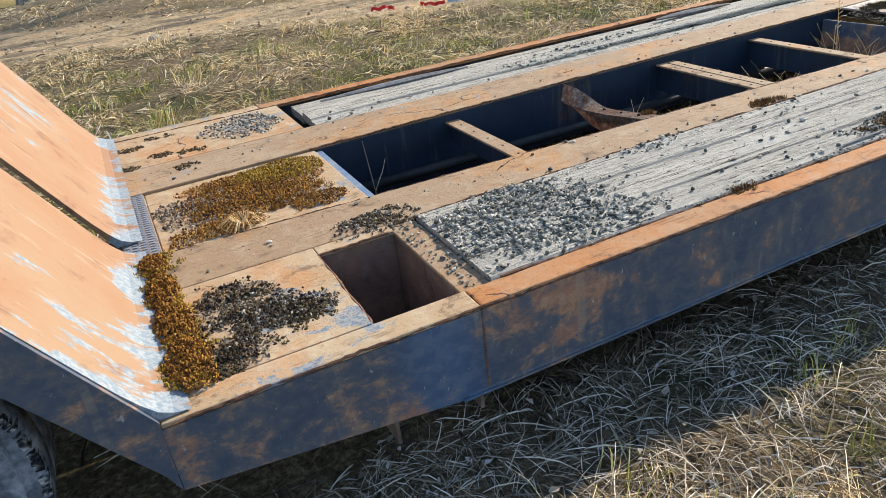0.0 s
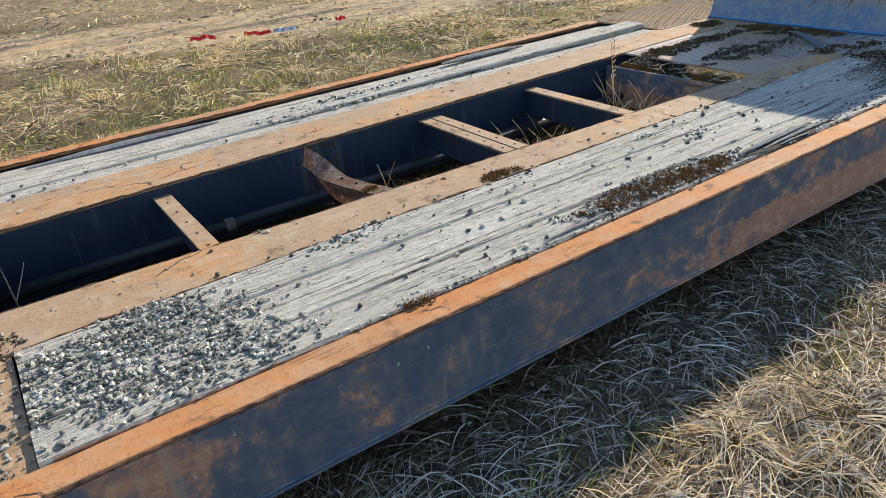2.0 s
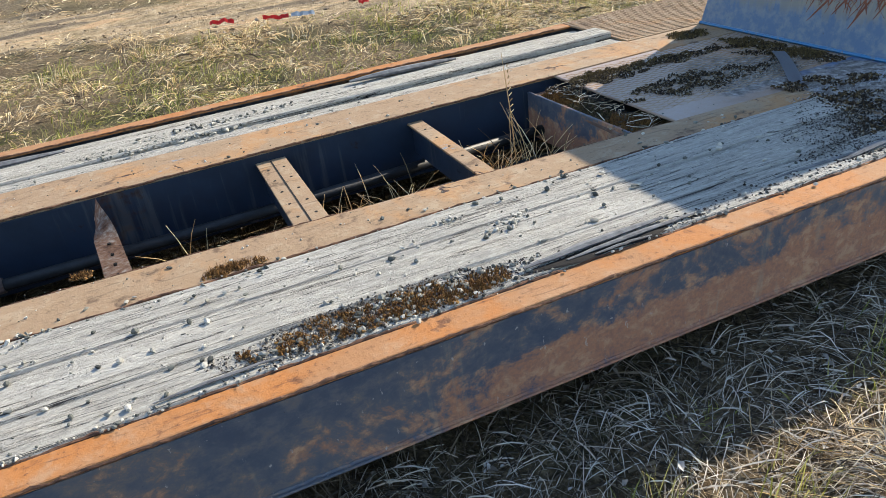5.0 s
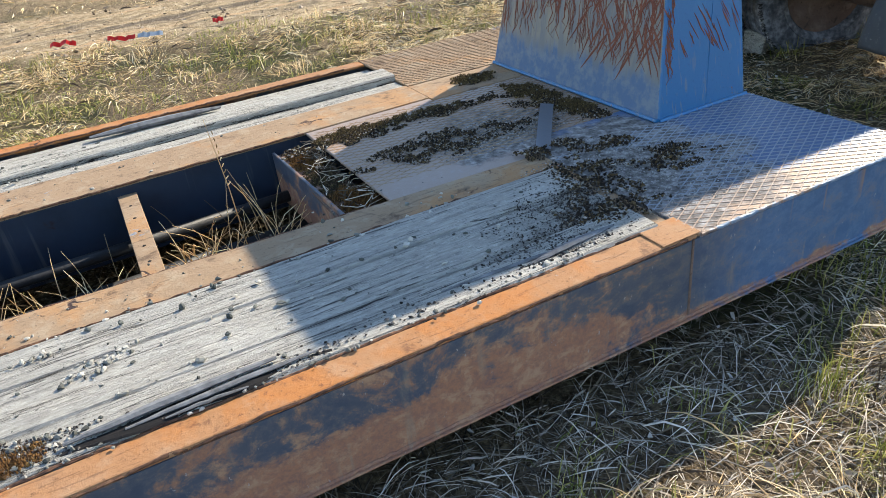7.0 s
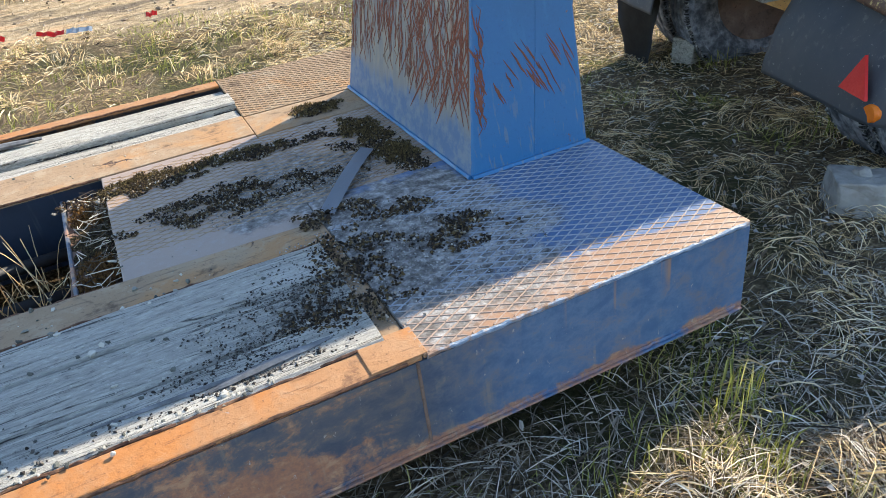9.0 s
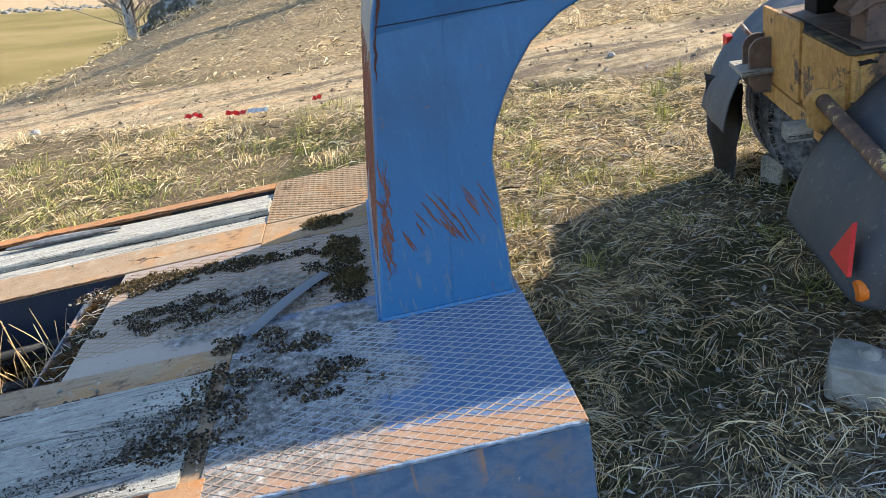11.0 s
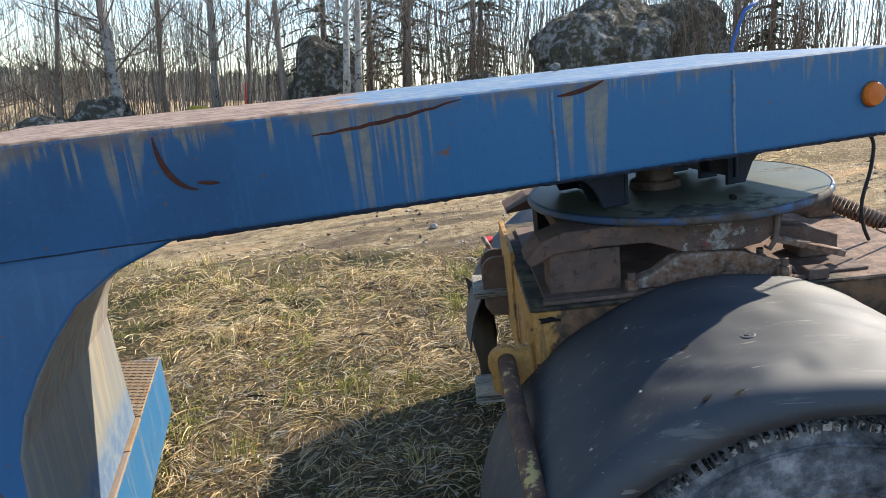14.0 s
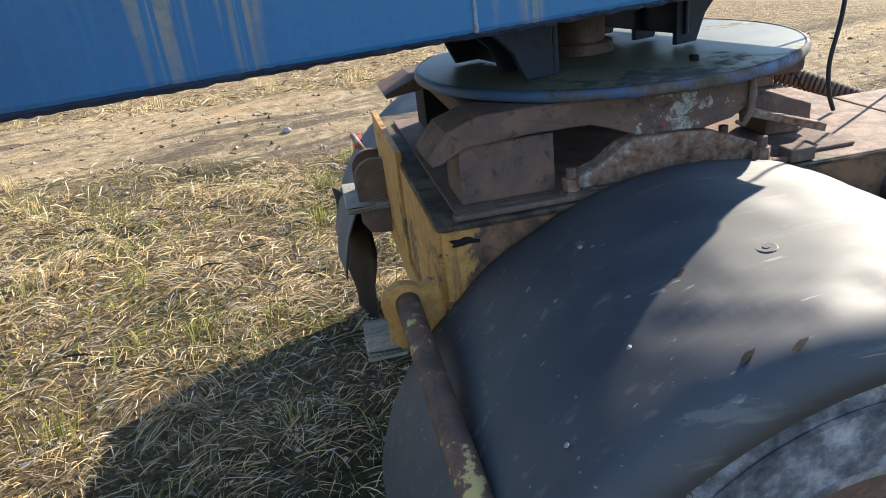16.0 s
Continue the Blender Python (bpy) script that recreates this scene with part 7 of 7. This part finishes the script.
blades("grass", 14000, clumps(-3.5, 7.0, 4.0, 8.4, 260, 0.2), (0.05, 0.13), 0.0055, 0.5, GRASS_GREEN, "green meadow tufts", 7, 0.4)
blades("grass", 7000, clumps(-2.5, 11.0, 5.0, 10.8, 130, 0.1), (0.1, 0.22), 0.005, 0.6, GRASS_DRY, "short standing dry tussocks", 8, 0.2)
BANK_TUS = tussocks(44, -9.0, 24.0, 11.0, 23.0, 380, (0.25, 0.7), (0.08, 0.26))
straw("grass", 24000, -8.0, 13.0, 9.5, 23.0, BANK_TUS, (0.07, 0.2), 0.0075, GRASS_DRY, "dry grass hanging over the bank", 9, 0.22, 0.03, 0.5)
straw("grass", 9000, -8.0, 13.0, 9.5, 23.0, BANK_TUS, (0.07, 0.2), 0.009, GRASS_DARK, "brown dead grass on the bank", 14, 0.1, 0.03)
blades("grass", 7000, area(0.9, 4.5, 1.6, 3.95), (0.1, 0.25), 0.004, 0.45, GRASS_DARK, "dead grass under the trailer", 10)
blades("grass", 7000, area(-5.0, 12.0, -6.0, -0.1), (0.12, 0.3), 0.009, 0.3, GRASS_PALE, "dry grass behind the path", 31)
blades("grass", 4000, area(-6.0, 0.3, -2.0, 8.0), (0.12, 0.3), 0.009, 0.3, GRASS_PALE, "dry grass round the rear of the trailer", 32)


# dead leaves on the ground
def leaves(n, x0, x1, y0, y1, seed):
    r = np.random.default_rng(seed)
    v, f = [], []
    for _ in range(n):
        x, y = x0 + (x1 - x0) * r.random(), y0 + (y1 - y0) * r.random()
        z = height(x, y) + 0.015 + 0.03 * r.random()
        m = pose(x, y, z, r.normal(0, 25), r.normal(0, 25), r.random() * 360)
        ln, w = 0.008 + 0.014 * r.random() ** 2, 0.005 + 0.009 * r.random() ** 2
        k = len(v)
        for px, py, pz in ((-1, 0, 0.2), (-0.35, 0.9, 0.7), (0.45, 0.5, 0.5), (1, 0.1, 0.1), (0.5, -0.8, 0.8), (-0.2, -0.6, 0.35), (0, 0, 0)):
            v.append((m @ Vector((px * ln, py * w, pz * w)))[:])
        f += [(k, k + 1, k + 6), (k + 1, k + 2, k + 6), (k + 2, k + 3, k + 6), (k + 3, k + 4, k + 6), (k + 4, k + 5, k + 6), (k + 5, k, k + 6)]
    return from_arrays("dead_leaves", v, f, LEAF, Matrix(), "curled grey dead leaves in the grass", "leaves")


leaves(1500, 0.4, 8.2, -0.1, 1.7, 3)
leaves(3000, 5.8, 9.5, 1.6, 7.0, 4)


# dry weeds growing up through the well
def weeds(n, x0, x1, y0, y1, top, seed):
    r = np.random.default_rng(seed)
    bm = bmesh.new()
    for _ in range(n):
        x, y = x0 + (x1 - x0) * r.random(), y0 + (y1 - y0) * r.random()
        hgt = top * (0.55 + 0.45 * r.random())
        a, bend = r.random() * 6.283, 0.06 + 0.16 * r.random()
        droop = r.random() * 0.5
        pts = [(x + bend * math.cos(a) * k * k, y + bend * math.sin(a) * k * k, 0.05 + hgt * (k - droop * k ** 3)) for k in (0, 0.2, 0.4, 0.6, 0.8, 1.0)]
        add_tube(bm, pts, [0.0026, 0.0024, 0.0021, 0.0018, 0.0014, 0.0008], 4, False)
    return bm


mesh_thing("weeds", weeds(110, 3.75, 4.2, 2.6, 3.0, 0.44, 1), GRASS_DRY, BED, "dry bent weed stalks growing through the frame", "weeds", kind="stuff")
mesh_thing("weeds", weeds(70, 3.1, 3.55, 2.55, 2.9, 0.38, 2), GRASS_DRY, BED, "tangled dead stalks between cross members", "weeds", kind="stuff")
mesh_thing("weeds", weeds(36, 2.55, 2.9, 2.6, 2.95, 0.36, 3), GRASS_DRY, BED, "grey dead stalks in the trailer well", "weeds", kind="stuff")
stem = bmesh.new()
add_tube(stem, [(4.02, 2.86, 0.1), (4.01, 2.87, 0.45), (3.99, 2.88, 0.72)], [0.003, 0.0025, 0.001], 4)
for k in range(9):
    add_tube(stem, [(4.008, 2.872, 0.46 + 0.025 * k), (4.02 - 0.002 * k, 2.86, 0.475 + 0.025 * k)], 0.002, 4)
mesh_thing("plant_stalk", stem, GRASS_DRY, BED, "tall thin dry stalk rising from the well", "plant")
stem = bmesh.new()
add_tube(stem, [(1.12, 2.62, 0.1), (1.11, 2.63, 0.4), (1.1, 2.66, 0.6)], [0.003, 0.0025, 0.0012], 4)
add_tube(stem, [(1.11, 2.63, 0.4), (1.15, 2.62, 0.48), (1.17, 2.63, 0.52)], [0.0022, 0.002, 0.001], 4)
mesh_thing("plant_stalk", stem, BARK, BED, "dry brown twig sprouting beside a plate", "plant")
tuft = bmesh.new()
for k in range(46):
    a, ln = 6.283 * k / 46 + 0.2 * math.sin(k * 7), 0.05 + 0.05 * abs(math.sin(k * 3.1))
    add_tube(tuft, [(0.58, 2.5, DECK - 0.01), (0.58 + 0.5 * ln * math.cos(a), 2.5 + 0.5 * ln * math.sin(a), DECK + 0.035), (0.58 + ln * math.cos(a), 2.5 + ln * math.sin(a), DECK + 0.012)], [0.0018, 0.0015, 0.0005], 3, False)
mesh_thing("grass_tuft", tuft, GRASS_DRY, BED, "pale star of dry grass growing on the deck", "plant")


# ---- stones, blocks and litter on the ground ----
def on_ground(x, y, dz=0.0, turn=0.0):
    w = BED @ Vector((x, y, 0))
    return pose(w.x, w.y, height(w.x, w.y) + dz, 0, 0, turn)


def block(name, sx, sy, sz, m, mat, label, category="block"):
    bm = box(-sx / 2, sx / 2, -sy / 2, sy / 2, 0, sz, 0.008)
    bmesh.ops.subdivide_edges(bm, edges=[e for e in bm.edges if e.calc_length() > 0.1], cuts=6, use_grid_fill=True)
    return mesh_thing(name, rough_up(rough_up(bm, 0.012, 11), 0.006, 40), mat, m, label, category)


block("concrete_block", 0.3, 0.18, 0.14, on_ground(6.98, 1.92, -0.02, -35), STONE, "chipped grey concrete block chocking the dolly wheel", "block")
mesh_thing("stone", stone_bm(0.035, 1.0), STONE, on_ground(6.95, 1.95, 0.13), "small broken stone on a concrete block", "stone")
block("wood_block", 0.3, 0.14, 0.14, on_ground(7.75, 3.72, -0.01, 25), WOOD, "grey wooden chock beside the far wheel", "chock")
mesh_thing("stone", stone_bm(0.07, 8.0), STONE, on_ground(1.04, 10.4, 0.02), "pale stone beside the dirt track", "stone")
mesh_thing("stone", stone_bm(0.04, 2.0), STONE, on_ground(8.1, 7.5, 0.015), "small pale stone on the dirt track", "stone")


def ribbon(x0, y0, x1, y1, mat, label, seed, w=0.05):
    bm = bmesh.new()
    rows = []
    for i in range(9):
        k = i / 8
        x, y = x0 + (x1 - x0) * k, y0 + (y1 - y0) * k
        p = BED @ Vector((x, y, 0))
        z = height(p.x, p.y) + 0.09 + 0.03 * noise.noise(Vector((k * 4, seed, 0)))
        rows.append([bm.verts.new((p.x, p.y - w / 2, z)), bm.verts.new((p.x + 0.01, p.y + w / 2, z + 0.035 + 0.02 * noise.noise(Vector((k * 5, seed, 3)))))])
    for a, c in zip(rows, rows[1:]):
        bm.faces.new((a[0], a[1], c[1], c[0]))
    bmesh.ops.solidify(bm, geom=bm.faces[:], thickness=0.004)
    return mesh_thing("barrier_tape", bm, mat, Matrix(), label, "tape")


ribbon(3.42, 8.72, 3.66, 8.55, RED, "red plastic tape lying in the grass", 1)
ribbon(3.95, 8.42, 4.2, 8.25, RED, "crumpled red plastic tape in the grass", 2)
ribbon(4.22, 8.22, 4.45, 8.1, GREYBLUE, "grey blue end of plastic tape in the grass", 3)
ribbon(4.95, 8.1, 5.05, 8.05, RED, "scrap of red plastic tape", 4)


# ---- rocks ----
def boulder(x, y, rx, ry, rz, seed, label, sink=0.3, turn=0.0):
    bm = bmesh.new()
    bmesh.ops.create_icosphere(bm, subdivisions=4, radius=1)
    for v in bm.verts:
        p = v.co.copy()
        q = 0.35 * noise.noise(p * 1.2 + Vector((seed, 0, 0))) + 0.18 * abs(noise.noise(p * 2.6 + Vector((0, seed, 0)))) + 0.06 * noise.noise(p * 7 + Vector((seed, seed, 0)))
        v.co *= 1 + q
        v.co.x, v.co.y, v.co.z = v.co.x * rx, v.co.y * ry, v.co.z * rz
    return mesh_thing("boulder", bm, ROCK, pose(x, y, height(x, y) + rz * (1 - 2 * sink) * 0.6, 0, 0, turn), label, "boulder")


boulder(1.35, 20.4, 0.95, 0.8, 0.65, 2.0, "grey lichen covered boulder on the bank")
boulder(2.5, 21.3, 0.8, 0.7, 0.7, 5.0, "dark cracked boulder among birches")
boulder(0.3, 21.6, 0.7, 0.8, 0.45, 7.5, "low mossy rock at the edge of the field")
boulder(14.9, 17.2, 1.75, 1.3, 1.45, 3.4, "huge grey mossy boulder at the forest edge")
boulder(17.0, 17.4, 1.5, 1.1, 1.3, 12.4, "large dark boulder beside the forest")
boulder(8.2, 21.2, 0.95, 0.9, 1.35, 9.1, "tall dark mossy boulder behind birches")
boulder(11.6, 17.2, 0.6, 0.5, 0.4, 10.1, "low dark rock in the undergrowth")
clod_r = np.random.default_rng(77)
clods = []
for _ in range(6000):
    s_, along = 10.0 + 3.8 * clod_r.random(), -12 + 26 * clod_r.random()
    x = 0.8 * along + 0.4 * s_
    y = s_ - 0.5 * x
    if -8 < x < 16:
        w = BED.inverted() @ Vector((x, y, height(x, y)))
        clods.append((w.x, w.y, w.z - 0.004, 0.006 + 0.026 * clod_r.random() ** 5))
pebbles("clods", clods, CLOD, "dry clods and small stones on the dirt track", "clods", 0.6, True)
mesh_thing("moss_mound", stone_bm(0.5, 6.0, 0.45, 3), MOSS_YELLOW, pose(5.2, 18.9, height(5.2, 18.9) + 0.05), "rotten log mound with yellow green moss", "mound")


# ---- trees ----
def grow(bm, p, d, length, r, level, rnd, sides, most):
    """A bent limb that throws side limbs of its own."""
    n = 6 if level == 0 else 4
    pts, cur = [p.copy()], d.copy()
    for i in range(n):
        cur = (cur + Vector((rnd.gauss(0, 0.06 + 0.07 * level), rnd.gauss(0, 0.06 + 0.07 * level), 0.04 if level else 0.01))).normalized()
        pts.append(pts[-1] + cur * length / n)
    add_tube(bm, pts, [max(0.005, r * (1 - 0.85 * i / n)) for i in range(n + 1)], max(3, sides - 2 * level), False)
    if level >= most:
        return
    for _ in range((15, 9, 5)[level]):
        k = rnd.uniform(0.22 if level == 0 else 0.15, 0.97)
        i = min(n - 1, int(k * n))
        q = pts[i].lerp(pts[i + 1], k * n - i)
        a = rnd.uniform(0, 6.283)
        out = Vector((math.cos(a), math.sin(a), rnd.uniform(0.25, 1.1))).normalized()
        grow(bm, q, (out + cur * 0.35).normalized(), length * rnd.uniform(0.22, 0.42) * (1.15 - 0.6 * k), r * (1 - 0.8 * k) * 0.5, level + 1, rnd, sides, most)


def tree(name, x, y, high, r, seed, mat, label, lean=(0, 0), most=3):
    rnd = random.Random(seed)
    root = thing(name, label, "tree", pose(x, y, height(x, y) - 0.1))
    d = Vector((lean[0], lean[1], 1)).normalized()
    bm = bmesh.new()
    pts, cur, n = [Vector((0, 0, 0))], d.copy(), 9
    for i in range(n):
        cur = (cur + Vector((rnd.gauss(0, 0.03), rnd.gauss(0, 0.03), 0.03))).normalized()
        pts.append(pts[-1] + cur * high / n)
    rad = [r * (1.25 if i == 0 else 1 - 0.85 * i / n) for i in range(n + 1)]
    add_tube(bm, pts, rad, 12)
    part("trunk", bm, mat, root, "", True)
    bm = bmesh.new()
    for _ in range(int(24 + high * 3.5)):
        k = rnd.uniform(0.12, 0.97)
        i = min(n - 1, int(k * n))
        q = pts[i].lerp(pts[i + 1], k * n - i)
        a = rnd.uniform(0, 6.283)
        out = Vector((math.cos(a), math.sin(a), rnd.uniform(0.1, 0.9))).normalized()
        grow(bm, q, out, high * rnd.uniform(0.16, 0.42) * (1.15 - 0.75 * k), r * 0.24 * (1 - 0.8 * k), 1, rnd, 6, most)
    part("crown", bm, BARK, root, "bare spring branches")
    return root


for x, y, hh, r, seed, mat, lean, label in (
        (-0.95, 23.2, 8.5, 0.15, 1, BIRCH, (-0.12, 0.0), "leaning white birch at the edge of the field"),
        (-1.2, 23.9, 7.5, 0.09, 2, BARK, (-0.02, 0.0), "bare grey tree beside a birch"),
        (2.86, 22.1, 9.0, 0.17, 3, BIRCH, (-0.1, 0.02), "thick white birch on the bank"),
        (1.1, 22.8, 6.5, 0.1, 4, BARK, (0.03, 0.0), "bare dark tree with spreading limbs"),
        (5.35, 22.6, 9.0, 0.12, 5, BIRCH, (0.0, 0.0), "straight birch carrying a bird box"),
        (8.45, 17.8, 9.0, 0.085, 6, BIRCH, (0.0, 0.0), "slim white birch at the roadside"),
        (8.75, 17.9, 9.0, 0.085, 7, BIRCH, (0.02, 0.0), "slim white birch beside its twin"),
        (7.2, 20.5, 8.0, 0.09, 8, BARK, (-0.12, 0.0), "bare leaning tree in the thicket"),
        (3.9, 23.5, 8.0, 0.1, 9, BARK, (-0.06, 0.0), "bare grey tree in the thicket"),
        (10.6, 20.8, 8.0, 0.09, 10, BARK, (0.02, 0.0), "bare dark tree behind boulders"),
        (12.6, 21.2, 9.0, 0.1, 11, BIRCH, (0.0, 0.0), "white birch behind boulders"),
        (18.2, 16.9, 8.0, 0.1, 12, BARK, (0.03, 0.0), "bare tree beside the dirt track"),
        (6.2, 24.5, 9.0, 0.1, 13, BARK, (0.05, 0.0), "bare tree in the thicket")):
    tree("tree", x, y, hh, r, seed, mat, label, lean, 3 if seed in (1, 4) else 2)
bird = bmesh.new()
add_box(bird, -0.1, 0.1, -0.25, -0.11, 0, 0.32, 0.01)
add_box(bird, -0.13, 0.13, -0.3, -0.1, 0.322, 0.345, 0.004)
mesh_thing("bird_box", bird, BARK, pose(5.35, 22.6, height(5.35, 22.6) + 1.5), "small wooden bird box on a birch", "bird box")


def thicket(n, x0, x1, s0, s1, seed, hi):
    rnd = random.Random(seed)
    bm = bmesh.new()
    for _ in range(n):
        x, s = rnd.uniform(x0, x1), rnd.uniform(s0, s1)
        y = s - 0.45 * x
        if y < 15 or (s < 24.8 and x > 7 and hi[1] > 3.5):
            continue
        z = height(x, y) - 0.1
        hh = rnd.uniform(*hi)
        d = Vector((rnd.gauss(0, 0.07), rnd.gauss(0, 0.07), 1)).normalized()
        p = Vector((x, y, z))
        pts = [p + d * hh * k / 4 + Vector((rnd.gauss(0, 0.04), rnd.gauss(0, 0.04), 0)) * k for k in range(5)]
        r = rnd.uniform(0.006, 0.022)
        add_tube(bm, pts, [r * (1 - 0.2 * k) for k in range(5)], 4, False)
        for _ in range(13):
            k = rnd.uniform(0.1, 1.0) * 3.99
            q = pts[int(k)].lerp(pts[int(k) + 1], k - int(k))
            a = rnd.uniform(0, 6.283)
            o = Vector((math.cos(a) * 0.5, math.sin(a) * 0.5, 1)).normalized()
            ln = rnd.uniform(0.3, 1.0)
            m = q + o * ln * 0.5 + Vector((rnd.gauss(0, 0.04), rnd.gauss(0, 0.04), 0))
            add_tube(bm, [q, m, q + (o + Vector((0, 0, 0.3))) * ln], [0.006, 0.0045, 0.0025], 3, False)
    return bm


mesh_thing("thicket", thicket(950, -1.2, 22, 22.3, 30, 3, (2.6, 7.0)), BARK, Matrix(), "dense thicket of bare grey saplings", "thicket", kind="stuff")
mesh_thing("thicket", thicket(260, 9, 26, 21.5, 26, 5, (0.7, 2.4)), BARK_WARM, Matrix(), "brown undergrowth shrubs round the boulders", "thicket", kind="stuff")
mesh_thing("thicket", thicket(260, 12, 34, 24, 34, 7, (4.0, 8.0)), BARK, Matrix(), "grey saplings deeper in the forest", "thicket", kind="stuff")


def spruce(x, y, high, seed):
    rnd = random.Random(seed)
    root = thing("spruce", "dark green spruce among bare saplings", "tree", pose(x, y, height(x, y) - 0.1))
    part("trunk", tube([(0, 0, 0), (0, 0, high)], [0.12, 0.02], 8), BARK, root)
    v, f = [], []
    for i in range(int(high * 16)):
        z = high * (0.06 + 0.93 * rnd.random())
        reach = (high - z) * 0.28 + 0.15
        a = rnd.uniform(0, 6.283)
        for j in range(16):
            k = rnd.random()
            c = Vector((math.cos(a) * reach * k, math.sin(a) * reach * k, z - 0.25 * reach * k * k))
            b = a + rnd.choice((-1, 1)) * rnd.uniform(0.4, 1.1)
            ln = 0.3 * (1.1 - k * 0.6)
            e = c + Vector((math.cos(b) * ln, math.sin(b) * ln, -0.08))
            n = len(v)
            w = 0.03
            v += [(c - Vector((0, 0, w)))[:], (c + Vector((0, 0, w)))[:], e[:]]
            f.append((n, n + 1, n + 2))
    crown = from_arrays("crown", v, f, SPRUCE, None, "", kind="", parent=root)
    return root


for i, (x, y, hh) in enumerate(((9.9, 23.4, 6.5), (11.2, 24.2, 8.0), (8.6, 24.6, 7.0), (13.5, 23.5, 6.0), (20.5, 18.5, 5.0))):
    spruce(x, y, hh, i)
post = bmesh.new()
add_tube(post, [(15.4, 13.2, height(15.4, 13.2) - 0.1), (15.42, 13.2, height(15.4, 13.2) + 1.3), (15.62, 13.2, height(15.4, 13.2) + 1.9), (15.9, 13.2, height(15.4, 13.2) + 2.1)], 0.035, 10)
mesh_thing("blue_pole", post, BLUEPOLE, Matrix(), "bent blue pipe standing by the track", "pole", smooth=True)
mesh_thing("marker_stake", tube([(6.15, 18.8, height(6.15, 18.8)), (6.17, 18.8, height(6.15, 18.8) + 0.75)], 0.02, 8), RED, Matrix(), "thin red marker stake", "stake")


# ---- distant forest and fields ----
def far_forest(name, seed, n, arc, dist, hi, mat, label, slim=1.0):
    r = np.random.default_rng(seed)
    v, f = [], []
    for _ in range(n):
        a = radians(arc[0] + (arc[1] - arc[0]) * r.random())
        d = dist[0] + (dist[1] - dist[0]) * r.random()
        x, y = d * math.cos(a), d * math.sin(a)
        z = height(x, y) - 0.3 + max(0.0, (d - dist[0]) * 0.035)
        hh = hi[0] + (hi[1] - hi[0]) * r.random()
        w = slim * hh * (0.17 + 0.12 * r.random())
        for lay in range(4):
            k = len(v)
            zz, ww = z + hh * (0.1 + 0.22 * lay), w * (1 - 0.22 * lay)
            turn = r.random() * 6.283
            ring = [(x + ww * (0.7 + 0.5 * r.random()) * math.cos(turn + q * 1.0472), y + ww * (0.7 + 0.5 * r.random()) * math.sin(turn + q * 1.0472), zz) for q in range(6)]
            v += ring + [(x, y, zz + hh * 0.33)]
            f += [(k + q, k + (q + 1) % 6, k + 6) for q in range(6)]
    return from_arrays(name, v, f, mat, Matrix(), label, "forest")


far_forest("far_forest", 1, 3000, (84, 150), (205, 330), (5.0, 9), HAZE_GREEN, "distant spruce forest beyond the fields, haze in its colour", 0.8)
far_forest("far_forest", 2, 3000, (84, 150), (192, 222), (3.5, 6.5), HAZE_BROWN, "distant bare birch edge of the fields, haze in its colour", 0.22)
def wood(n, x0, x1, s0, s1, seed):
    """Slender stems with a haze of twigs, deeper in the forest."""
    rnd = random.Random(seed)
    bm = bmesh.new()
    for _ in range(n):
        x, s = rnd.uniform(x0, x1), rnd.uniform(s0, s1)
        y = s - 0.45 * x
        if y < 18:
            continue
        p, hh, r = Vector((x, y, height(x, y) - 0.2)), rnd.uniform(5, 10), rnd.uniform(0.012, 0.035)
        lean = Vector((rnd.gauss(0, 0.04), rnd.gauss(0, 0.04), 1))
        pts = [p + lean * hh * k / 3 for k in range(4)]
        add_tube(bm, pts, [r, r * 0.75, r * 0.5, r * 0.2], 4, False)
        for _ in range(16):
            k = rnd.uniform(0.1, 1.0)
            q, a, ln = p + lean * hh * k, rnd.uniform(0, 6.283), rnd.uniform(0.7, 2.2) * (1.2 - 0.7 * k)
            add_tube(bm, [q, q + Vector((math.cos(a) * 0.6, math.sin(a) * 0.6, 0.7)) * ln], [0.009, 0.004], 3, False)
    return bm


mesh_thing("forest", wood(520, 2, 80, 36, 75, 31), BARK, Matrix(), "bare brown birch forest behind the thicket", "forest", kind="stuff")
far_forest("far_forest", 4, 700, (150, 385), (120, 260), (8, 14), HAZE_GREEN, "forest surrounding the fields")
for i in range(26):
    k = (i * 0.618) % 1
    x, y = -34 + 14 * k, 92 + 2.0 * math.sin(i * 2.1)
    mesh_thing("field_stone", stone_bm(0.35 + 0.3 * ((i * 0.37) % 1), i, 0.7, 1), ROCK, pose(x, y, height(x, y)), "grey stone in a cairn on the field", "stone", "field cairn")
